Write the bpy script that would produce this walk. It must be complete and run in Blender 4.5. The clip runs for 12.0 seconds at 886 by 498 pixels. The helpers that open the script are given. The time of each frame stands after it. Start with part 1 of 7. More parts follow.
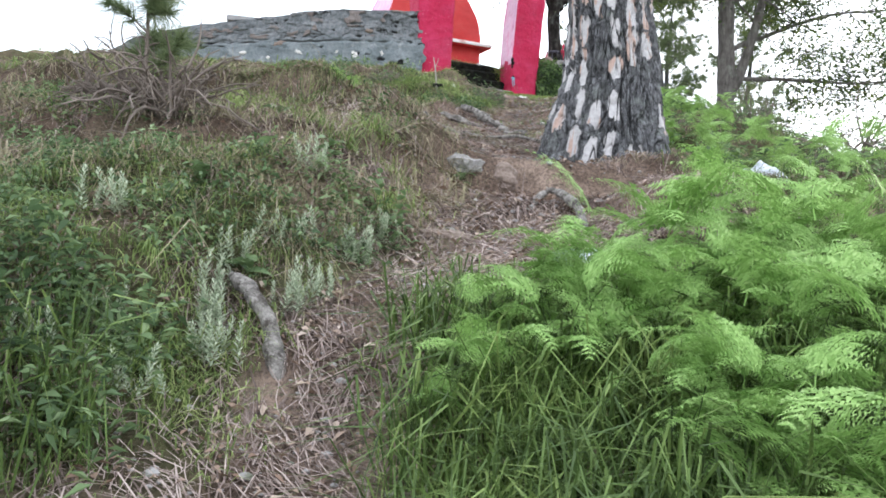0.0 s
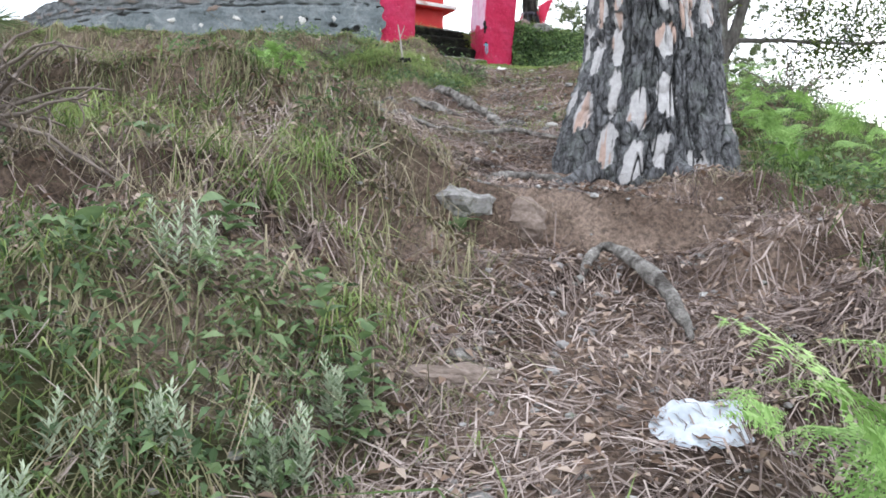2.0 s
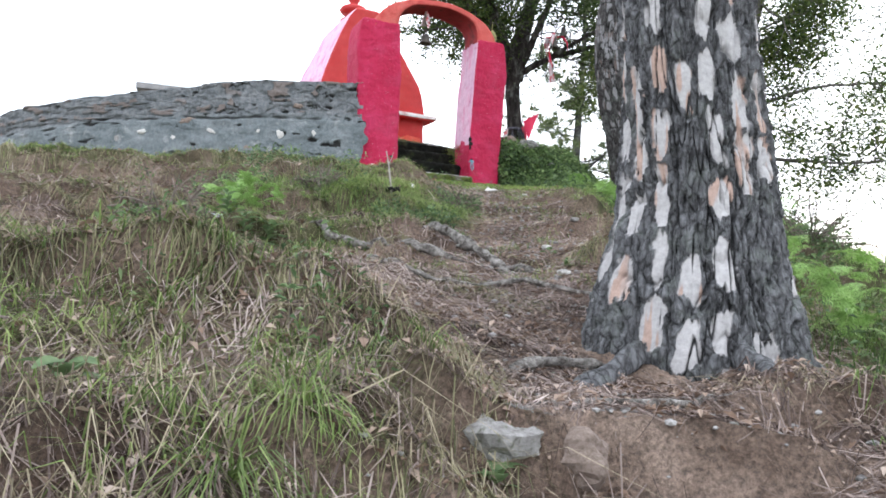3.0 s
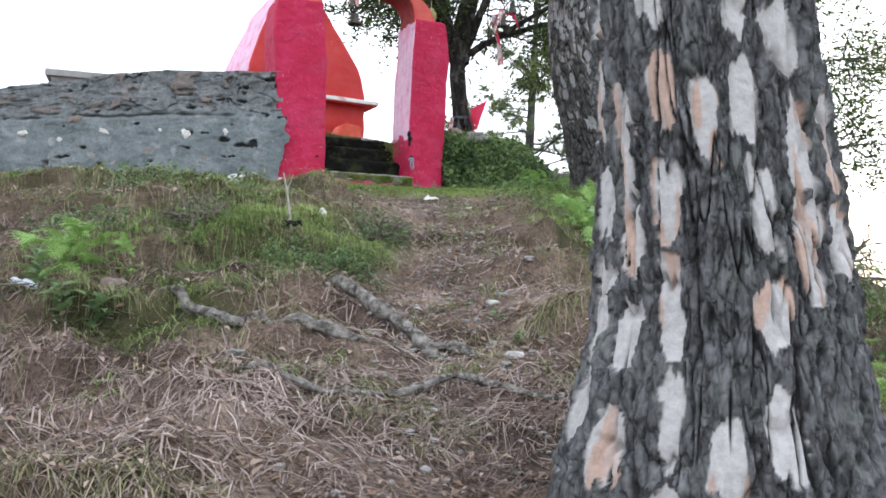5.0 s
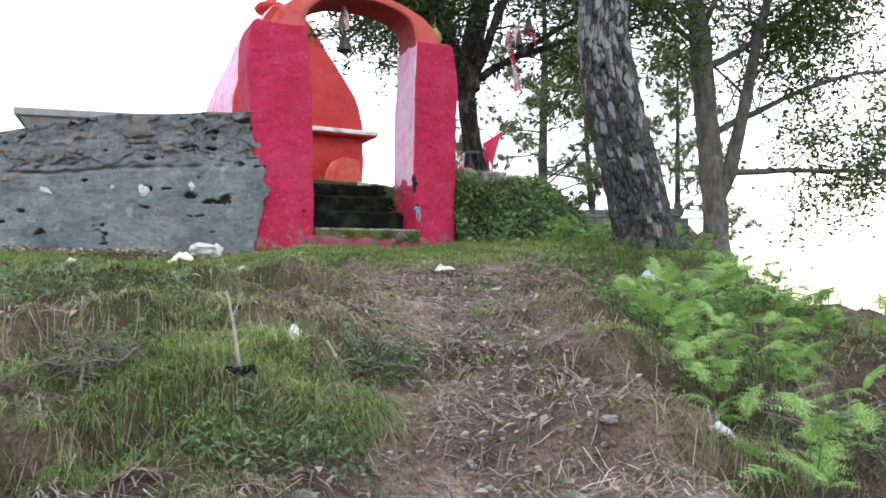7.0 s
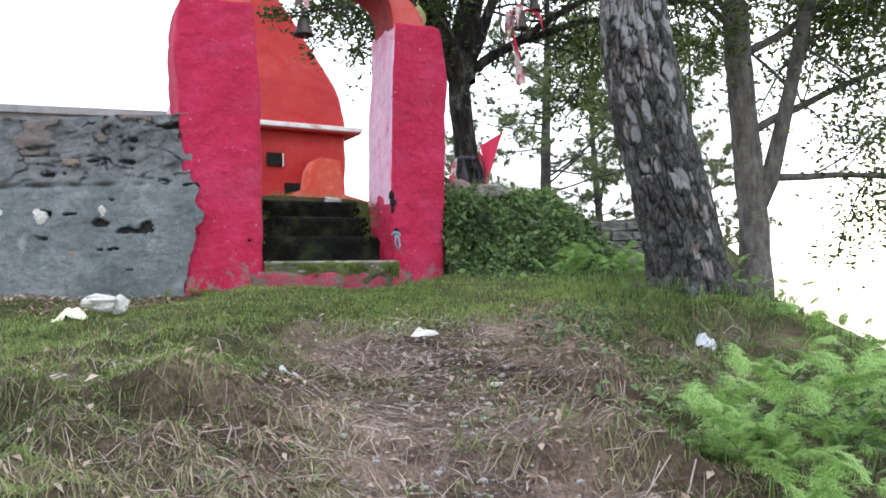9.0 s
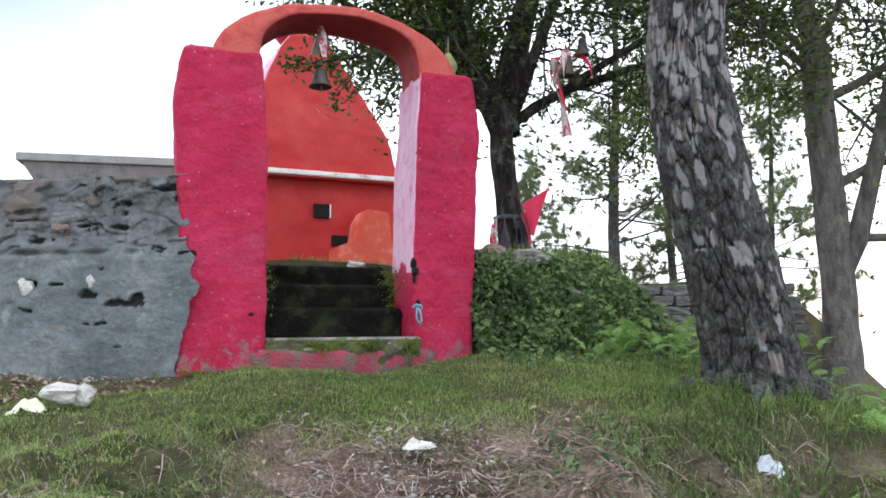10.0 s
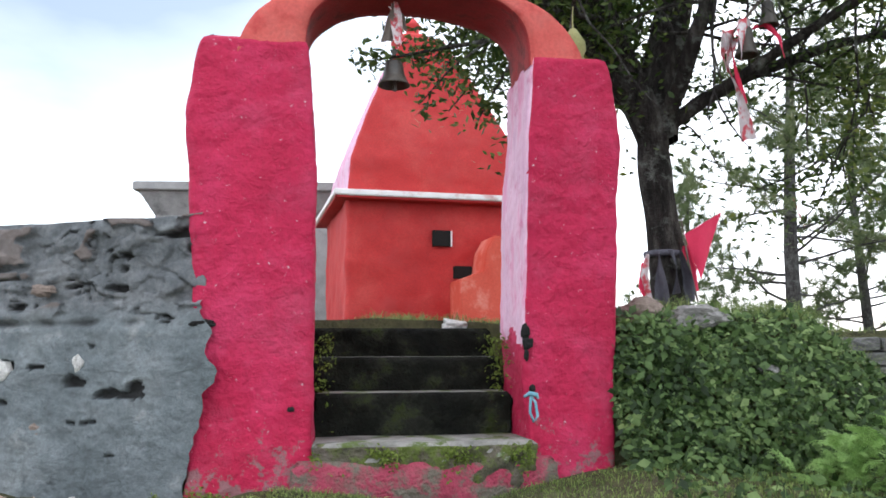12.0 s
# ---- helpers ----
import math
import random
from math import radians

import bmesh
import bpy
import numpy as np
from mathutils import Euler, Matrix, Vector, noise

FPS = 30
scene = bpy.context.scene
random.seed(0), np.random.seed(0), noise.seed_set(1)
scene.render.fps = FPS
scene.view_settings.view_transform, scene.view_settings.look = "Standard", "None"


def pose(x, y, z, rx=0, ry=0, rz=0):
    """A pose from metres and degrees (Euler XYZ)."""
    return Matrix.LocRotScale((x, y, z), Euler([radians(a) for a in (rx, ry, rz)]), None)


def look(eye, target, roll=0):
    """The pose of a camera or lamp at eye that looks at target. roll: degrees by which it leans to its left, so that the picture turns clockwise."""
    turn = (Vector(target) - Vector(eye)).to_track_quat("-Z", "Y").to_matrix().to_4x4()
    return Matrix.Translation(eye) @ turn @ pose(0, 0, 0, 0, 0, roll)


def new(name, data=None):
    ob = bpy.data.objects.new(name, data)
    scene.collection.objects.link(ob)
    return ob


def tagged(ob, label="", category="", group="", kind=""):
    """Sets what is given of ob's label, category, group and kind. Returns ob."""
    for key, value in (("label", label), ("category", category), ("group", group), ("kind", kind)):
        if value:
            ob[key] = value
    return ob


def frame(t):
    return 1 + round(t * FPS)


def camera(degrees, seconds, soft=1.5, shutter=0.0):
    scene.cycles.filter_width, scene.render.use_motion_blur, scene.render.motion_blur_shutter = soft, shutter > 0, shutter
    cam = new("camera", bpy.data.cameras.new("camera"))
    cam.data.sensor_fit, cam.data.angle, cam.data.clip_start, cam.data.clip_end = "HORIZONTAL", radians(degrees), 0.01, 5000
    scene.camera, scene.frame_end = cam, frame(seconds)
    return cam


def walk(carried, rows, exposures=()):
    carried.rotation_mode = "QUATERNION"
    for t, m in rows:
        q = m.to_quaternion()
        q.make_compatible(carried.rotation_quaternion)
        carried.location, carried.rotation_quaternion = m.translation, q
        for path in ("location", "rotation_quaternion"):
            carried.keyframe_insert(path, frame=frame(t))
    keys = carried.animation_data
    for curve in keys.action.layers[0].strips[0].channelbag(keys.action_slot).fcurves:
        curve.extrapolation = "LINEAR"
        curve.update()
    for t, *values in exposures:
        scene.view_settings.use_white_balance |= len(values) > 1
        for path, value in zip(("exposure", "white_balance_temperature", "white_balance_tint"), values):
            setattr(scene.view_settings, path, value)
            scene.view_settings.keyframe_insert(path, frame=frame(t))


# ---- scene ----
cam = camera(57.2, 12.0, soft=1.7)
METRES, EYE, TILT, LEAN, TURN = 11.0, 1.3, 0.0, -3.5, 0.0
ROWS = [
    (0.0, 0.0, 0.0, 0.0, 0.0, 0.0, -0.0),
    (0.5, 0.0014, 0.0465, 0.0137, -2.24, -1.92, 3.71),
    (1.0, -0.0051, 0.0812, 0.0226, -2.19, -1.36, 1.49),
    (1.5, -0.0114, 0.1172, 0.0348, -2.55, -3.03, 0.6),
    (2.0, -0.0084, 0.1584, 0.0419, -2.7, -2.6, 1.5),
    (2.5, -0.0096, 0.1887, 0.0608, -2.05, -1.86, 2.5),
    (3.0, -0.0187, 0.229, 0.0768, -4.71, 4.24, 1.04),
    (5.0, 0.0165, 0.3564, 0.1271, -7.59, 2.42, 2.76),
    (5.5, 0.0271, 0.4011, 0.1414, -6.14, 3.19, 3.79),
    (6.0, 0.0252, 0.4445, 0.1569, -5.81, 4.54, 5.22),
    (6.5, 0.0281, 0.4784, 0.1716, -6.96, 4.12, 4.37),
    (8.5, 0.0552, 0.6331, 0.2198, -7.01, 2.48, 6.15),
    (9.0, 0.0677, 0.6737, 0.2317, -7.05, 2.66, 4.98),
    (9.5, 0.0924, 0.7047, 0.2424, -5.21, 2.36, 6.54),
    (10.0, 0.1133, 0.7417, 0.2565, -1.68, 5.96, 4.01),
    (10.5, 0.1217, 0.7893, 0.2689, 0.47, 9.8, 1.98),
    (11.0, 0.1313, 0.8357, 0.2757, 3.34, 10.01, 3.96),
    (11.5, 0.1363, 0.8691, 0.2883, 6.7, 9.6, 3.48),
    (12.0, 0.1342, 0.9157, 0.2977, 8.89, 7.64, 3.65),
]
walk(cam, [(t, pose(0, 0, EYE, TILT, LEAN, TURN) @ pose(METRES * x, METRES * y, METRES * z, 90 + pitch, roll, yaw)) for t, x, y, z, yaw, pitch, roll in ROWS],
     [(0.0, 0.5, 6150, 10), (1.0, 0.38, 6150, 10), (2.5, 0.48, 6150, 10), (3.2, 0.4, 6150, 10), (5.5, 0.25, 6150, 10), (8.5, 0.25, 6150, 10), (9.6, 0.32, 6150, 10), (10.5, 0.02, 6150, 10), (11.2, 0.2, 6150, 10), (12.0, 0.3, 6150, 10)])

# ---- light: bright thin cloud at the end of the day, the low sun behind it ahead and to the right ----
world = bpy.data.worlds.new("sky")
scene.world = world
world.use_nodes = True
wn, wl = world.node_tree.nodes, world.node_tree.links
wn.clear()
sky = wn.new("ShaderNodeTexSky")
sky.sky_type = "NISHITA"
sky.sun_disc = False
sky.sun_elevation, sky.sun_rotation = radians(14), radians(42)
sky.dust_density = 3.0
wtc = wn.new("ShaderNodeTexCoord")
wmap = wn.new("ShaderNodeMapping")
wmap.inputs["Scale"].default_value = (1.0, 1.0, 2.6)
wno = wn.new("ShaderNodeTexNoise")
wno.inputs["Scale"].default_value = 1.7
wno.inputs["Detail"].default_value = 6
wramp = wn.new("ShaderNodeValToRGB")
wramp.color_ramp.elements[0].position, wramp.color_ramp.elements[0].color = 0.36, (0.7, 0.7, 0.7, 1)
wramp.color_ramp.elements[1].position, wramp.color_ramp.elements[1].color = 0.56, (0.97, 0.97, 0.97, 1)
sky_gain = wn.new("ShaderNodeVectorMath")
sky_gain.operation = "SCALE"
sky_gain.inputs["Scale"].default_value = 0.12
cloud = wn.new("ShaderNodeRGB")
cloud.outputs[0].default_value = (1.1, 1.12, 1.18, 1)
wmix = wn.new("ShaderNodeMix")
wmix.data_type = "RGBA"
bg = wn.new("ShaderNodeBackground")
bg.inputs["Strength"].default_value = 1.9
wo = wn.new("ShaderNodeOutputWorld")
wl.new(wtc.outputs["Generated"], wmap.inputs["Vector"])
wl.new(wmap.outputs["Vector"], wno.inputs["Vector"])
wl.new(wno.outputs["Fac"], wramp.inputs["Fac"])
wl.new(sky.outputs["Color"], sky_gain.inputs[0])
# a gap of blue in the cloud, high ahead and to the left
wgap = wn.new("ShaderNodeVectorMath")
wgap.operation = "DOT_PRODUCT"
wl.new(wtc.outputs["Generated"], wgap.inputs[0])
wgap.inputs[1].default_value = Vector((-0.46, 0.72, 0.53)).normalized()
wsoft = wn.new("ShaderNodeMath")
wsoft.operation = "MULTIPLY_ADD"
wl.new(wno.outputs["Fac"], wsoft.inputs[0])
wsoft.inputs[1].default_value = 0.14
wl.new(wgap.outputs["Value"], wsoft.inputs[2])
wthin = wn.new("ShaderNodeMapRange")
wthin.inputs["From Min"].default_value, wthin.inputs["From Max"].default_value = 0.96, 1.06
wthin.inputs["To Min"].default_value, wthin.inputs["To Max"].default_value = 1.0, 0.12
wl.new(wsoft.outputs[0], wthin.inputs["Value"])
wcov = wn.new("ShaderNodeMath")
wcov.operation = "MULTIPLY"
wl.new(wramp.outputs["Color"], wcov.inputs[0])
wl.new(wthin.outputs["Result"], wcov.inputs[1])
wl.new(wcov.outputs[0], wmix.inputs["Factor"])
wl.new(sky_gain.outputs["Vector"], wmix.inputs[6])
wl.new(cloud.outputs[0], wmix.inputs[7])
wl.new(wmix.outputs[2], bg.inputs["Color"])
wl.new(bg.outputs[0], wo.inputs["Surface"])
sun = new("sun", bpy.data.lights.new("sun", "SUN"))
sun.data.energy, sun.data.angle, sun.data.color = 0.9, radians(14), (1.0, 0.86, 0.68)
SUN_AZ, SUN_EL = radians(42), radians(14)
sun.matrix_world = look((20 * math.sin(SUN_AZ), 20 * math.cos(SUN_AZ), 20 * math.tan(SUN_EL)), (0, 0, 0))


# ---- numbers: smooth noise over arrays ----
def hash3(ix, iy, iz, seed):
    h = (ix.astype(np.int64) * 374761393 + iy.astype(np.int64) * 668265263 + iz.astype(np.int64) * 2147483647 + seed * 974634777) & 0xFFFFFFFF
    h = ((h ^ (h >> 13)) * 1274126177) & 0xFFFFFFFF
    return ((h ^ (h >> 16)) & 0xFFFFFF) / float(0xFFFFFF)


def vnoise(x, y, z=0.0, seed=0):
    x, y = np.asarray(x, float), np.asarray(y, float)
    z = np.zeros_like(x) + z
    ix, iy, iz = np.floor(x), np.floor(y), np.floor(z)
    fx, fy, fz = x - ix, y - iy, z - iz
    fx, fy, fz = [q * q * (3 - 2 * q) for q in (fx, fy, fz)]
    out = 0
    for a in (0, 1):
        for b in (0, 1):
            for c in (0, 1):
                wgt = (fx if a else 1 - fx) * (fy if b else 1 - fy) * (fz if c else 1 - fz)
                out = out + wgt * hash3(ix + a, iy + b, iz + c, seed)
    return out * 2 - 1


def fbm(x, y, z=0.0, octaves=4, seed=0):
    total, amp, frq = 0, 1.0, 1.0
    for k in range(octaves):
        total = total + amp * vnoise(np.asarray(x) * frq, np.asarray(y) * frq, np.asarray(z) * frq, seed + k * 17)
        amp, frq = amp * 0.5, frq * 2.03
    return total


def cells(u, v, seed=0, jitter=0.85):
    """Cellular pattern: distance to the border between the two nearest seeds, and the nearest cell's random number."""
    iu, iv = np.floor(u), np.floor(v)
    best = np.full(u.shape, 9.0)
    second = np.full(u.shape, 9.0)
    rnd = np.zeros(u.shape)
    for a in (-1, 0, 1):
        for b in (-1, 0, 1):
            cu = iu + a + 0.5 + jitter * (hash3(iu + a, iv + b, iu * 0, seed) - 0.5)
            cv = iv + b + 0.5 + jitter * (hash3(iu + a, iv + b, iu * 0 + 7, seed) - 0.5)
            d = np.hypot(u - cu, v - cv)
            r = hash3(iu + a, iv + b, iu * 0 + 13, seed)
            nearer = d < best
            second = np.where(nearer, best, np.minimum(second, d))
            rnd = np.where(nearer, r, rnd)
            best = np.where(nearer, d, best)
    return second - best, rnd


def step01(v, a, b):
    q = np.clip((np.asarray(v, float) - a) / (b - a), 0, 1)
    return q * q * (3 - 2 * q)


# ---- meshes ----
def np_mesh(name, verts, faces, smooth=True):
    """Mesh from an array of points and an array of faces with 3 or 4 corners."""
    verts, faces = np.asarray(verts, np.float32), np.asarray(faces, np.int32)
    me = bpy.data.meshes.new(name)
    n, k = faces.shape
    me.vertices.add(len(verts))
    me.vertices.foreach_set("co", verts.ravel())
    me.loops.add(n * k)
    me.loops.foreach_set("vertex_index", faces.ravel())
    me.polygons.add(n)
    me.polygons.foreach_set("loop_start", np.arange(0, n * k, k, dtype=np.int32))
    me.polygons.foreach_set("loop_total", np.full(n, k, np.int32))
    me.update(calc_edges=True)
    me.polygons.foreach_set("use_smooth", np.full(n, smooth))
    return me


def attribute(me, name, values):
    a = me.attributes.new(name, "FLOAT", "POINT")
    a.data.foreach_set("value", np.asarray(values, np.float32))


def made(name, me, material, parent=None, label=""):
    """An object on a mesh, under a thing or part where one is given."""
    ob = new(name, me)
    if material and not me.materials:
        me.materials.append(material)
    if parent is not None:
        ob.parent = parent
    if label:
        ob["label"] = label
    return ob


def part(name, bm, material, parent=None, label="", smooth=False):
    me = bpy.data.meshes.new(name)
    bm.to_mesh(me)
    bm.free()
    if smooth:
        me.polygons.foreach_set("use_smooth", [True] * len(me.polygons))
    return made(name, me, material, parent, label)


def thing(name, label, category, group="", kind="", at=(0, 0, 0), turn=0.0):
    ob = new(name)
    ob.empty_display_size = 0.1
    ob.matrix_world = pose(*at, 0, 0, turn)
    return tagged(ob, label, category, group, kind)


def grid_faces(rows, cols, wrap=False):
    a = np.arange(rows * cols).reshape(rows, cols)
    if wrap:
        b = np.roll(a, -1, axis=1)
        return np.stack([a[:-1], b[:-1], b[1:], a[1:]], -1).reshape(-1, 4)
    return np.stack([a[:-1, :-1], a[:-1, 1:], a[1:, 1:], a[1:, :-1]], -1).reshape(-1, 4)


def box_bm(x0, x1, y0, y1, z0, z1, bevel=0.01, bm=None):
    bm = bm or bmesh.new()
    res = bmesh.ops.create_cube(bm, size=1)
    bmesh.ops.transform(bm, verts=res["verts"], matrix=Matrix.Translation(((x0 + x1) / 2, (y0 + y1) / 2, (z0 + z1) / 2)) @ Matrix.Diagonal((x1 - x0, y1 - y0, z1 - z0, 1)))
    if bevel:
        edges = list({e for v in res["verts"] for e in v.link_edges})
        bmesh.ops.bevel(bm, geom=edges, offset=bevel, segments=2, affect="EDGES")
    return bm


def ring_tube(points, radii, sides=12, wobble=0.0, seed=0):
    """Points and faces of a tapered tube along a line of points, closed at its end."""
    pts, radii = np.asarray(points, float), np.asarray(radii, float)
    tan = np.gradient(pts, axis=0)
    tan /= np.linalg.norm(tan, axis=1)[:, None] + 1e-9
    ref = np.array([0.0, 0.0, 1.0]) if abs(tan[0][2]) < 0.8 else np.array([1.0, 0.0, 0.0])
    V = []
    for p, t, r in zip(pts, tan, radii):
        a = np.cross(t, ref)
        a /= np.linalg.norm(a) + 1e-9
        b = np.cross(t, a)
        ref = np.cross(a, t)
        ang = np.linspace(0, 2 * math.pi, sides, endpoint=False)
        rr = r * (1 + wobble * vnoise(np.cos(ang) * 1.5 + p[0] * 3, np.sin(ang) * 1.5 + p[1] * 3, p[2] * 3, seed))
        V.append(p + rr[:, None] * (np.cos(ang)[:, None] * a + np.sin(ang)[:, None] * b))
    V = np.concatenate(V)
    F = grid_faces(len(pts), sides, True)
    return V, F


def merge(chunks):
    V, F, n = [], [], 0
    for v, f in chunks:
        V.append(v)
        F.append(np.asarray(f) + n)
        n += len(v)
    return np.concatenate(V), np.concatenate(F)


# ---- materials ----
def nodes_of(name):
    m = bpy.data.materials.new(name)
    m.use_nodes = True
    return m, m.node_tree.nodes, m.node_tree.links, m.node_tree.nodes["Principled BSDF"]


def noise_node(n, l, vec, scale, detail=5, rough=0.6, stretch=None):
    t = n.new("ShaderNodeTexNoise")
    t.inputs["Scale"].default_value, t.inputs["Detail"].default_value, t.inputs["Roughness"].default_value = scale, detail, rough
    if stretch:
        mp = n.new("ShaderNodeMapping")
        mp.inputs["Scale"].default_value = stretch
        l.new(vec, mp.inputs["Vector"])
        vec = mp.outputs["Vector"]
    l.new(vec, t.inputs["Vector"])
    return t.outputs["Fac"]


def ramp_node(n, l, fac, stops):
    r = n.new("ShaderNodeValToRGB")
    el = r.color_ramp.elements
    while len(el) < len(stops):
        el.new(0.5)
    for e, (p, c) in zip(el, stops):
        e.position, e.color = p, (*c, 1)
    l.new(fac, r.inputs["Fac"])
    return r.outputs["Color"]


def mix_node(n, l, fac, a, b, blend="MIX"):
    m = n.new("ShaderNodeMix")
    m.data_type, m.blend_type = "RGBA", blend
    for k, v in ((0, fac), (6, a), (7, b)):
        if isinstance(v, (int, float)):
            m.inputs[k].default_value = v
        elif isinstance(v, tuple):
            m.inputs[k].default_value = (*v, 1)
        else:
            l.new(v, m.inputs[k])
    return m.outputs[2]


def bump_node(n, l, p, height, strength, distance=0.02):
    b = n.new("ShaderNodeBump")
    b.inputs["Strength"].default_value, b.inputs["Distance"].default_value = strength, distance
    l.new(height, b.inputs["Height"])
    l.new(b.outputs["Normal"], p.inputs["Normal"])


def surface(name, colours, scale=6.0, fine=60.0, rough=0.9, bump=0.5, stain=None, stain_scale=2.0, stain_at=(0.52, 0.68), stretch=None, distance=0.01, gloss=0.5):
    """A worn surface: colours over coarse noise, a fine grain, and stains of another colour."""
    m, n, l, p = nodes_of(name)
    vec = n.new("ShaderNodeTexCoord").outputs["Object"]
    base = ramp_node(n, l, noise_node(n, l, vec, scale, stretch=stretch), [(0.3 + 0.4 * k / max(1, len(colours) - 1), c) for k, c in enumerate(colours)])
    grain = noise_node(n, l, vec, fine, 3, stretch=stretch)
    base = mix_node(n, l, 0.35, base, ramp_node(n, l, grain, [(0.3, (0.35, 0.35, 0.35)), (0.7, (0.75, 0.75, 0.75))]), "OVERLAY")
    if stain:
        fac = ramp_node(n, l, noise_node(n, l, vec, stain_scale, 7, 0.7), [(stain_at[0], (0, 0, 0)), (stain_at[1], (1, 1, 1))])
        base = mix_node(n, l, fac, base, stain)
    l.new(base, p.inputs["Base Color"])
    p.inputs["Roughness"].default_value = rough
    p.inputs["Specular IOR Level"].default_value = gloss
    bump_node(n, l, p, mix_node(n, l, 0.5, noise_node(n, l, vec, scale * 3), grain), bump, distance)
    return m


def plant(name, colours, rough=0.6, through_light=0.35, patch=0.7):
    """Leaf or blade: each piece its own tone, patches of the plot a little different, some light let through."""
    m, n, l, p = nodes_of(name)
    geo = n.new("ShaderNodeNewGeometry")
    vec = n.new("ShaderNodeTexCoord").outputs["Object"]
    tone = n.new("ShaderNodeMath")
    tone.operation = "MULTIPLY_ADD"
    l.new(geo.outputs["Random Per Island"], tone.inputs[0])
    tone.inputs[1].default_value = 0.65
    sc = n.new("ShaderNodeMath")
    sc.operation = "MULTIPLY_ADD"
    l.new(noise_node(n, l, vec, patch, 4), sc.inputs[0])
    sc.inputs[1].default_value, sc.inputs[2].default_value = 1.2, -0.42
    l.new(sc.outputs[0], tone.inputs[2])
    col = ramp_node(n, l, tone.outputs[0], [(k / max(1, len(colours) - 1), c) for k, c in enumerate(colours)])
    l.new(col, p.inputs["Base Color"])
    p.inputs["Roughness"].default_value = rough
    p.inputs["Specular IOR Level"].default_value = 0.25
    if through_light:
        tr = n.new("ShaderNodeBsdfTranslucent")
        l.new(col, tr.inputs["Color"])
        ms = n.new("ShaderNodeMixShader")
        ms.inputs[0].default_value = through_light
        out = n["Material Output"]
        l.new(p.outputs[0], ms.inputs[1])
        l.new(tr.outputs[0], ms.inputs[2])
        l.new(ms.outputs[0], out.inputs["Surface"])
    return m


def ground_material():
    m, n, l, p = nodes_of("hillside_soil")
    vec = n.new("ShaderNodeTexCoord").outputs["Object"]
    soil = ramp_node(n, l, noise_node(n, l, vec, 1.6, 8, 0.65), [(0.34, (0.05, 0.037, 0.029)), (0.49, (0.14, 0.109, 0.088)), (0.66, (0.31, 0.255, 0.213))])
    needles = noise_node(n, l, vec, 60, 5, 0.75, (1, 0.45, 1))
    soil = mix_node(n, l, 0.6, soil, ramp_node(n, l, needles, [(0.36, (0.1, 0.08, 0.07)), (0.62, (0.9, 0.79, 0.73))]), "OVERLAY")
    att = n.new("ShaderNodeAttribute")
    att.attribute_name = "green"
    # under plants: dark mossy humus, with the shade of the gaps put into its colour
    moss = ramp_node(n, l, noise_node(n, l, vec, 9, 6), [(0.3, (0.03, 0.034, 0.016)), (0.7, (0.11, 0.115, 0.05))])
    base = mix_node(n, l, att.outputs["Fac"], soil, moss)
    l.new(base, p.inputs["Base Color"])
    p.inputs["Roughness"].default_value = 1.0
    p.inputs["Specular IOR Level"].default_value = 0.15
    bump_node(n, l, p, mix_node(n, l, 0.5, noise_node(n, l, vec, 14, 6), needles), 1.0, 0.05)
    return m


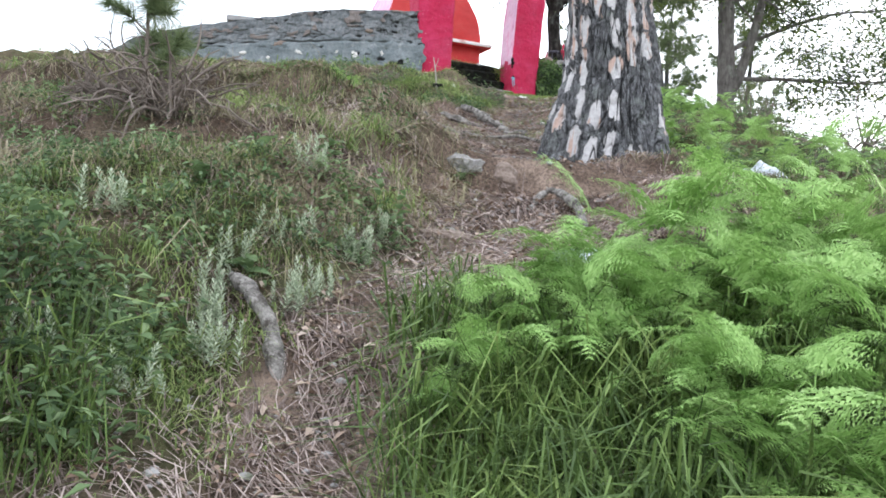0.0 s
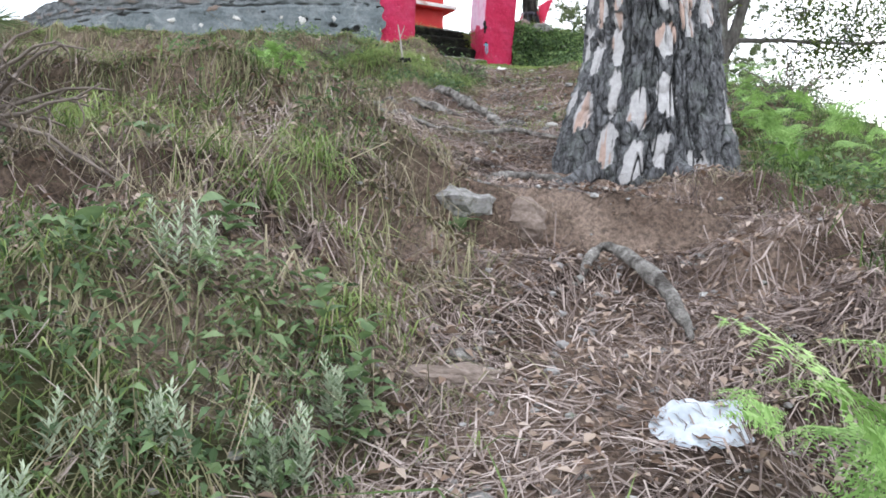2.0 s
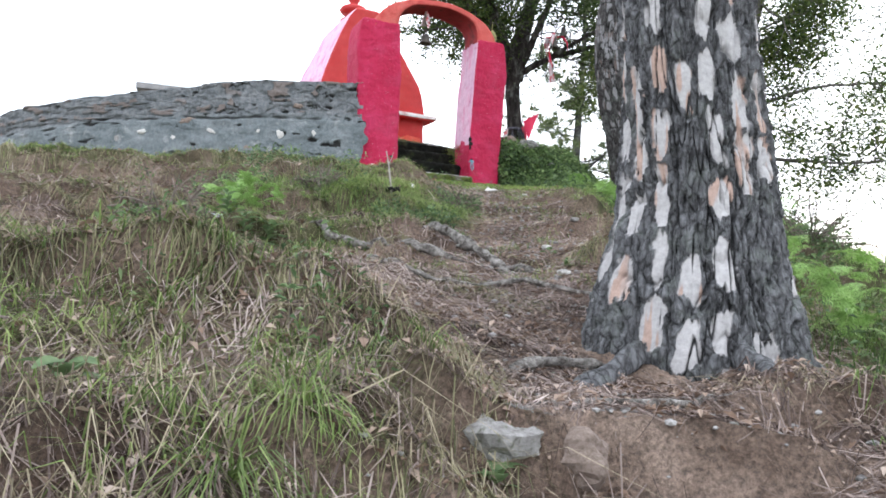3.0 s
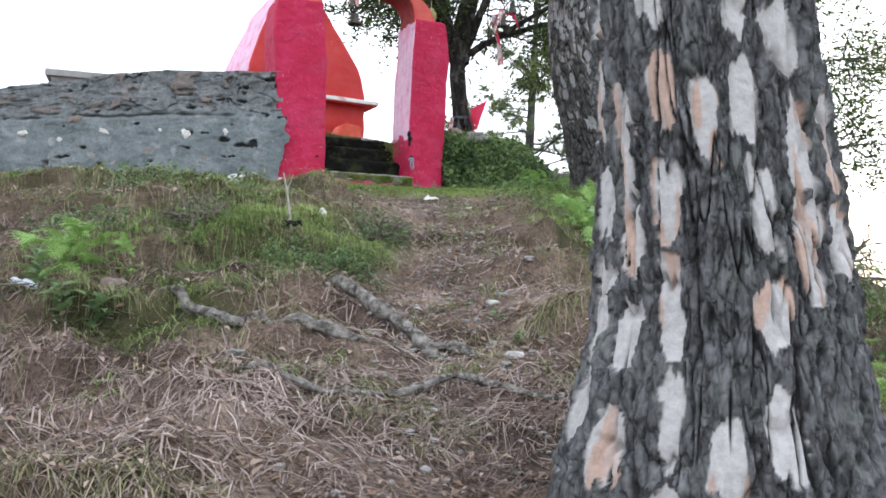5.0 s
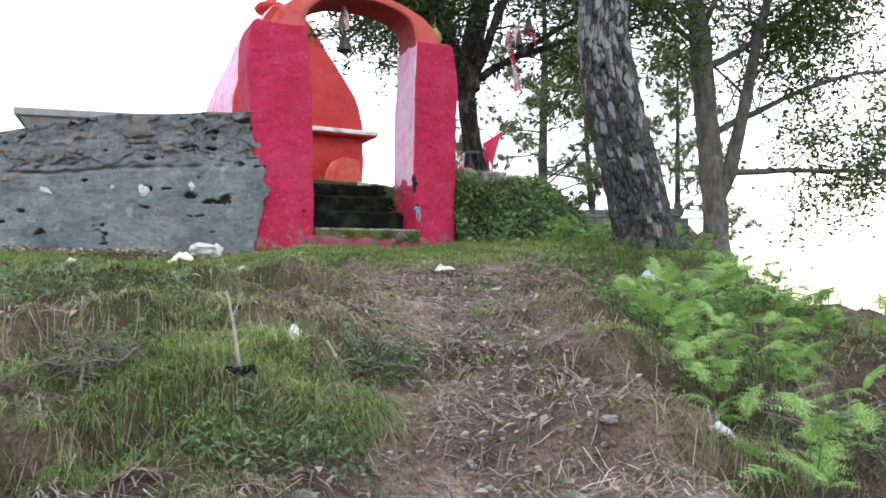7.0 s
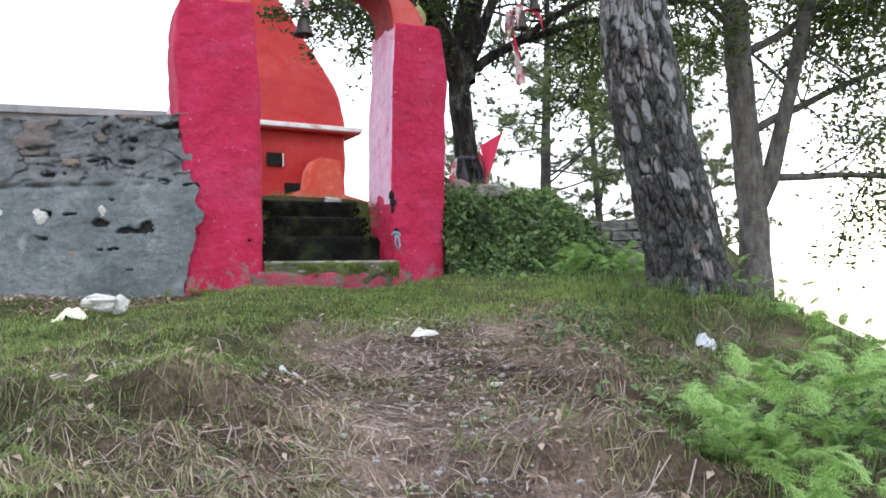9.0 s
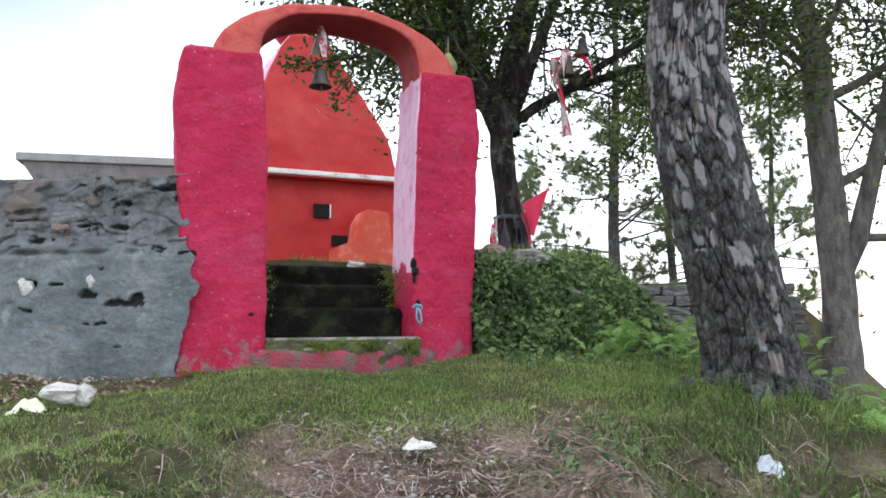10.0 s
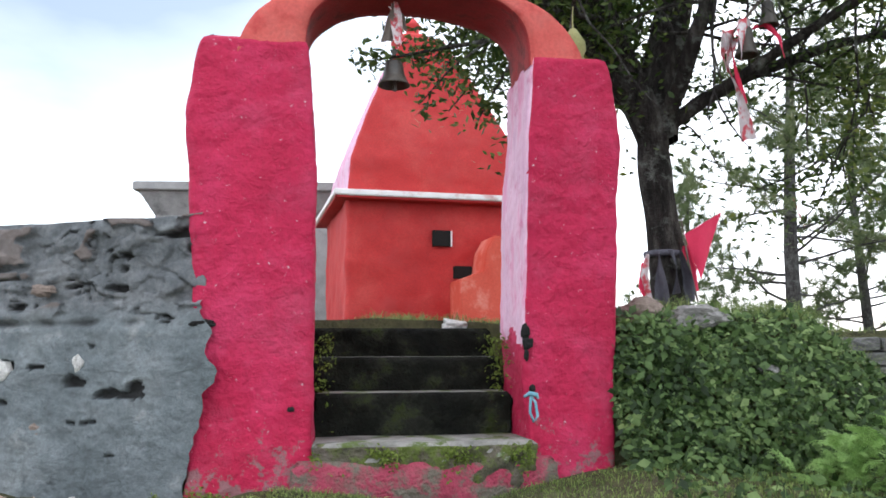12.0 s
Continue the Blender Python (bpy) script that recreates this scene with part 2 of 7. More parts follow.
def bark_material(name, dark, mid, pale, warm):
    m, n, l, p = nodes_of(name)
    vec = n.new("ShaderNodeTexCoord").outputs["Object"]
    pl, ed, tn = [n.new("ShaderNodeAttribute") for _ in range(3)]
    pl.attribute_name, ed.attribute_name, tn.attribute_name = "plate", "crack", "tone"
    rough_bark = ramp_node(n, l, noise_node(n, l, vec, 26, 8, 0.7, (1, 1, 0.4)), [(0.32, dark), (0.5, mid), (0.68, tuple(c * 1.7 for c in mid))])
    warp = n.new("ShaderNodeVectorMath")
    warp.operation = "MULTIPLY"
    warp.inputs[1].default_value = (1, 1, 0.38)
    shift = n.new("ShaderNodeVectorMath")
    shift.operation = "ADD"
    l.new(vec, shift.inputs[0])
    small = n.new("ShaderNodeVectorMath")
    small.operation = "SCALE"
    small.inputs["Scale"].default_value = 0.07
    wob = n.new("ShaderNodeTexNoise")
    wob.inputs["Scale"].default_value = 11
    l.new(vec, wob.inputs["Vector"])
    l.new(wob.outputs["Color"], small.inputs[0])
    l.new(small.outputs[0], shift.inputs[1])
    l.new(shift.outputs[0], warp.inputs[0])
    fis = n.new("ShaderNodeTexVoronoi")
    fis.feature = "DISTANCE_TO_EDGE"
    fis.inputs["Scale"].default_value = 24
    l.new(warp.outputs[0], fis.inputs["Vector"])
    fissure = ramp_node(n, l, fis.outputs["Distance"], [(0.0, (0.5, 0.49, 0.48)), (0.1, (0.85, 0.85, 0.85)), (0.3, (1.1, 1.1, 1.1))])
    rough_bark = mix_node(n, l, 1.0, rough_bark, fissure, "MULTIPLY")
    lichen = ramp_node(n, l, noise_node(n, l, vec, 5, 8, 0.7), [(0.52, (0, 0, 0)), (0.7, (0.75, 0.75, 0.75))])
    rough_bark = mix_node(n, l, lichen, rough_bark, (0.2, 0.22, 0.2))
    smooth_bark = mix_node(n, l, tn.outputs["Fac"], pale, warm)
    smooth_bark = mix_node(n, l, 0.5, smooth_bark, ramp_node(n, l, noise_node(n, l, vec, 40, 6, 0.65), [(0.3, (0.3, 0.3, 0.3)), (0.7, (0.66, 0.66, 0.66))]), "OVERLAY")
    base = mix_node(n, l, pl.outputs["Fac"], rough_bark, smooth_bark)
    base = mix_node(n, l, ed.outputs["Fac"], base, tuple(c * 0.35 for c in dark))
    l.new(base, p.inputs["Base Color"])
    p.inputs["Roughness"].default_value = 0.9
    p.inputs["Specular IOR Level"].default_value = 0.25
    rugged = mix_node(n, l, 0.5, fissure, noise_node(n, l, vec, 45, 8, 0.7, (1, 1, 0.45)))
    bump_node(n, l, p, mix_node(n, l, pl.outputs["Fac"], rugged, mix_node(n, l, 0.25, (0.6, 0.6, 0.6), noise_node(n, l, vec, 30, 6, 0.6))), 1.0, 0.03)
    return m


def limewash_material():
    m, n, l, p = nodes_of("crimson_limewash")
    vec = n.new("ShaderNodeTexCoord").outputs["Object"]
    base = ramp_node(n, l, noise_node(n, l, vec, 1.8, 6, 0.6), [(0.3, (0.32, 0.006, 0.037)), (0.5, (0.39, 0.011, 0.054)), (0.7, (0.44, 0.026, 0.086))])
    grain = noise_node(n, l, vec, 38, 5, 0.7)
    base = mix_node(n, l, 0.35, base, ramp_node(n, l, grain, [(0.3, (0.32, 0.32, 0.32)), (0.7, (0.72, 0.72, 0.72))]), "OVERLAY")
    faded = ramp_node(n, l, noise_node(n, l, vec, 2.6, 8, 0.7), [(0.5, (0, 0, 0)), (0.75, (0.5, 0.5, 0.5))])
    base = mix_node(n, l, faded, base, (0.42, 0.07, 0.13))
    speck = ramp_node(n, l, noise_node(n, l, vec, 24, 8, 0.75), [(0.635, (0, 0, 0)), (0.66, (0.8, 0.8, 0.8))])
    base = mix_node(n, l, speck, base, (0.55, 0.42, 0.45))
    sep = n.new("ShaderNodeSeparateXYZ")
    l.new(vec, sep.inputs[0])
    foot = n.new("ShaderNodeMapRange")
    foot.inputs["From Min"].default_value, foot.inputs["From Max"].default_value = 4.75, 3.9
    foot.inputs["To Min"].default_value, foot.inputs["To Max"].default_value = -0.16, 0.1
    l.new(sep.outputs["Z"], foot.inputs["Value"])
    add = n.new("ShaderNodeMath")
    l.new(noise_node(n, l, vec, 9, 8, 0.75), add.inputs[0])
    l.new(foot.outputs["Result"], add.inputs[1])
    flaked = ramp_node(n, l, add.outputs[0], [(0.56, (0, 0, 0)), (0.62, (0.85, 0.85, 0.85))])
    base = mix_node(n, l, flaked, base, (0.2, 0.12, 0.12))
    l.new(base, p.inputs["Base Color"])
    p.inputs["Roughness"].default_value = 0.75
    p.inputs["Specular IOR Level"].default_value = 0.3
    bump_node(n, l, p, mix_node(n, l, 0.45, noise_node(n, l, vec, 7, 6, 0.65), noise_node(n, l, vec, 16, 5, 0.6)), 0.9, 0.055)
    return m


M_GROUND = ground_material()
M_PINK = limewash_material()
M_PINK_OLD = surface("flaking_crimson_limewash", [(0.28, 0.03, 0.06), (0.36, 0.05, 0.09), (0.24, 0.09, 0.09)], 6, 60, 0.9, 1.0, (0.15, 0.13, 0.1), 7.0, (0.46, 0.56), None, 0.05)
# pale mauve for the pillar's inner face; on the spire it also carries glare
M_MAUVE = surface("pale_mauve_limewash", [(0.52, 0.3, 0.42), (0.64, 0.42, 0.52), (0.6, 0.16, 0.3)], 5, 70, 0.8, 0.6, (0.5, 0.1, 0.22), 7, (0.55, 0.72), (1, 1, 0.3))
M_RED = surface("vermilion_limewash", [(0.36, 0.011, 0.011), (0.42, 0.017, 0.016), (0.46, 0.042, 0.036)], 1.6, 40, 0.7, 0.4, (0.4, 0.03, 0.03), 2.4, (0.5, 0.75))
M_ORANGE = surface("orange_limewash", [(0.55, 0.062, 0.034), (0.62, 0.105, 0.062)], 3, 40, 0.7, 0.3, (0.7, 0.25, 0.2), 3)
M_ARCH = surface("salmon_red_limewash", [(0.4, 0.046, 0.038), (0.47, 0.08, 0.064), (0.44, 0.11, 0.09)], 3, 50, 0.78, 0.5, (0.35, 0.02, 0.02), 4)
# red limewash darkened: the shade under the arch is put into the colour
M_SOFFIT = surface("red_limewash_soffit_shade", [(0.2, 0.01, 0.012), (0.28, 0.014, 0.016), (0.32, 0.03, 0.03)], 4, 50, 0.8, 0.6, (0.08, 0.01, 0.01), 4)
M_WHITE = surface("white_limewash", [(0.7, 0.68, 0.66), (0.8, 0.78, 0.76)], 6, 60, 0.8, 0.4, (0.55, 0.35, 0.32), 4)
M_CONCRETE = surface("weathered_concrete", [(0.2, 0.2, 0.2), (0.28, 0.28, 0.275), (0.34, 0.335, 0.33)], 2.5, 50, 0.95, 0.5, (0.1, 0.1, 0.1), 1.5, (0.55, 0.7))
M_STEP = surface("blackish_mossy_stone", [(0.003, 0.0035, 0.0025), (0.008, 0.009, 0.006), (0.028, 0.028, 0.022)], 5, 50, 0.95, 1.0, (0.025, 0.035, 0.008), 5, (0.55, 0.68), None, 0.05, 0.15)
M_MOSSY = surface("mossy_crumbling_plaster", [(0.03, 0.03, 0.018), (0.08, 0.075, 0.045), (0.16, 0.13, 0.11)], 8, 60, 0.95, 1.0, (0.09, 0.12, 0.02), 6, (0.46, 0.56), None, 0.05)
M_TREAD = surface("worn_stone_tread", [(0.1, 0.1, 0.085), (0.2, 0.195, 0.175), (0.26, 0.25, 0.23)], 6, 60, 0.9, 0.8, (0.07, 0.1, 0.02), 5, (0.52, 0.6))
M_STONE = surface("field_stone", [(0.16, 0.15, 0.14), (0.27, 0.26, 0.25), (0.36, 0.35, 0.33)], 7, 60, 0.9, 0.8, (0.1, 0.11, 0.07), 6)
M_BARK = bark_material("scaly_pine_bark", (0.032, 0.032, 0.034), (0.13, 0.132, 0.137), (0.4, 0.39, 0.385), (0.4, 0.29, 0.24))
M_BARK_GREY = bark_material("grey_plated_pine_bark", (0.018, 0.016, 0.015), (0.07, 0.067, 0.065), (0.2, 0.198, 0.2), (0.12, 0.095, 0.085))
M_BARK_PALE = surface("lichened_grey_bark", [(0.05, 0.046, 0.04), (0.11, 0.1, 0.09), (0.19, 0.18, 0.165)], 12, 60, 0.95, 1.0, (0.2, 0.21, 0.18), 4, (0.55, 0.7), (1, 1, 0.4), 0.03)
M_BARK_OAK = surface("dark_oak_bark", [(0.01, 0.009, 0.008), (0.035, 0.031, 0.028), (0.1, 0.092, 0.082)], 14, 45, 0.95, 1.0, (0.16, 0.17, 0.15), 7, (0.55, 0.66), (1, 1, 0.3), 0.1, 0.2)
M_LEAF = plant("oak_leaves", [(0.012, 0.024, 0.006), (0.035, 0.062, 0.015), (0.085, 0.125, 0.032), (0.21, 0.24, 0.06)], 0.45, 0.45, 0.6)
M_PINE = plant("pine_needles", [(0.06, 0.09, 0.04), (0.11, 0.15, 0.065), (0.17, 0.22, 0.1), (0.25, 0.25, 0.13)], 0.6, 0.35, 0.4)
# near-black for charred wood and for shade painted where hollows and gaps are
M_BLACK = surface("black_char_and_hollow_shade", [(0.004, 0.004, 0.004), (0.01, 0.009, 0.008)], 5, 40, 1.0, 0.2)

# ---- hillside ----
PROFILE_Y = [-40, -12, -4, 0, 1, 2, 3.3, 4.35, 4.7, 5.0, 5.7, 7, 8, 9.5, 10.6, 11.5, 12.3, 13, 14, 16, 60]
PROFILE_Z = [-14, -3.6, -1.3, -0.05, 0.3, 0.65, 1.13, 1.53, 1.64, 1.84, 2.0, 2.29, 2.6, 3.07, 3.33, 3.47, 3.64, 3.82, 3.96, 4.0, 4.0]
WALL_C, WALL_R = (-0.6, 22.46), 8.5
COURT = 4.84


def wall_line(x):
    """Where the retained court begins: the arc of the cement wall, the stair, the leafy bank."""
    x = np.asarray(x, float)
    arc = WALL_C[1] - np.sqrt(np.clip(WALL_R ** 2 - (x - WALL_C[0]) ** 2, 0.0, None))
    bank = np.where(x < 3.3, 15.0 + 0.25 * (x - 1.5), 17.9)
    return np.where(x < -0.45, arc + 0.25, np.where(x < 1.4, 15.4 + 0.3 * (x - 0.3), bank))


def path_x(y):
    return np.interp(y, [-2, 0, 2, 2.6, 3.0, 3.5, 4.6, 6, 7.5, 9, 11, 12.5], [-0.4, -0.4, -0.42, -0.4, -0.12, 0.28, 0.55, 0.45, 0.6, 0.75, 1.0, 1.1])


def hill(x, y):
    x, y = np.asarray(x, float), np.asarray(y, float)
    ys = np.linspace(-40, 60, 2001)
    zs = np.interp(ys, PROFILE_Y, PROFILE_Z)
    zs = np.convolve(np.pad(zs, 5, mode="edge"), np.ones(11) / 11, mode="valid")
    z = np.interp(y, ys, zs)
    px = path_x(y)
    z = z + 0.31 * step01(px - x, 0.35, 1.1) * step01(y, 0.8, 2.4) * (1 - step01(y, 5.0, 6.6))
    z = z + 0.07 * step01(y, 2.2, 2.7) * (1 - step01(y, 4.5, 5.0)) * np.exp(-((x - px) / 0.6) ** 2)
    z = z + 0.17 * step01(px - x, 1.6, 2.5) * step01(y, 6.0, 6.9) * (1 - step01(y, 7.3, 8.2))
    z = z - 0.2 * step01(x - px, 0.75, 1.35) * step01(y, 4.9, 5.4) * (1 - step01(y, 11.5, 12.6))
    z = z + 0.10 * step01(x - px, 0.5, 1.2) * step01(y, 0.5, 2.0) * (1 - step01(y, 4.0, 5.0))
    z = z + 0.1 * step01(px - x, 0.5, 1.3) * step01(y, 8.5, 9.3) * (1 - step01(y, 11.2, 12.4))
    z = z - 0.05 * np.exp(-((x - px) / 0.45) ** 2) * step01(y, 1, 3) * (1 - step01(y, 12, 12.8))
    tr = y / 0.85 + 0.55 * fbm(x * 0.45, y * 0.45, 0, 3, 61)
    tr = tr - np.floor(tr)
    z = z + 0.17 * (step01(tr, 0.0, 0.12) - tr) * step01(y, 2.5, 4.5) * (1 - step01(y, 10.6, 11.8)) * (0.25 + 0.75 * step01(np.abs(x - px), 0.2, 0.8)) * (1 - 0.75 * step01(y, 5.6, 6.2) * (1 - step01(y, 7.4, 7.9)))
    z = z + 0.08 * np.exp(-((x - 1.6) / 0.45) ** 2 - ((y - 14.5) / 0.5) ** 2) - 0.1 * np.exp(-((x - 0.5) / 0.5) ** 2 - ((y - 14.3) / 0.4) ** 2)
    z = z - 0.13 * np.exp(-((x - 1.05) / 0.5) ** 2 - ((y - 5.5) / 0.35) ** 2)
    lip = 4.72 + 0.08 * fbm(x * 2.2, x * 0 + 4, 0, 3, 8)
    z = z + 0.24 * (step01(y - lip, -0.025, 0.025) - step01(y - lip, -0.5, 0.7)) * step01(x, -0.35, -0.05) * (1 - step01(x, 0.85, 1.2))
    z = z - 0.55 * np.clip(x - 3.4, 0, 40) ** 1.2 * (1 - 0.75 * step01(y, 12, 17) * (1 - step01(x, 6, 10)))
    z = z - 0.35 * np.clip(-5.2 - x, 0, 40) ** 1.15
    near = np.exp(-((x / 9) ** 2) - ((y - 7) / 13) ** 2)
    z = z + near * (0.06 * fbm(x * 0.9, y * 0.9, 0, 4, 3) + (0.055 * fbm(x * 2.6, y * 2.6, 0, 2, 9) + 0.055 * fbm(x * 7, y * 7, 0, 3, 15)) * (0.2 + 0.8 * step01(np.abs(x - px), 0.3, 0.9)) * (1 - 0.75 * step01(y, 12, 13)))
    wl_ = wall_line(x)
    wide = np.where((x > 1.4) & (x < 9), 0.30, 0.08)
    inside = step01(y - wl_, -wide, wide * 0.2) * step01(x, -8.6, -8.2) * (1 - step01(x, np.where(y < 17.6, 2.6, 5.2), np.where(y < 17.6, 3.7, 7.5))) * (1 - step01(y, 34, 40))
    z = z * (1 - inside) + (COURT + 0.03 * fbm(x, y, 0, 3, 5)) * inside
    r = np.hypot(x, y - 8)
    far = step01(r, 28, 300)
    return z * (1 - far) + (-270.0 + 5 * fbm(x * 0.006, y * 0.006, 0, 3, 31)) * far


def terrace_edge(x, y):
    """Near the lip of one of the small terraces."""
    tr = y / 0.85 + 0.55 * fbm(x * 0.45, y * 0.45, 0, 3, 61)
    tr = tr - np.floor(tr)
    return np.exp(-((tr - 0.2) / 0.12) ** 2) + np.exp(-((tr - 0.95) / 0.04) ** 2) * 0.3


def greenness(x, y):
    """How far the turf covers the soil."""
    px = path_x(y)
    off = x - px - 0.15 * fbm(x * 0.8, y * 0.8, 0, 2, 44)
    off = np.where(off < 0, -off * (1 + 1.1 * (1 - step01(y, 4.6, 6.0))), off)
    width = np.interp(y, [0, 2.6, 3.4, 5, 6.5, 9, 11, 12.4, 12.9], [0.2, 0.22, 0.6, 1.0, 0.9, 0.45, 0.5, 0.65, 0.0])
    g = step01(off, width, width + 0.5)
    patch = step01(fbm(x * 0.75 + 3, y * 0.75, 0, 4, 71), -0.45, 0.55)
    lawn = step01(y + 0.3 * fbm(x * 1.5, y * 1.5, 0, 3, 12) + 0.9 * step01(px - x, 0.7, 1.6), 12.3, 12.9)
    lawn = lawn * (1 - 0.8 * step01(y - wall_line(x), -0.9, -0.5) * (x < -0.4))
    bare = np.exp(-(((x + 1.2) / 1.6) ** 2) - (((y - 6.2) / 0.8) ** 2))
    mixed = step01(fbm(x * 1.5 + 20, y * 2.3, 0, 3, 88), -0.25, 0.25)
    g = g * (0.18 + 0.82 * patch) * (1 - 0.75 * bare) * (1 - 0.6 * mixed * step01(y, 3.2, 4.0) * (1 - step01(y, 12.0, 12.6)))
    part_ = step01(fbm(x * 1.05 + 40, y * 1.9, 0, 3, 143), -0.08, 0.16)
    part_ = np.maximum(part_, np.exp(-((x + 0.45) / 0.75) ** 2 - ((y - 9.15) / 0.42) ** 2) * 1.2)
    part_ = np.maximum(part_, np.exp(-((x + 0.9) / 0.8) ** 2 - ((y - 4.9) / 0.4) ** 2) * 1.2)
    part_ = np.maximum(part_, 0.7 * step01(y, 8.8, 9.6) * step01(px - x, 0.3, 0.9))
    part_ = np.maximum(part_, step01(x - px, 0.8, 1.2))
    g = g * np.clip(part_ + 1 - step01(y, 3.0, 3.8) * (1 - step01(y, 11.6, 12.3)), 0.06, 1)
    bank = step01(px - x, 0.1, 0.4) * step01(y, 2.4, 3.0) * (1 - step01(y, 6.2, 7.0))
    g = g * (1 - 0.65 * bank * step01(fbm(x * 1.8 + 7, y * 2.2, 0, 3, 25), -0.35, 0.1))
    return np.clip(np.maximum(g, lawn * (0.75 + 0.25 * patch)), 0, 1)


def axis(lo, hi, fine, far):
    core = np.arange(lo, hi + fine / 2, fine)
    out = []
    d, p = fine * 2, hi
    while p < far:
        p += d
        d *= 1.25
        out.append(p)
    back, d, p = [], fine * 2, lo
    while p > -far:
        p -= d
        d *= 1.25
        back.append(p)
    return np.concatenate([back[::-1], core, out])


GX, GY = axis(-4.6, 4.6, 0.032, 2500.0), axis(-0.5, 15.6, 0.032, 2500.0)
XX, YY = np.meshgrid(GX, GY)
ground_me = np_mesh("ground", np.stack([XX, YY, hill(XX, YY)], -1).reshape(-1, 3), grid_faces(len(GY), len(GX)))
attribute(ground_me, "green", (np.clip(greenness(XX, YY) * 1.1, 0, 0.9) + 0.1 * (np.hypot(XX, YY - 7) > 22)).ravel())
tagged(made("ground", ground_me, M_GROUND), "brown hillside soil strewn with pine needles and turf", "ground", kind="structure")

# ---- gate ----
GATE = (-0.68, 13.98, 0.0)
GATE_TURN = 18.0


def rough_block(z_levels, outline, top_round=0.05, bulge=0.012, grain=0.004, seed=0, side=26):
    """A hand-plastered block: outline(z) gives u0, u1, v0, v1; corners rounded, faces uneven, top domed."""
    V, rows_ = [], len(z_levels)
    z_top = z_levels[-1]
    for z in z_levels:
        u0, u1, v0, v1 = outline(z)
        r = 0.035
        shrink = 0.0
        if z > z_top - top_round:
            q = (z - (z_top - top_round)) / top_round
            shrink = top_round * (1 - math.sqrt(max(0.0, 1 - q * q)))
        s = np.linspace(0, 1, side, endpoint=False)
        us = np.concatenate([u0 + (u1 - u0) * s, np.full(side, u1), u1 - (u1 - u0) * s, np.full(side, u0)])
        vs = np.concatenate([np.full(side, v0), v0 + (v1 - v0) * s, np.full(side, v1), v1 - (v1 - v0) * s])
        cu, cv = np.clip(us, u0 + r, u1 - r), np.clip(vs, v0 + r, v1 - r)
        du, dv = us - cu, vs - cv
        ln = np.hypot(du, dv)
        nu = np.where(ln > 1e-6, du / np.maximum(ln, 1e-6), 0)
        nv = np.where(ln > 1e-6, dv / np.maximum(ln, 1e-6), 0)
        us, vs = cu + nu * np.minimum(ln, r), cv + nv * np.minimum(ln, r)
        off = bulge * fbm(us * 2.2 + seed, vs * 2.2, z * 2.2, 3, seed) + grain * fbm(us * 14, vs * 14, z * 14, 3, seed + 5) - shrink
        V.append(np.stack([us + nu * off, vs + nv * off, np.full(len(us), z)], -1))
    V = np.array(V)
    cols = V.shape[1]
    F = grid_faces(rows_, cols, True)
    top = V[-1].mean(0)
    Vf = np.concatenate([V.reshape(-1, 3), [top]])
    base = (rows_ - 1) * cols
    cap = np.array([[base + k, base + (k + 1) % cols, len(Vf) - 1, len(Vf) - 1] for k in range(cols)])
    return Vf, F, cap


def block_mesh(name, data):
    Vf, F, cap = data
    tri = np.concatenate([F[:, [0, 1, 2]], F[:, [0, 2, 3]], cap[:, :3]])
    return np_mesh(name, Vf, tri)


gate = thing("temple_gate", "crimson limewashed gateway with a salmon arch at a temple stair", "gate", at=GATE, turn=GATE_TURN)


def left_outline(z):
    u0 = np.interp(z, [3.8, 4.3, 4.8, 5.4, 5.9, 6.2, 6.36], [0.03, 0.04, 0.04, 0.02, -0.02, 0.0, 0.04])
    u1 = np.interp(z, [3.8, 4.3, 5.0, 5.6, 6.0, 6.36], [0.69, 0.665, 0.655, 0.665, 0.645, 0.61])
    return float(u0), float(u1), float(np.interp(z, [3.8, 4.4], [-0.05, 0.0])), 0.6


def right_outline(z):
    u0 = np.interp(z, [3.8, 4.3, 4.85, 5.7, 6.36], [1.82, 1.80, 1.79, 1.83, 1.87])
    u1 = np.interp(z, [3.8, 4.2, 5.0, 5.8, 6.2, 6.34], [2.27, 2.30, 2.34, 2.38, 2.35, 2.31])
    return float(u0), float(u1), float(np.interp(z, [3.8, 4.4], [-0.05, 0.0])), 0.6


made("pillar", block_mesh("pillar", rough_block(np.linspace(3.7, 6.36, 110), left_outline, 0.05, 0.014, 0.005, 2)), M_PINK, gate)
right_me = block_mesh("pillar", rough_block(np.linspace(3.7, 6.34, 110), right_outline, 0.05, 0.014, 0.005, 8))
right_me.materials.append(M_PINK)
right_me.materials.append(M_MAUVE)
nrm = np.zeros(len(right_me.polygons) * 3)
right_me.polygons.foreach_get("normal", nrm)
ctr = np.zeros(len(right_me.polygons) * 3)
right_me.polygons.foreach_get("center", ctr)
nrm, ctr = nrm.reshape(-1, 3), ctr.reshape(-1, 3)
# the inner face above a ragged line near 4.75 takes the pale mauve
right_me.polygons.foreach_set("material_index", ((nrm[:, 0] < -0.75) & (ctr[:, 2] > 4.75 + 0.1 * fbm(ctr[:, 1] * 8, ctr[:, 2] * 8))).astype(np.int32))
made("pillar", right_me, None, gate, "crimson pillar with a pale mauve inner face")


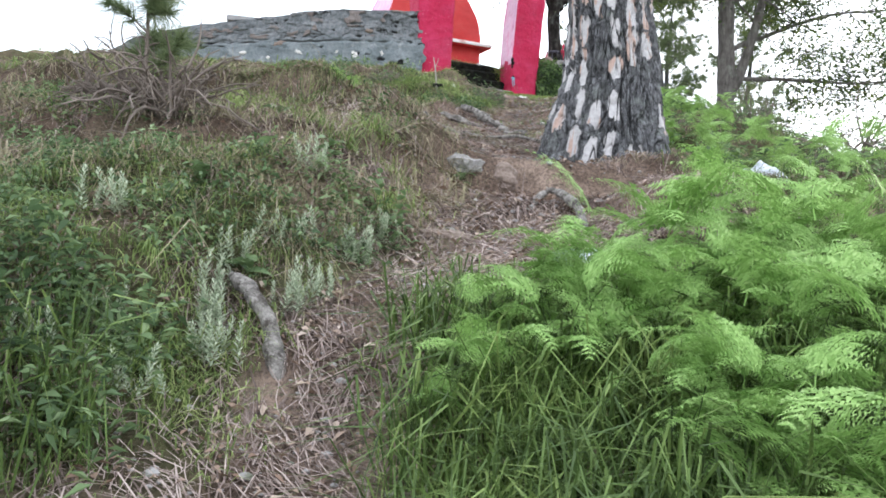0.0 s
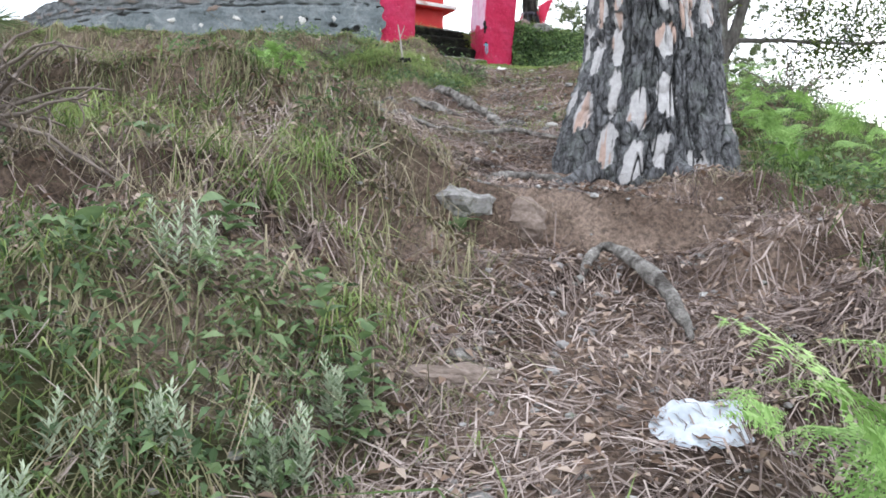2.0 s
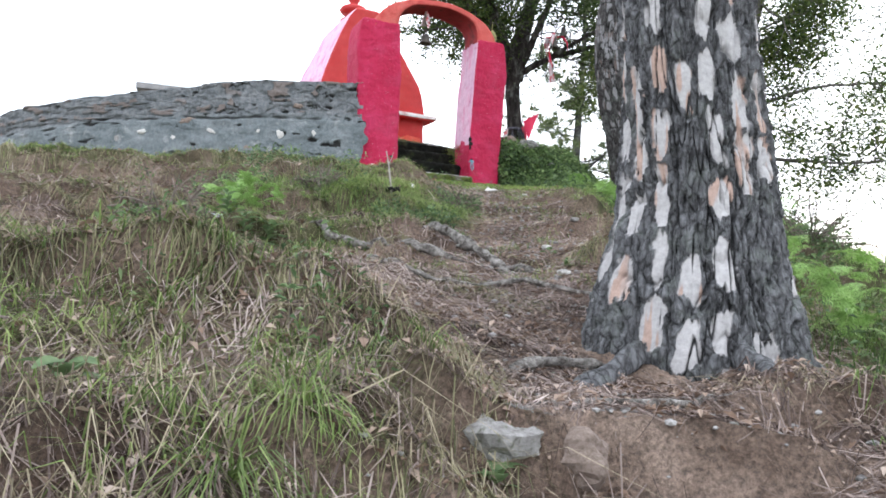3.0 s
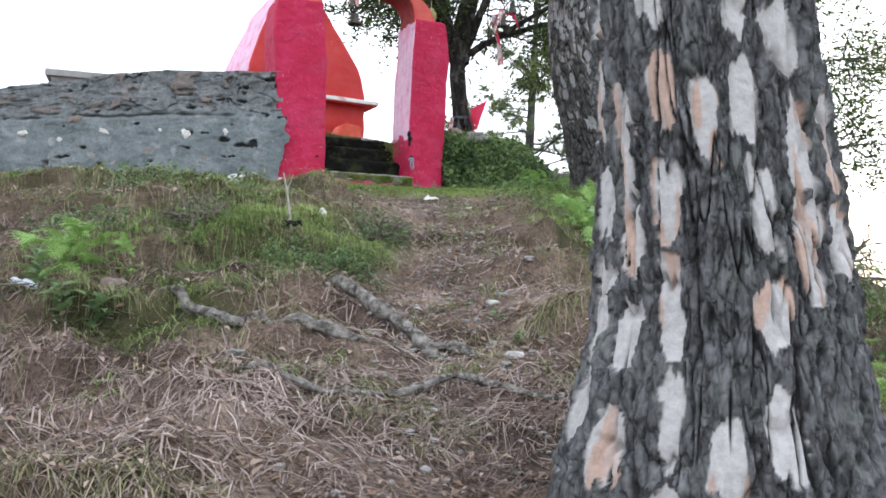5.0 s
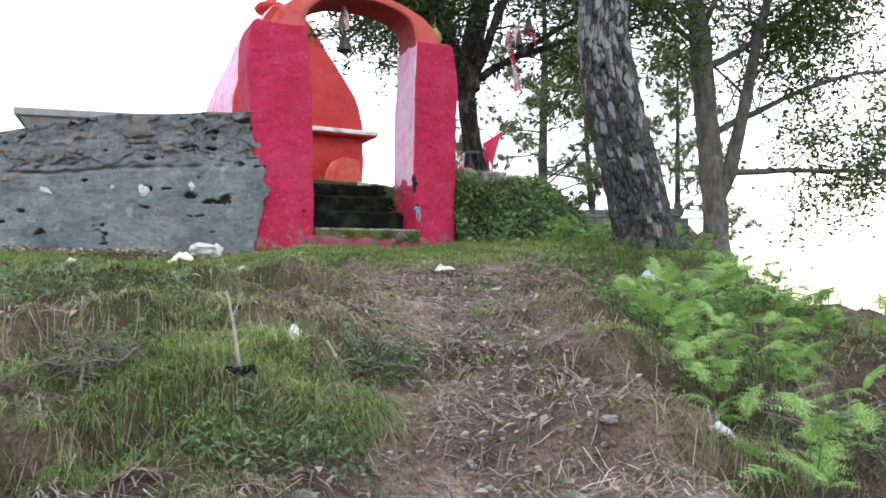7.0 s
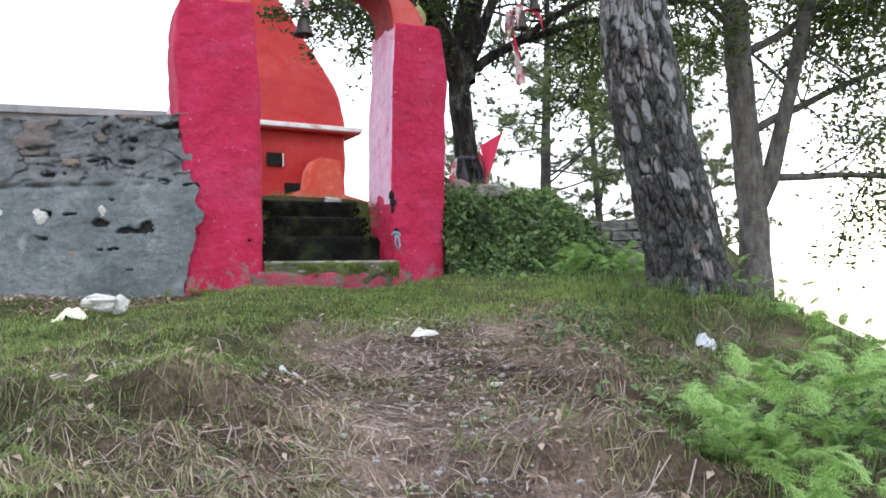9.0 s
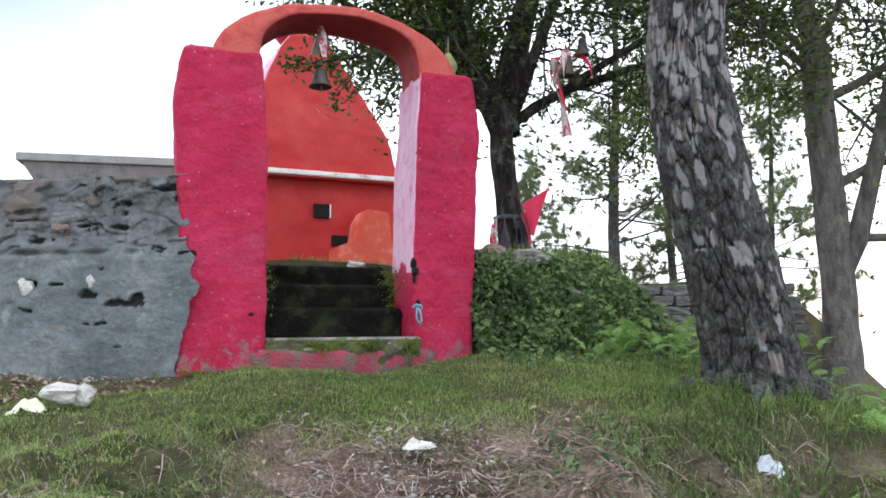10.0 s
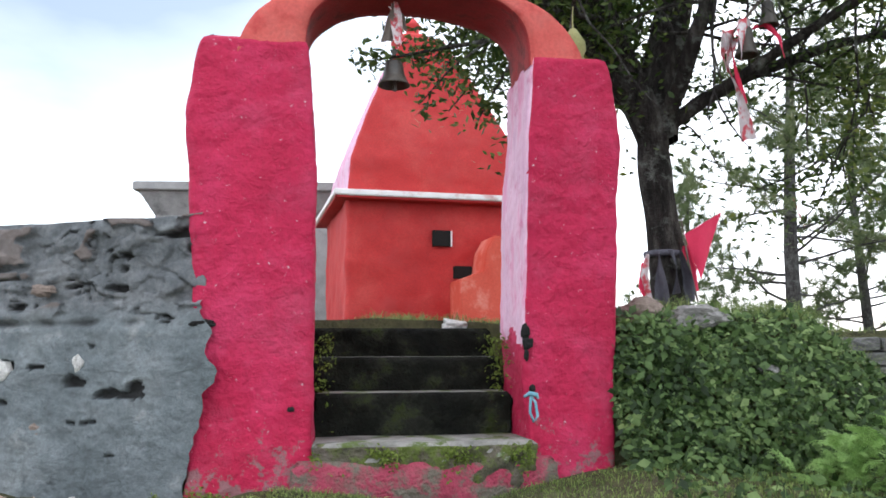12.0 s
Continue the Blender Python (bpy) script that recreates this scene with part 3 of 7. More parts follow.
def arch_mesh():
    n_a, n_s = 64, 8
    V = []
    for k in range(n_a + 1):
        a = math.pi * k / n_a
        c, s = math.cos(a), math.sin(a)
        ou, oz = 1.20 - 0.97 * c, 6.26 + 0.53 * abs(s) ** 1.0
        iu, iz = 1.225 - 0.635 * math.copysign(abs(c) ** 0.85, c), 6.28 + 0.435 * abs(s) ** 0.66
        ring = []
        for q in range(n_s):
            ring.append((iu, 0.015 + 0.47 * q / n_s, iz))
        for q in range(4):
            ring.append((iu + (ou - iu) * q / 4, 0.485, iz + (oz - iz) * q / 4))
        for q in range(n_s):
            ring.append((ou, 0.485 - 0.47 * q / n_s, oz))
        for q in range(4):
            ring.append((ou + (iu - ou) * q / 4, 0.015, oz + (iz - oz) * q / 4))
        V.append(ring)
    V = np.array(V)
    flat = V.reshape(-1, 3)
    flat[:, 2] += 0.012 * fbm(flat[:, 0] * 4, flat[:, 1] * 4, flat[:, 2] * 4, 3, 6)
    flat[:, 1] += 0.008 * fbm(flat[:, 0] * 6, flat[:, 2] * 6, 0, 3, 16)
    return np_mesh("arch", flat, grid_faces(n_a + 1, V.shape[1], True)[:, ::-1])


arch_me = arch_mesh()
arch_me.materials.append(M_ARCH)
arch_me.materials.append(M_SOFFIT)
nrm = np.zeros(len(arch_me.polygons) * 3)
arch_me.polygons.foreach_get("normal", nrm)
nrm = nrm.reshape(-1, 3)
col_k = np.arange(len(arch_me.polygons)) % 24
# inner faces get the red that carries the underside's shade
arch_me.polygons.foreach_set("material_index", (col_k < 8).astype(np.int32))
made("arch", arch_me, None, gate, "salmon-red plastered arch, its red soffit darkened in colour for shade")


def threshold_outline(z):
    return 0.55, 1.95, -0.09 - 0.05 * (4.2 - z), 0.4


made("threshold", block_mesh("threshold", rough_block(np.linspace(3.6, 4.1, 14), threshold_outline, 0.03, 0.02, 0.01, 21, 40)), M_PINK_OLD, gate, "pink threshold with flaking limewash")

# ---- stair between the pillars ----
stair = thing("stair", "dark mossy stone stair rising through the gate", "stairs", at=GATE, turn=GATE_TURN)
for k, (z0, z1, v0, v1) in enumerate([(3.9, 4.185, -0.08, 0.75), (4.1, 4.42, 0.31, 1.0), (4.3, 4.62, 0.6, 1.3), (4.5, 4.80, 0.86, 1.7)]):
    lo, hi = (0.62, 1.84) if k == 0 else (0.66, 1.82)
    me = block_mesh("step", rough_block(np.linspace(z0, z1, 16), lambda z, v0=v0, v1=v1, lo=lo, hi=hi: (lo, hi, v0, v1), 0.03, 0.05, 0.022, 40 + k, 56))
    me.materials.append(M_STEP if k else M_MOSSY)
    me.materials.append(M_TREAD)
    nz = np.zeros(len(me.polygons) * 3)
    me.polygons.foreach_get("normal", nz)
    # upward faces of the lower steps take the paler tread stone, the rest stays blackish
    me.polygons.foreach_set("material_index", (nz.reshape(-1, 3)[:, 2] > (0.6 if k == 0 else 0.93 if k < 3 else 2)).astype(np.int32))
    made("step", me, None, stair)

# ---- curved cement-faced wall ----
def wall_mesh():
    a0 = math.asin((-8.85 - WALL_C[0]) / WALL_R)
    a1 = math.asin((-0.62 - WALL_C[0]) / WALL_R)
    a2 = math.asin((-3.3 - WALL_C[0]) / WALL_R)
    th = np.concatenate([np.linspace(a0, a2, 150, endpoint=False), np.linspace(a2, a1, 310)])
    zz = np.concatenate([np.linspace(3.4, 3.8, 16, endpoint=False), np.linspace(3.8, 5.38, 164)])
    T, Z = np.meshgrid(th, zz)
    arc = T * WALL_R
    edge, rnd = cells(arc * 5.2 + 0.9 * fbm(arc * 4, Z * 5, 0, 3, 4), Z * 12 + 0.7 * fbm(arc * 4, Z * 5, 0, 3, 9), 3)
    upper = step01(Z, 4.78, 4.95)
    bite = fbm(arc * 7, Z * 11, 0, 4, 63)
    crack = (1 - step01(edge - 0.07 * np.clip(bite, -0.3, 1), 0.0, 0.05)) * upper * step01(fbm(arc * 3.2, Z * 7, 0, 4, 58), -0.05, 0.2) * 0.9
    ledge = np.exp(-((Z - 4.83 - 0.03 * fbm(arc * 3, arc * 0, 0, 3, 2)) / 0.022) ** 2)
    holes = step01(fbm(arc * 4.5, Z * 10, 0, 5, 77), 0.95, 1.05)
    ax = WALL_C[0] + WALL_R * np.sin(T)
    for cx, cz, w, h in [(-1.02, 4.44, 0.12, 0.022), (-0.93, 4.46, 0.045, 0.032), (-1.5, 4.58, 0.04, 0.01), (-2.3, 4.7, 0.07, 0.014), (-3.0, 4.4, 0.06, 0.014), (-1.38, 5.02, 0.06, 0.014), (-1.05, 5.0, 0.07, 0.014), (-1.65, 4.92, 0.1, 0.018)]:
        holes = np.maximum(holes, 1 - step01(((ax - cx) / w) ** 2 + ((Z - cz) / h) ** 2 + 2.2 * fbm(ax * 18, Z * 26, 0, 4, 21), 0.9, 1.15))
    dark = np.clip(np.maximum(crack, 0.8 * ledge * step01(fbm(arc * 2.5, Z, 0, 3, 81), -0.3, 0.2)) + holes, 0, 1)
    depth = 0.02 * fbm(arc * 1.2, Z * 1.2, 0, 4, 8) + 0.012 * fbm(arc * 7, Z * 9, 0, 5, 18) - 0.05 * dark - 0.035 * upper + (rnd - 0.5) * 0.05 * upper + 0.012 * np.abs(fbm(arc * 5, Z * 7, 0, 3, 28)) * upper
    end = step01(arc, arc.max() - 0.25, arc.max())
    r = WALL_R + depth
    lobe = 0.10 * (np.interp(Z, [3.4, 3.95, 4.25, 4.5, 4.68, 4.76, 4.86, 5.4], [-0.1, -0.1, 0.35, 1.0, 1.05, 0.7, 0.35, 0.35]) + 0.3 * fbm(Z * 9, Z * 0, 0, 3, 4)) * end
    tt = T + lobe / WALL_R
    drop = np.interp(WALL_C[0] + WALL_R * np.sin(T), [-9, -6.7, -4.1, -2.0, -0.6], [-0.3, -0.24, -0.17, -0.05, 0.0]) * step01(Z, 4.4, 5.38)
    front = np.stack([WALL_C[0] + r * np.sin(tt), WALL_C[1] - r * np.cos(tt), Z + drop + 0.02 * fbm(arc * 1.5, arc * 0 + 3, 0, 3, 5) * step01(Z, 5.2, 5.38)], -1)
    back_r = WALL_R - 0.38
    top = np.stack([WALL_C[0] + back_r * np.sin(tt[-1]), WALL_C[1] - back_r * np.cos(tt[-1]), front[-1, :, 2] + 0.01], -1)
    low = top.copy()
    low[:, 2] = 3.4
    V = np.concatenate([front, top[None], low[None]])
    me = np_mesh("wall_court", V.reshape(-1, 3), grid_faces(len(zz) + 2, 460))
    attribute(me, "crack", np.concatenate([dark, np.zeros((2, 460))]).ravel())
    attribute(me, "tone", np.concatenate([rnd * upper, np.zeros((2, 460))]).ravel())
    attribute(me, "rubble", np.concatenate([upper, np.zeros((2, 460))]).ravel())
    return me


def cement_wall_material():
    m, n, l, p = nodes_of("patched_cement_wall")
    vec = n.new("ShaderNodeTexCoord").outputs["Object"]
    ck, tn = n.new("ShaderNodeAttribute"), n.new("ShaderNodeAttribute")
    ck.attribute_name, tn.attribute_name = "crack", "tone"
    base = ramp_node(n, l, noise_node(n, l, vec, 2.2, 8, 0.65), [(0.3, (0.1, 0.12, 0.125)), (0.5, (0.165, 0.19, 0.197)), (0.7, (0.25, 0.272, 0.275))])
    base = mix_node(n, l, 0.45, base, ramp_node(n, l, noise_node(n, l, vec, 20, 8, 0.8), [(0.34, (0.18, 0.18, 0.18)), (0.66, (0.78, 0.78, 0.78))]), "OVERLAY")
    pale = ramp_node(n, l, noise_node(n, l, vec, 3.1, 6, 0.65), [(0.6, (0, 0, 0)), (0.68, (0.7, 0.7, 0.7))])
    base = mix_node(n, l, pale, base, (0.36, 0.37, 0.36))
    up = n.new("ShaderNodeAttribute")
    up.attribute_name = "rubble"
    base = mix_node(n, l, up.outputs["Fac"], base, mix_node(n, l, 0.65, base, ramp_node(n, l, noise_node(n, l, vec, 9, 8, 0.75), [(0.35, (0.06, 0.062, 0.065)), (0.5, (0.14, 0.145, 0.15)), (0.66, (0.27, 0.27, 0.27))])))
    brown = ramp_node(n, l, tn.outputs["Fac"], [(0.78, (0, 0, 0)), (0.9, (0.55, 0.55, 0.55))])
    base = mix_node(n, l, brown, base, (0.2, 0.14, 0.11))
    base = mix_node(n, l, ck.outputs["Fac"], base, (0.03, 0.03, 0.03))
    l.new(base, p.inputs["Base Color"])
    p.inputs["Roughness"].default_value = 0.95
    bump_node(n, l, p, mix_node(n, l, 0.5, noise_node(n, l, vec, 14, 8, 0.75), noise_node(n, l, vec, 40, 8, 0.7)), 1.0, 0.04)
    return m


M_WALL = cement_wall_material()
tagged(made("wall_court", wall_mesh(), M_WALL), "curved rubble wall smeared with grey cement, stones showing", "wall", kind="structure")

# ---- small temple in the court ----
TEMPLE = (-1.8, 21.0, 0.0)
temple = thing("temple", "small vermilion limewashed temple with a tapering spire", "temple", at=TEMPLE, turn=23.0)


def body_outline(z):
    return 0.0, 2.7, 0.0, 2.6


made("body", block_mesh("body", rough_block(np.linspace(4.6, 6.8, 40), body_outline, 0.02, 0.02, 0.004, 61, 40)), M_RED, temple)


def spire_outline(z):
    u0 = float(np.interp(z, [6.85, 7.1, 7.4, 7.65, 8.1, 8.6, 9.1, 9.35], [0.02, 0.03, 0.05, 0.12, 0.3, 0.5, 0.72, 0.9]))
    u1 = float(np.interp(z, [6.85, 7.1, 7.4, 7.65, 8.1, 8.6, 9.1, 9.35], [2.72, 2.72, 2.66, 2.56, 2.28, 1.98, 1.62, 1.45]))
    inset = min(u0, 0.5)
    return u0, u1, 0.02 + inset * 0.35, 2.58 - inset


spire_me = block_mesh("spire", rough_block(np.linspace(6.86, 9.35, 60), spire_outline, 0.06, 0.02, 0.004, 63, 34))
spire_me.materials.append(M_RED)
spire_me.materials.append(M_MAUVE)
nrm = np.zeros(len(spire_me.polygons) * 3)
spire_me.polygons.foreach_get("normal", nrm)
# left flank paler: sky glare put into the colour along with faded paint
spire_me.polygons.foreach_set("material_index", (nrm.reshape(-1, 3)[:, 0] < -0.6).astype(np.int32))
made("spire", spire_me, None, temple, "vermilion tapering spire, one flank pale pink from fading and painted sky glare")
part("eave", box_bm(-0.2, 2.95, -0.22, 2.85, 6.8, 6.885, 0.012), M_WHITE, temple, "white-edged eave slab")
part("soffit", box_bm(-0.17, 2.92, -0.19, 2.82, 6.77, 6.799, 0.004), M_RED, temple)


def finial_bm():
    bm = bmesh.new()
    prof = [(0.0, 9.3), (0.3, 9.3), (0.34, 9.38), (0.2, 9.45), (0.15, 9.5), (0.3, 9.56), (0.36, 9.64), (0.3, 9.72), (0.12, 9.78), (0.1, 9.86), (0.16, 9.92), (0.1, 10.0), (0.02, 10.1), (0.0, 10.1)]
    rings = [[bm.verts.new((1.22 + r * math.cos(a), 1.3 + r * math.sin(a), z)) for a in [2 * math.pi * k / 24 for k in range(24)]] for r, z in prof]
    for a, b in zip(rings[:-1], rings[1:]):
        for k in range(24):
            bm.faces.new((a[k], a[(k + 1) % 24], b[(k + 1) % 24], b[k]))
    return bm


part("finial", finial_bm(), M_RED, temple, smooth=True)


# no recess is cut: a black block stands for the shade in the opening
part("niche", box_bm(1.24, 1.5, -0.05, 0.05, 6.14, 6.37, 0.004), M_BLACK, temple, "black block painted as the shade in a small square opening")
part("jamb", box_bm(1.503, 1.525, -0.055, 0.05, 6.14, 6.37, 0.003), M_WHITE, temple)


def buttress_bm():
    bm = bmesh.new()
    prof = [(1.5, 4.7), (2.9, 4.7), (2.9, 5.5), (2.4, 5.62), (2.34, 6.2), (1.98, 6.24), (1.86, 6.02), (1.82, 5.74), (1.5, 5.62)]
    vs = [bm.verts.new((u, -0.62, z)) for u, z in prof]
    f = bm.faces.new(vs)
    ext = bmesh.ops.extrude_face_region(bm, geom=[f])
    bmesh.ops.translate(bm, verts=[v for v in ext["geom"] if isinstance(v, bmesh.types.BMVert)], vec=(0, 0.62, 0))
    bmesh.ops.recalc_face_normals(bm, faces=bm.faces)
    bmesh.ops.bevel(bm, geom=list(bm.edges), offset=0.015, segments=2, affect="EDGES")
    return bm


part("buttress", buttress_bm(), M_ORANGE, temple, "orange stepped buttress")
# likewise a solid black block in place of the hollow's dark inside
part("hollow", box_bm(1.55, 1.82, -0.05, 0.05, 5.68, 5.86, 0.01), M_BLACK, temple, "black block painted as the dark of a hollow")

# ---- concrete shed behind ----
shed = thing("shed", "low grey concrete shed with a flat projecting roof slab", "shed", at=(-6.8, 24.0, 0), turn=12.0)
part("body", box_bm(0.35, 6.5, 0.3, 4.0, 4.6, 7.52, 0.02), M_CONCRETE, shed)
part("roof_slab", box_bm(0.0, 6.9, 0.0, 4.4, 7.68, 7.84, 0.015), M_CONCRETE, shed, "flat concrete roof slab")
cornice = box_bm(0.08, 6.8, 0.08, 4.3, 7.18, 7.685, 0)
for v in cornice.verts:
    if v.co.z < 7.4:
        v.co.x += 0.3 if v.co.x < 3 else -0.3
        v.co.y += 0.25 if v.co.y < 2 else -0.25
bmesh.ops.bevel(cornice, geom=list(cornice.edges), offset=0.02, segments=2, affect="EDGES")
part("cornice", cornice, M_CONCRETE, shed, "sloping underside of the roof slab")


# ---- tree trunks ----
def trunk_mesh(name, line, radii, z_step, around, plate_w, plate_h, relief, pale_at, seed, front=None, flare_lobes=5, crack_w=0.13, plates=(1.1, 1.0, 0.2), chips=0.4, ragged=0.11, columns=0, bare_below=-9.0):
    """A plated trunk: elongated bark plates with deep cracks between them, some shed to the pale under-bark."""
    line = np.asarray(line, float)
    zs = np.arange(line[0][2], line[-1][2], z_step)
    cx, cy = np.interp(zs, line[:, 2], line[:, 0]), np.interp(zs, line[:, 2], line[:, 1])
    rad = np.interp(zs, line[:, 2], radii)
    k = max(3, int(0.35 / z_step))
    smooth = lambda a: np.convolve(np.pad(a, k, mode="reflect", reflect_type="odd"), np.hanning(2 * k + 1) / np.hanning(2 * k + 1).sum(), mode="valid")
    cx, cy = smooth(cx), smooth(cy)
    s = np.linspace(0, 1, around, endpoint=False)
    th = 2 * math.pi * s
    if front is not None:
        th = 2 * math.pi * s + 0.62 * np.sin(2 * math.pi * s)
        th = th + math.pi + front
    TH, ZZ = np.meshgrid(th, zs)
    R = rad[:, None] * np.ones_like(TH)
    base = np.clip((zs[0] + 1.1 - ZZ) / 1.1, 0, 1) ** 2
    R = R * (1 + base * 0.12 * np.sin(TH * flare_lobes + seed)) + 0.02 * fbm(np.cos(TH) * 1.5, np.sin(TH) * 1.5, ZZ * 0.9, 3, seed)
    rm = float(np.mean(rad))
    vv = ZZ / plate_h
    cs, sn = np.cos(TH) * 4, np.sin(TH) * 4
    n_u = max(4, round(2 * math.pi * rm / plate_w))
    uu = (TH / (2 * math.pi)) * n_u
    uu = uu + 0.38 * fbm(cs, sn, ZZ * 3, 3, seed + 1)
    vv = vv + 0.30 * fbm(cs * 2, sn * 2, ZZ * 4, 3, seed + 2) + 0.5 * np.floor(uu) % 1.0
    edge, rnd = cells(uu, vv * 0.62, seed, 0.8)
    worn = step01(fbm(cs * 1.6, sn * 1.6, ZZ * 2.6, 3, seed + 8), -0.35, 0.25)
    crack = (1 - step01(edge, 0.01, crack_w)) * (0.25 + 0.75 * worn)
    e1, r1 = cells((TH / (2 * math.pi) * n_u + 0.3 * fbm(cs * 0.7, sn * 0.7, ZZ * 2.2, 3, seed + 41)) * plates[0] + 3.3, ZZ / plate_h * plates[1] + 7.7 + 0.3 * fbm(cs, sn, ZZ * 2, 3, seed + 42), seed + 50, 0.62)
    if columns:
        furrow = 1 - step01(np.abs(fbm(cs * 1.5, sn * 1.5, ZZ * 1.2, 3, seed + 70)), 0.0, 0.07)
        crack = np.maximum(crack * 0.55, 0.95 * furrow)
        uc = TH / (2 * math.pi) * columns + 0.22 * fbm(cs * 0.7, sn * 0.7, ZZ * 2.2, 3, seed + 41) + 40
        cu = np.floor(uc)
        one = np.zeros_like(cu)
        vc = ZZ / (plate_h * 1.3) + 3 * hash3(np.mod(cu, columns), one, one, seed + 60)
        cv = np.floor(vc)
        h1, h2, r1 = [hash3(np.mod(cu, columns), cv, one + q, seed + 61) for q in (1, 2, 3)]
        e1 = 1.2 - ((np.abs(uc - cu - 0.5) / (0.22 + 0.16 * h1)) ** 2.6 + (np.abs(vc - cv - 0.5) / (0.33 + 0.2 * h2)) ** 3) ** 0.5 * 0.9
    shape = step01(e1 + ragged * fbm(cs * 3.5, sn * 3.5, ZZ * 9, 4, seed + 3), plates[2], plates[2] + 0.04)
    pale = shape * (r1 > pale_at + 0.45 * (1 - step01(ZZ + 0.4 * fbm(cs, sn, ZZ, 2, seed + 71), bare_below - 0.5, bare_below + 0.5))) * (1 - step01(crack, 0.5, 0.8))
    rnd_tone = r1
    coarse = fbm(cs * 7, sn * 7, ZZ * 11, 5, seed + 4)
    e2, r2 = cells(uu * 3.4 + 0.6 * coarse, vv * 4.6 + 0.6 * coarse, seed + 21)
    chip = (1 - step01(e2, 0.0, 0.25)) * (1 - pale)
    R = R + relief * (0.45 * step01(edge, 0.0, 0.35) + 0.25 * (rnd - 0.5)) - relief * 0.9 * crack + relief * 0.4 * coarse * (1 - pale) - pale * relief * 0.3 + relief * 0.45 * (r2 - 0.5 - 0.5 * chip) * (1 - pale)
    crack = np.clip(crack + chips * chip * (r2 > 0.35), 0, 1)
    X, Y = cx[:, None] + R * np.cos(TH), cy[:, None] + R * np.sin(TH)
    me = np_mesh(name, np.stack([X, Y, ZZ], -1).reshape(-1, 3), grid_faces(len(zs), around, True))
    attribute(me, "plate", pale.ravel())
    attribute(me, "crack", (crack * (0.5 + 0.5 * (coarse > -0.2)) * 0.9).ravel())
    attribute(me, "tone", np.clip(step01(fbm(cs * 3, sn * 3, ZZ * 5, 2, seed + 6), 0.05, 0.35) * (((rnd_tone * 57.3) % 1) > 0.35), 0, 1).ravel())
    return me


def tree(name, label):
    return thing(name, label, "tree")


big_pine = tree("pine_tree", "thick old pine with dark plated bark shed to pale patches")
made("trunk", trunk_mesh("trunk", [(1.18, 6.1, 1.7), (1.18, 6.1, 1.95), (1.18, 6.1, 2.25), (1.19, 6.1, 2.6), (1.15, 6.1, 3.1), (1.1, 6.1, 3.6), (1.08, 6.1, 4.2), (1.06, 6.12, 5.7)], [0.52, 0.475, 0.425, 0.35, 0.31, 0.295, 0.275, 0.265], 0.007, 400, 0.1, 0.21, 0.026, 0.2, 11, front=-1.75, crack_w=0.1, plates=(0.9, 0.66, 0.26), chips=0.22, ragged=0.4, columns=17, bare_below=2.2), M_BARK, big_pine)

made("upper_trunk", trunk_mesh("upper_trunk", [(1.06, 6.12, 5.66), (1.02, 6.2, 7.0), (0.98, 6.3, 9.5)], [0.27, 0.25, 0.2], 0.03, 90, 0.095, 0.2, 0.022, 0.52, 11), M_BARK, big_pine)
lean_pine = tree("pine_tree", "leaning pine with grey plated bark at the lawn's edge")
made("trunk", trunk_mesh("trunk", [(3.22, 13.25, 3.4), (3.16, 13.25, 4.05), (3.05, 13.25, 4.65), (2.91, 13.25, 5.2), (2.85, 13.25, 5.6), (2.81, 13.25, 6.0), (2.85, 13.25, 6.6), (2.95, 13.3, 8.0), (3.0, 13.4, 10.5)], [0.4, 0.29, 0.285, 0.275, 0.265, 0.24, 0.225, 0.21, 0.17], 0.015, 200, 0.08, 0.13, 0.018, 0.4, 23, front=-1.9, crack_w=0.16, plates=(1.25, 1.0, 0.12), ragged=0.3, bare_below=5.2), M_BARK_GREY, lean_pine)


def branch_line(start, way, length, rng, n=7, droop=0.0, curl=0.25):
    pts, d, p = [np.array(start, float)], np.array(way, float), np.array(start, float)
    d /= np.linalg.norm(d)
    for _ in range(n):
        d = d + rng.normal(0, curl / n * 1.6, 3) + np.array([0, 0, -droop / n])
        d /= np.linalg.norm(d)
        p = p + d * length / n
        pts.append(p)
    return np.array(pts)


def leaf_cloud(centres, count, spread, size, rng, flat=0.6, slim=0.42):
    """Small pointed leaves scattered round the twig ends: two triangles bent along the rib."""
    c = centres[rng.integers(0, len(centres), count)] + rng.normal(0, 1, (count, 3)) * spread
    d = rng.normal(0, 1, (count, 3)) * np.array([1, 1, flat]) + np.array([0, 0, -0.25])
    d /= np.linalg.norm(d, axis=1)[:, None]
    sde = np.cross(d, rng.normal(0, 1, (count, 3)))
    sde /= np.linalg.norm(sde, axis=1)[:, None] + 1e-9
    s = size * rng.uniform(0.6, 1.3, count)[:, None]
    V = np.stack([c, c + d * s * 0.5 + sde * s * slim * 0.5, c + d * s, c + d * s * 0.5 - sde * s * slim * 0.5], 1).reshape(-1, 3)
    return V, np.arange(count * 4).reshape(-1, 4)


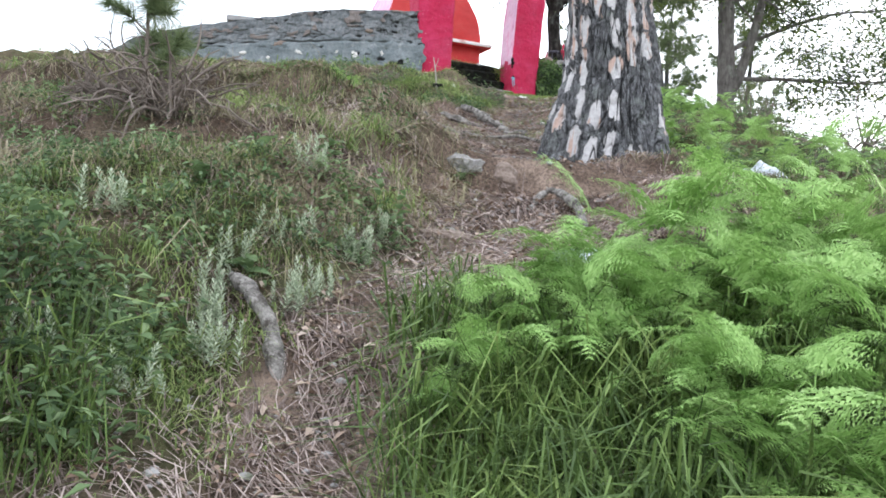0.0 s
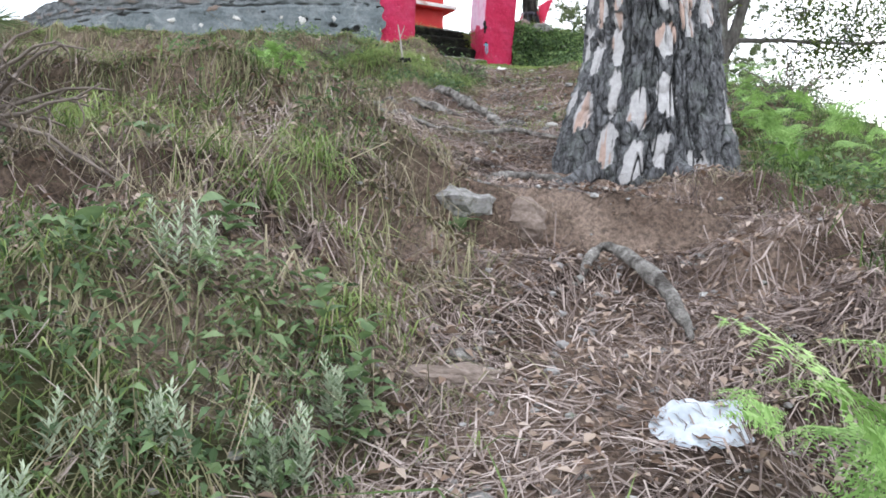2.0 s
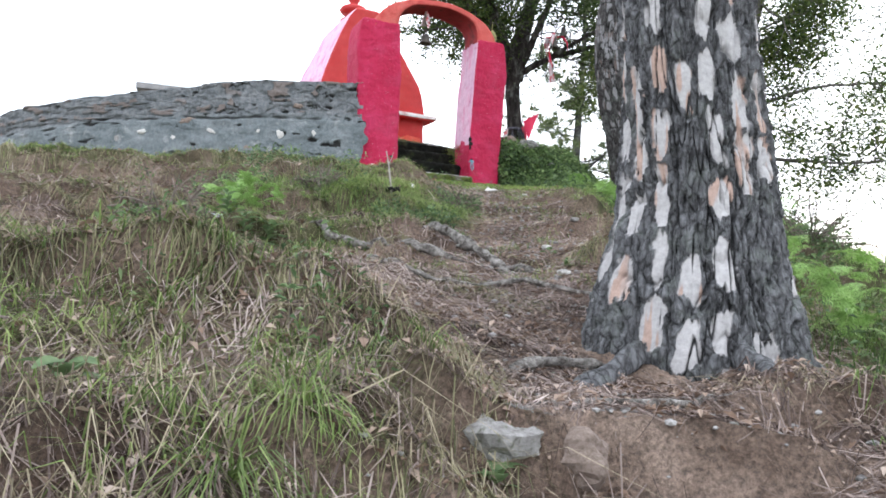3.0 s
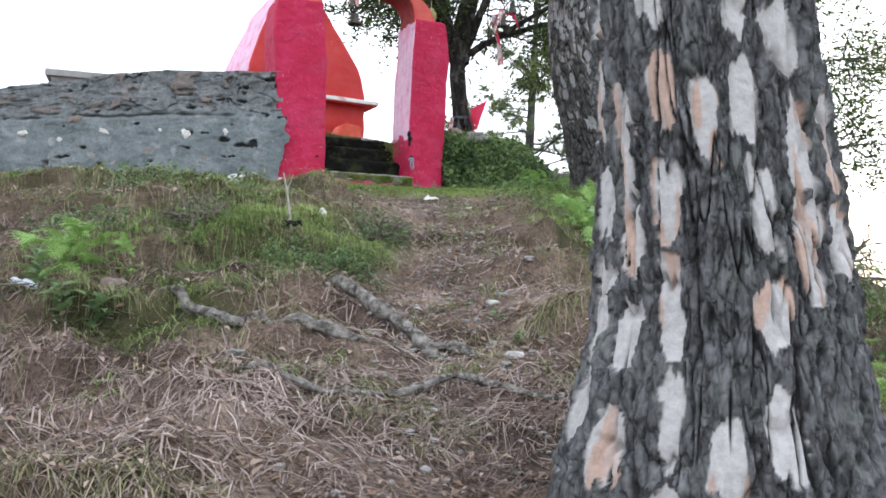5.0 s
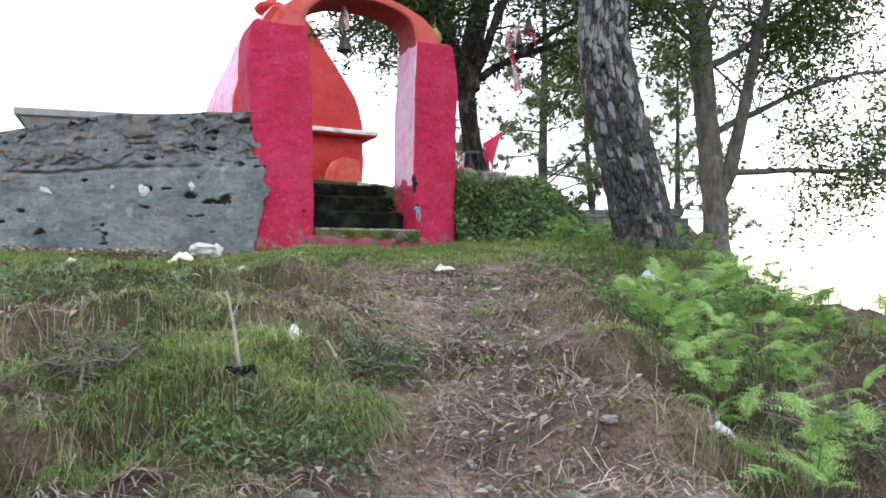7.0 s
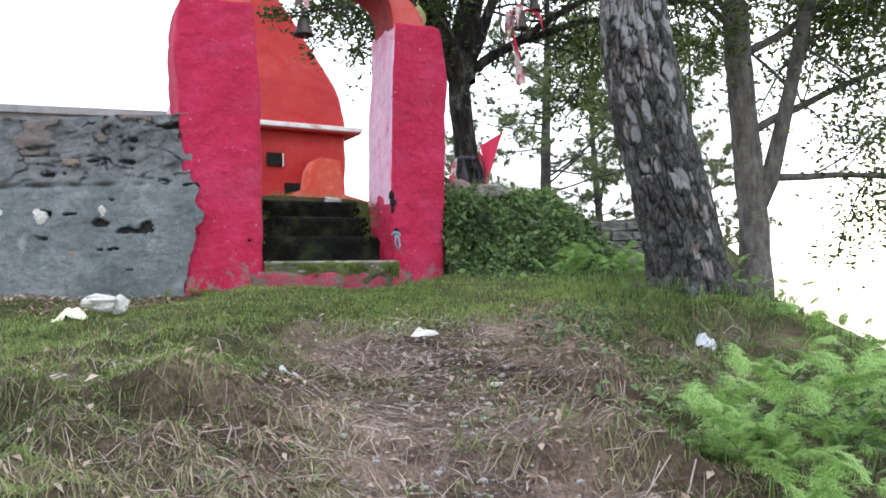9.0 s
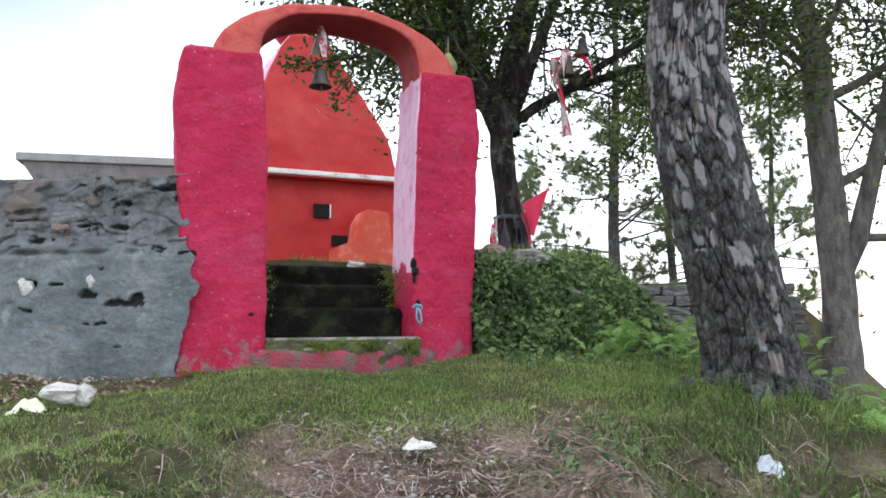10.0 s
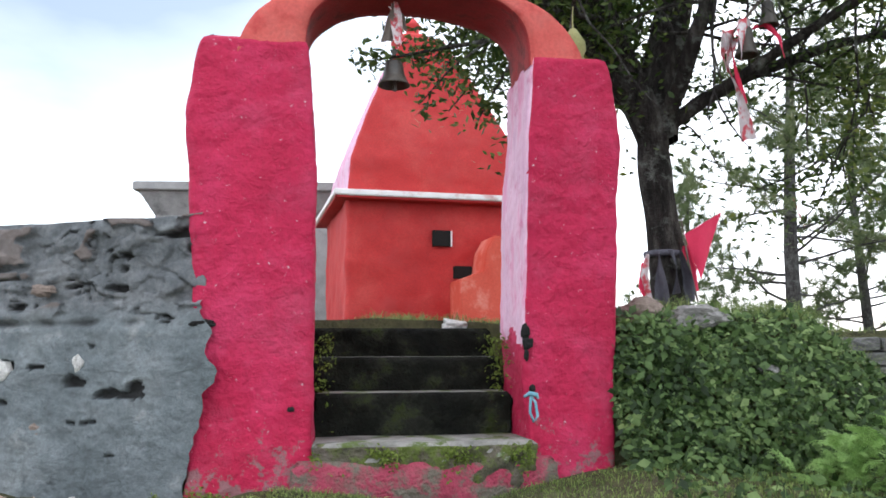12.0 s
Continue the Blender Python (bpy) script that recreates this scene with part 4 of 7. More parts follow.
def needle_tufts(centres, ways, per, length, width, rng):
    """Pine tufts: thin needles fanned round each shoot's end."""
    c = np.repeat(centres, per, 0)
    w = np.repeat(ways, per, 0)
    d = w * 0.7 + rng.normal(0, 0.75, c.shape)
    d /= np.linalg.norm(d, axis=1)[:, None]
    sde = np.cross(d, rng.normal(0, 1, c.shape))
    sde /= np.linalg.norm(sde, axis=1)[:, None] + 1e-9
    ln = length * rng.uniform(0.7, 1.2, len(c))[:, None]
    V = np.stack([c - sde * width, c + sde * width, c + d * ln], 1).reshape(-1, 3)
    return V, np.arange(len(c) * 3).reshape(-1, 3)


def broadleaf(name, label, base, fork, limbs, r0, leaves, leaf_size, seed, spread=0.22, twigs=6, bark=None, clear=None):
    """A broad-leaved tree: trunk to the fork, limbs given by way and length, twigs and leaves on them."""
    rng = np.random.default_rng(seed)
    t = tree(name, label)
    wood, ends = [], []
    base, fork = np.array(base, float), np.array(fork, float)
    s = np.linspace(0, 1, 14)[:, None]
    tl = base + (fork - base) * s + 0.04 * np.sin(s * 5) * np.array([1, 0.4, 0])
    made("trunk", np_mesh("trunk", *ring_tube(tl, r0 * (1.0 + 0.5 * np.exp(-np.linspace(0, 1, 14) * 7) - 0.12 * np.linspace(0, 1, 14)), 20, 0.14, seed)), bark or M_BARK_OAK, t)
    for way, length, rr, up in limbs:
        start = base + (fork - base) * up
        ln = branch_line(start, way, length, rng, 9, 0.1, 0.5)
        made("limb", np_mesh("limb", *ring_tube(ln, np.linspace(rr, rr * 0.25, len(ln)), 9, 0.1, seed)), bark or M_BARK_OAK, t)
        for k in range(twigs * 2):
            at = ln[rng.integers(2, len(ln))]
            d = np.array(way, float) / np.linalg.norm(way) * 0.6 + rng.normal(0, 0.75, 3)
            tw = branch_line(at, d, length * rng.uniform(0.2, 0.5), rng, 6, 0.25, 0.7)
            if clear is None or tw[:, 0].min() > -0.5:
                wood.append(ring_tube(tw, np.linspace(rr * 0.22, 0.006, len(tw)), 5))
            ends.append(tw[2:])
            for _ in range(3):
                tw2 = branch_line(tw[rng.integers(2, 6)], rng.normal(0, 1, 3) + d * 0.5, length * rng.uniform(0.08, 0.2), rng, 4, 0.4, 0.7)
                if clear is None or tw2[:, 0].min() > -0.5:
                    wood.append(ring_tube(tw2, np.linspace(0.009, 0.003, len(tw2)), 4))
                ends.append(tw2[1:])
    tagged(made("twig_tangle", np_mesh("twig_tangle", *merge(wood)), bark or M_BARK_OAK, t), kind="stuff")
    pts = np.concatenate(ends)
    if clear:
        pts = pts[~clear(pts)]
    tagged(made("crown", np_mesh("crown", *leaf_cloud(pts, leaves, spread, leaf_size, rng), smooth=False), M_LEAF, t, "dark green small-leaved crown"), kind="stuff")
    return t


oak = broadleaf("oak_tree", "dark forked oak with cloth strips tied round its trunk", (1.98, 16.35, 4.6), (1.97, 16.35, 6.3),
    [((-0.35, -0.1, 1), 4.6, 0.15, 0.96), ((0.12, 0.1, 1), 4.6, 0.17, 0.98), ((0.95, -0.2, 0.5), 3.6, 0.05, 1.0), ((1, 0.3, 0.9), 4.0, 0.06, 1.0), ((-0.9, -0.6, 1.1), 3.0, 0.08, 1.0),
     ((-0.6, 0.5, 1.0), 3.4, 0.08, 1.0), ((0.5, -0.8, 1.0), 3.6, 0.07, 1.0), ((-0.9, -0.2, 0.9), 3.2, 0.06, 1.0)], 0.14, 46000, 0.072, 5, 0.15, 8, None, lambda p: (p[:, 1] < 15.3) | (p[:, 0] < -0.5) | (p[:, 0] > 1.95) & (p[:, 0] < 3.1) & (p[:, 1] < 16.35) & (p[:, 2] > 5.6) & (p[:, 2] < 7.15))
tall = broadleaf("tree", "lichened grey tree forking low, with a dark leafy crown", (5.7, 17.0, 3.3), (5.62, 17.0, 7.4),
    [((-0.1, 0, 1), 4.5, 0.13, 0.98), ((-0.9, -0.2, 0.6), 2.6, 0.05, 0.9), ((0.9, -0.2, 0.5), 3.0, 0.06, 0.85), ((0.5, -0.6, 0.8), 3.0, 0.05, 1.0), ((-0.5, 0.3, 0.9), 3.0, 0.05, 0.95), ((0.55, 0.05, 0.9), 5.2, 0.12, 0.34), ((0.95, -0.1, 0.15), 3.4, 0.055, 0.46), ((0.9, 0.1, 0.6), 4.2, 0.06, 0.6)], 0.18, 40000, 0.09, 9, 0.2, 8, bark=M_BARK_PALE)


def far_pine(label, base, height, r0, seed, lean=(0, 0), first=0.25):
    rng = np.random.default_rng(seed)
    t = tree("pine_tree", label)
    b = np.array(base, float)
    s = np.linspace(0, 1, 16)
    line = b + np.stack([lean[0] * s + 0.1 * np.sin(s * 6 + seed), lean[1] * s, height * s], 1)
    made("trunk", np_mesh("trunk", *ring_tube(line, r0 * (1 - 0.85 * s), 10, 0.1, seed)), M_BARK_GREY, t)
    wood, c, w = [], [], []
    for k in range(int(height * 4)):
        f = first + (1 - first) * k / (height * 4)
        start = np.array([np.interp(f, s, line[:, j]) for j in range(3)])
        az = rng.uniform(0, 2 * math.pi)
        ln = height * 0.26 * (1.15 - f) * rng.uniform(0.6, 1.2) + 0.3
        br = branch_line(start, (math.cos(az), math.sin(az), rng.uniform(-0.05, 0.5)), ln, rng, 7, -0.2, 0.5)
        wood.append(ring_tube(br, np.linspace(r0 * 0.2 * (1.2 - f), 0.008, len(br)), 5))
        for q in range(3, 8):
            for _ in range(3):
                d = rng.normal(0, 1, 3) + np.array([0, 0, 0.3])
                tip = br[q] + d / np.linalg.norm(d) * rng.uniform(0.1, 0.45)
                wood.append(ring_tube(np.array([br[q], (br[q] + tip) / 2 - np.array([0, 0, 0.03]), tip]), [0.008, 0.006, 0.004], 4))
                c.append(tip)
                w.append(d / np.linalg.norm(d))
    tagged(made("bough_tangle", np_mesh("bough_tangle", *merge(wood)), M_BARK_GREY, t), kind="stuff")
    tagged(made("crown", np_mesh("crown", *needle_tufts(np.array(c), np.array(w), 48, 0.26, 0.009, rng), smooth=False), M_PINE, t, "open grey-green needle crown"), kind="stuff")
    return t


far_pine("thin far pine with long bare boughs and a small flag", (6.0, 28.0, 3.0), 11, 0.2, 3, first=0.2)
far_pine("thin far pine with a sparse crown", (7.95, 30.0, 2.6), 9, 0.16, 7)
far_pine("thin far pine behind the court", (4.6, 34.0, 2.6), 7, 0.15, 15)
far_pine("far pine on the lower slope", (11.25, 31.0, 0.0), 12, 0.18, 21)


# ---- undergrowth ----
RNG = np.random.default_rng(77)
M_GRASS = plant("green_grass", [(0.03, 0.046, 0.016), (0.11, 0.16, 0.052), (0.23, 0.31, 0.1), (0.42, 0.48, 0.2)], 0.55, 0.42, 0.8)
M_TURF = plant("short_turf", [(0.06, 0.095, 0.03), (0.17, 0.25, 0.07), (0.3, 0.4, 0.12), (0.48, 0.55, 0.22)], 0.55, 0.48, 0.9)
# darker than M_GRASS: the shade below the bracken is put into this colour
M_LONG = plant("long_grass_baked_shade", [(0.018, 0.034, 0.01), (0.06, 0.1, 0.028), (0.13, 0.2, 0.055), (0.26, 0.34, 0.11)], 0.5, 0.25, 2.0)
M_DRY = plant("dry_grass", [(0.05, 0.042, 0.028), (0.16, 0.135, 0.09), (0.36, 0.31, 0.21), (0.5, 0.45, 0.32)], 0.8, 0.25, 1.3)
M_NEEDLE = plant("fallen_pine_needles", [(0.05, 0.036, 0.031), (0.15, 0.113, 0.098), (0.32, 0.255, 0.225), (0.56, 0.475, 0.43)], 0.85, 0.1, 1.1)
M_FERN = plant("bracken_fronds", [(0.12, 0.22, 0.055), (0.22, 0.37, 0.1), (0.34, 0.52, 0.17), (0.48, 0.63, 0.27)], 0.6, 0.38, 1.5)
M_HERB = plant("broad_herb_leaves", [(0.03, 0.055, 0.025), (0.09, 0.145, 0.065), (0.17, 0.25, 0.11), (0.3, 0.38, 0.2)], 0.5, 0.35, 1.5)
M_PALE = plant("woolly_grey_leaves", [(0.2, 0.25, 0.16), (0.4, 0.46, 0.33), (0.6, 0.65, 0.5)], 0.9, 0.25, 3)
M_IVY = plant("creeper_leaves", [(0.01, 0.02, 0.006), (0.04, 0.075, 0.022), (0.12, 0.195, 0.06), (0.3, 0.4, 0.15)], 0.45, 0.35, 2.5)
M_DEADLEAF = plant("fallen_leaves", [(0.12, 0.075, 0.05), (0.22, 0.15, 0.11), (0.36, 0.28, 0.22), (0.5, 0.42, 0.36)], 0.8, 0.1, 2)
M_ROOT = surface("weathered_root_wood", [(0.08, 0.074, 0.067), (0.22, 0.205, 0.185), (0.38, 0.36, 0.33)], 26, 110, 0.95, 1.0, (0.06, 0.05, 0.042), 14, (0.48, 0.6), (1, 1, 1), 0.03)
M_TWIG = surface("dead_twigs", [(0.1, 0.08, 0.065), (0.2, 0.165, 0.14)], 9, 60, 0.95, 0.5)
M_PLASTIC = surface("thin_white_plastic", [(0.34, 0.38, 0.42), (0.52, 0.55, 0.58)], 8, 30, 0.35, 0.6, (0.35, 0.4, 0.47), 6)
M_ROCKW = surface("whitewashed_rock", [(0.5, 0.49, 0.46), (0.66, 0.65, 0.61)], 9, 60, 0.9, 0.8, (0.3, 0.28, 0.25), 7)
M_BROWNSTONE = surface("brown_stone", [(0.13, 0.1, 0.08), (0.22, 0.17, 0.14), (0.27, 0.22, 0.19)], 9, 60, 0.95, 0.8)
M_BRASS = surface("tarnished_brass", [(0.02, 0.017, 0.014), (0.045, 0.038, 0.03), (0.08, 0.07, 0.055)], 9, 60, 0.45, 0.3)
M_FLAG = surface("crimson_cloth", [(0.6, 0.02, 0.07), (0.72, 0.04, 0.11)], 5, 120, 0.8, 0.4)
M_WCLOTH = surface("dirty_white_cloth", [(0.5, 0.44, 0.44), (0.7, 0.66, 0.66)], 14, 120, 0.85, 0.5, (0.55, 0.08, 0.1), 9, (0.5, 0.56))
M_GREYCLOTH = surface("grey_blue_cloth", [(0.06, 0.06, 0.075), (0.13, 0.13, 0.16)], 8, 120, 0.9, 0.6)
M_ROPE = surface("faded_blue_rope", [(0.1, 0.25, 0.33), (0.2, 0.38, 0.45)], 20, 120, 0.85, 0.5)
M_URN = surface("mossy_yellow_plaster", [(0.2, 0.19, 0.07), (0.28, 0.27, 0.12)], 9, 60, 0.9, 0.6, (0.1, 0.12, 0.04), 9)
M_MOSS = plant("moss_tufts", [(0.07, 0.1, 0.015), (0.12, 0.17, 0.03), (0.2, 0.25, 0.05)], 0.9, 0.2, 3)


def scatter(count, x0, x1, y0, y1, weight):
    """Random places in a stretch of the plan, kept as often as weight(x, y) says."""
    xs, ys = [], []
    have = 0
    while have < count:
        x, y = RNG.uniform(x0, x1, count), RNG.uniform(y0, y1, count)
        keep = RNG.uniform(0, 1, count) < weight(x, y)
        xs.append(x[keep])
        ys.append(y[keep])
        have += keep.sum()
        if len(xs) > 60:
            break
    return np.concatenate(xs)[:count], np.concatenate(ys)[:count]


def blades(x, y, length, width, spread, droop, lift=0.0, downhill=0.25):
    """Bent tapering blades standing on the hill."""
    n = len(x)
    base = np.stack([x, y, hill(x, y) - 0.01 + lift], 1)
    az = RNG.uniform(0, 2 * math.pi, n)
    out = np.stack([np.cos(az), np.sin(az) - downhill, np.zeros(n)], 1)
    out /= np.linalg.norm(out, axis=1)[:, None]
    sp = np.abs(RNG.normal(0, spread, n))[:, None] + 0.05
    up = np.array([0, 0, 1.0])
    ln = np.asarray(length)[:, None]
    sde = np.stack([-out[:, 1], out[:, 0], np.zeros(n)], 1) + RNG.normal(0, 0.3, (n, 3))
    sde /= np.linalg.norm(sde, axis=1)[:, None]
    w = np.asarray(width)[:, None] if np.ndim(width) else width
    mid = base + (up * 0.6 + out * sp * 0.45) * ln
    dr = droop * RNG.uniform(0.3, 1.4, n)[:, None]
    tip = mid + (up * (0.45 - dr) + out * (sp * 0.6 + 0.35 * dr)) * ln
    V = np.stack([base - sde * w, base + sde * w, mid - sde * w * 0.8, mid + sde * w * 0.8, tip], 1).reshape(-1, 3)
    k = np.arange(n)[:, None] * 5
    F = np.concatenate([k + [0, 1, 3], k + [0, 3, 2], k + [2, 3, 4]])
    return V, F


def tufts(tx, ty, per, radius, lo, hi, width, spread, droop):
    x = np.repeat(tx, per) + RNG.normal(0, radius, len(tx) * per)
    y = np.repeat(ty, per) + RNG.normal(0, radius, len(tx) * per)
    size = np.repeat(RNG.uniform(0.6, 1.2, len(tx)), per)
    ln = RNG.uniform(lo, hi, len(x)) * size
    return blades(x, y, ln, width * RNG.uniform(0.6, 1.3, len(x)), spread, droop)


def open_ground(x, y):
    """Nothing grows inside the trunk, the gate or the walls."""
    ok = np.hypot(x - 1.13, y - 6.05) > 0.5
    ok &= np.hypot((x + 0.55) * 1.3, y - 2.5) > 0.13
    ok &= np.hypot(x - 3.2, y - 13.25) > 0.4
    g = math.radians(GATE_TURN)
    u = (x - GATE[0]) * math.cos(g) + (y - GATE[1]) * math.sin(g)
    v = -(x - GATE[0]) * math.sin(g) + (y - GATE[1]) * math.cos(g)
    ok &= ~((u > -0.05) & (u < 2.36) & (v > -0.12))
    ok &= ~((x < -0.45) & (y > wall_line(x) - 0.34))
    return ok


def stuff(name, data, material, label, category, smooth=False):
    return tagged(made(name, np_mesh(name, *data, smooth=smooth), material), label, category, kind="stuff")


grass_w = lambda x, y: np.clip(greenness(x, y) ** 1.3, 0, 1) * open_ground(x, y)
near_w = lambda x, y: grass_w(x, y) * np.where(x < path_x(y), 1.0, 0.8)
# turf on the level strip before the wall and gate
crest_w = lambda x, y: 0.55 * step01(y, 9.2, 10.4) * step01(path_x(y) - x, 0.5, 1.4) * step01(fbm(x * 1.4, y * 2.4, 0, 3, 151), -0.25, 0.15)
lx, ly = scatter(150000, -6.0, 4.6, 9.2, 14.95, lambda x, y: np.maximum(crest_w(x, y), step01(y + 0.35 * fbm(x * 1.5, y * 1.5, 0, 3, 12) + 0.9 * step01(path_x(y) - x, 0.7, 1.6), 12.25, 12.85)) * open_ground(x, y) * (0.35 + 0.65 * step01(fbm(x * 1.2, y * 1.2, 0, 3, 19), -0.5, 0.3)) * (y < wall_line(x) - 0.1) * (1 - 0.92 * step01(y - wall_line(x) + 0.1 * fbm(x * 4, y * 4, 0, 2, 9), -0.9, -0.55) * (x < -0.4)))
stuff("turf", blades(lx, ly, RNG.uniform(0.02, 0.055, len(lx)), 0.0024 * RNG.uniform(0.7, 1.3, len(lx)), 0.6, 0.4), M_TURF, "short green turf before the wall and gate", "grass")
# green tufts up the slope
tx, ty = scatter(3300, -4.5, 4.0, 0.6, 12.6, lambda x, y: grass_w(x, y) * np.clip(step01(fbm(x * 1.6 + 9, y * 1.6, 0, 3, 33), 0.0, 0.4) + 0.3 * terrace_edge(x, y), 0, 1))
nx, ny = scatter(520, -2.2, 2.0, 1.2, 5.5, near_w)
stuff("green_grass", merge([tufts(tx, ty, 26, 0.07, 0.03, 0.095, 0.0024, 1.1, 0.8), tufts(nx, ny, 20, 0.04, 0.05, 0.13, 0.0024, 1.0, 0.8)]), M_GRASS, "scattered green grass tufts over the slope", "grass")
hx, hy = scatter(150, -1.3, 0.15, 8.4, 9.7, lambda x, y: np.exp(-((x + 0.55) / 0.45) ** 2 - ((y - 9.05) / 0.4) ** 2) * step01(fbm(x * 3, y * 3, 0, 3, 66), -0.3, 0.1))
vx, vy = scatter(150, -1.4, 1.7, 6.6, 11.8, lambda x, y: open_ground(x, y) * step01(fbm(x * 1.9 + 2, y * 2.6, 0, 3, 68), 0.05, 0.25))
ux_, uy_ = scatter(210, -3.2, -0.1, 2.6, 5.6, lambda x, y: step01(path_x(y) - x, 0.3, 0.6) * step01(fbm(x * 2, y * 2, 0, 3, 140), -0.1, 0.3))
stuff("grass_mounds", merge([tufts(hx, hy, 26, 0.05, 0.05, 0.14, 0.0022, 0.8, 0.6), tufts(vx, vy, 22, 0.045, 0.03, 0.1, 0.002, 1.0, 0.8), tufts(ux_, uy_, 24, 0.05, 0.05, 0.14, 0.0024, 0.8, 0.7)]), M_GRASS, "thick green grass mounds on the terraces", "grass")
# straw-coloured grass hanging downhill
tx, ty = scatter(800, -4.5, 3.2, 1.0, 12.7, lambda x, y: (1 - 0.8 * step01(y, 8.4, 9.4)) * open_ground(x, y) * step01(np.abs(x - path_x(y)), 0.35, 0.8) * np.clip(0.12 + 0.9 * terrace_edge(x, y) * step01(fbm(x * 1.1, y * 1.1, 0, 3, 91), -0.4, 0.2), 0, 1))
stuff("dry_grass", merge([tufts(tx, ty, 18, 0.05, 0.03, 0.1, 0.002, 1.8, 1.4), tufts(*scatter(130, -2.6, 0.05, 3.1, 5.3, lambda x, y: step01(path_x(y) - x, 0.25, 0.5) * (0.25 + terrace_edge(x, y))), 22, 0.05, 0.08, 0.22, 0.0018, 1.3, 1.3)]), M_DRY, "dry straw-coloured grass hanging down the slope", "grass")


def thatch(count, area, weight, per, lo, hi, width):
    """Clumps of long soft grass combed downhill, lying close over the soil."""
    tx, ty = scatter(count, *area, weight)
    n = len(tx) * per
    x = np.repeat(tx, per) + RNG.normal(0, 0.045, n)
    y = np.repeat(ty, per) + RNG.normal(0, 0.03, n)
    az = -math.pi / 2 + np.repeat(RNG.normal(0, 1.1, len(tx)), per) + RNG.normal(0, 0.9, n)
    ln = RNG.uniform(lo, hi, n) * np.repeat(RNG.uniform(0.6, 1.25, len(tx)), per)
    ex, ey = x + np.cos(az) * ln, y + np.sin(az) * ln
    ln = ln * np.clip(0.9 * ln / (np.abs(hill(ex, ey) - hill(x, y)) + 1e-6), 0.3, 1.0)
    lift = RNG.uniform(0.04, 0.22, n) * ln
    rows = []
    for f, up, w in ((0.0, -0.05, 1.0), (0.3, 0.8, 1.0), (0.7, 0.75, 0.8), (1.0, 0.12, 0.25)):
        px, py = x + np.cos(az) * ln * f, y + np.sin(az) * ln * f
        c = np.column_stack([px, py, hill(px, py) + lift * up])
        s = np.column_stack([-np.sin(az), np.cos(az), np.zeros(n)]) * width * w
        rows += [c - s, c + s]
    V = np.stack(rows, 1).reshape(-1, 3)
    k = np.arange(n)[:, None] * 8
    return V, np.concatenate([k + [0, 1, 3, 2], k + [2, 3, 5, 4], k + [4, 5, 7, 6]])


def tussocks(places, per, lo, hi, width):
    """Clumps of long blades that rise from one crown, arch over and hang down round it."""
    n = len(places) * per
    px, py, ps = [np.repeat(np.array([p[k] for p in places], float), per) for k in range(3)]
    az = RNG.uniform(0, 2 * math.pi, n)
    az = np.where(RNG.uniform(0, 1, n) < 0.45, -math.pi / 2 + RNG.normal(0, 0.8, n), az)
    x, y = px + np.cos(az) * 0.03 * ps, py + np.sin(az) * 0.03 * ps
    z = hill(x, y) - 0.01
    ln = RNG.uniform(lo, hi, n) * ps
    rise, reach = RNG.uniform(0.25, 0.75, n), RNG.uniform(0.45, 0.95, n)
    rows = []
    for f in (0.0, 0.25, 0.5, 0.75, 1.0):
        bx, by = x + np.cos(az) * ln * reach * f ** 1.25, y + np.sin(az) * ln * reach * f ** 1.25
        bz = np.maximum(z + ln * rise * (2.3 * f - 2.4 * f * f), hill(bx, by) + 0.004)
        c = np.column_stack([bx, by, bz])
        s = np.column_stack([-np.sin(az), np.cos(az), np.zeros(n)]) * width * (1 - 0.85 * f ** 2)
        rows += [c - s, c + s]
    V = np.stack(rows, 1).reshape(-1, 3)
    k = np.arange(n)[:, None] * 10
    return V, np.concatenate([k + [2 * q, 2 * q + 1, 2 * q + 3, 2 * q + 2] for q in range(4)])


def clumps(count, area, weight, lo, hi):
    cx, cy = scatter(count, *area, weight)
    return list(zip(cx, cy, RNG.uniform(lo, hi, len(cx))))


bank_w = lambda x, y: open_ground(x, y) * step01(path_x(y) - x, 0.35, 0.7) * step01(fbm(x * 1.5, y * 1.9, 0, 3, 181), -0.25, 0.15)
lip_w = lambda x, y: open_ground(x, y) * step01(np.abs(x - path_x(y)), 0.3, 0.7) * np.clip(terrace_edge(x, y), 0, 1) * step01(fbm(x * 1.2, y * 1.6, 0, 3, 183), -0.3, 0.1)
stuff("grass_tussocks", merge([
    tussocks(clumps(60, (-2.6, 0.1, 2.6, 5.6), bank_w, 0.7, 1.25), 34, 0.1, 0.27, 0.0026),
    tussocks(clumps(120, (-3.6, 3.0, 6.4, 12.2), lambda x, y: lip_w(x, y) * greenness(x, y), 0.6, 1.15), 30, 0.06, 0.17, 0.0024),
    tussocks(clumps(45, (-1.1, 0.5, 8.6, 9.5), lambda x, y: open_ground(x, y) * step01(path_x(y) - x, 0.3, 0.5), 0.7, 1.2), 40, 0.07, 0.19, 0.0024),
    tussocks([(0.22, 8.92, 1.35), (0.3, 9.0, 1.2), (0.12, 8.98, 1.2), (0.38, 9.08, 1.1), (-0.55, 4.25, 1.4), (-0.42, 4.45, 1.2)], 70, 0.14, 0.32, 0.0026)]),
    M_GRASS, "arching tussocks of green grass on the slope", "grass")
M_THATCH = plant("olive_matted_grass", [(0.03, 0.032, 0.016), (0.12, 0.125, 0.06), (0.27, 0.25, 0.14), (0.47, 0.42, 0.28)], 0.75, 0.2, 1.6)
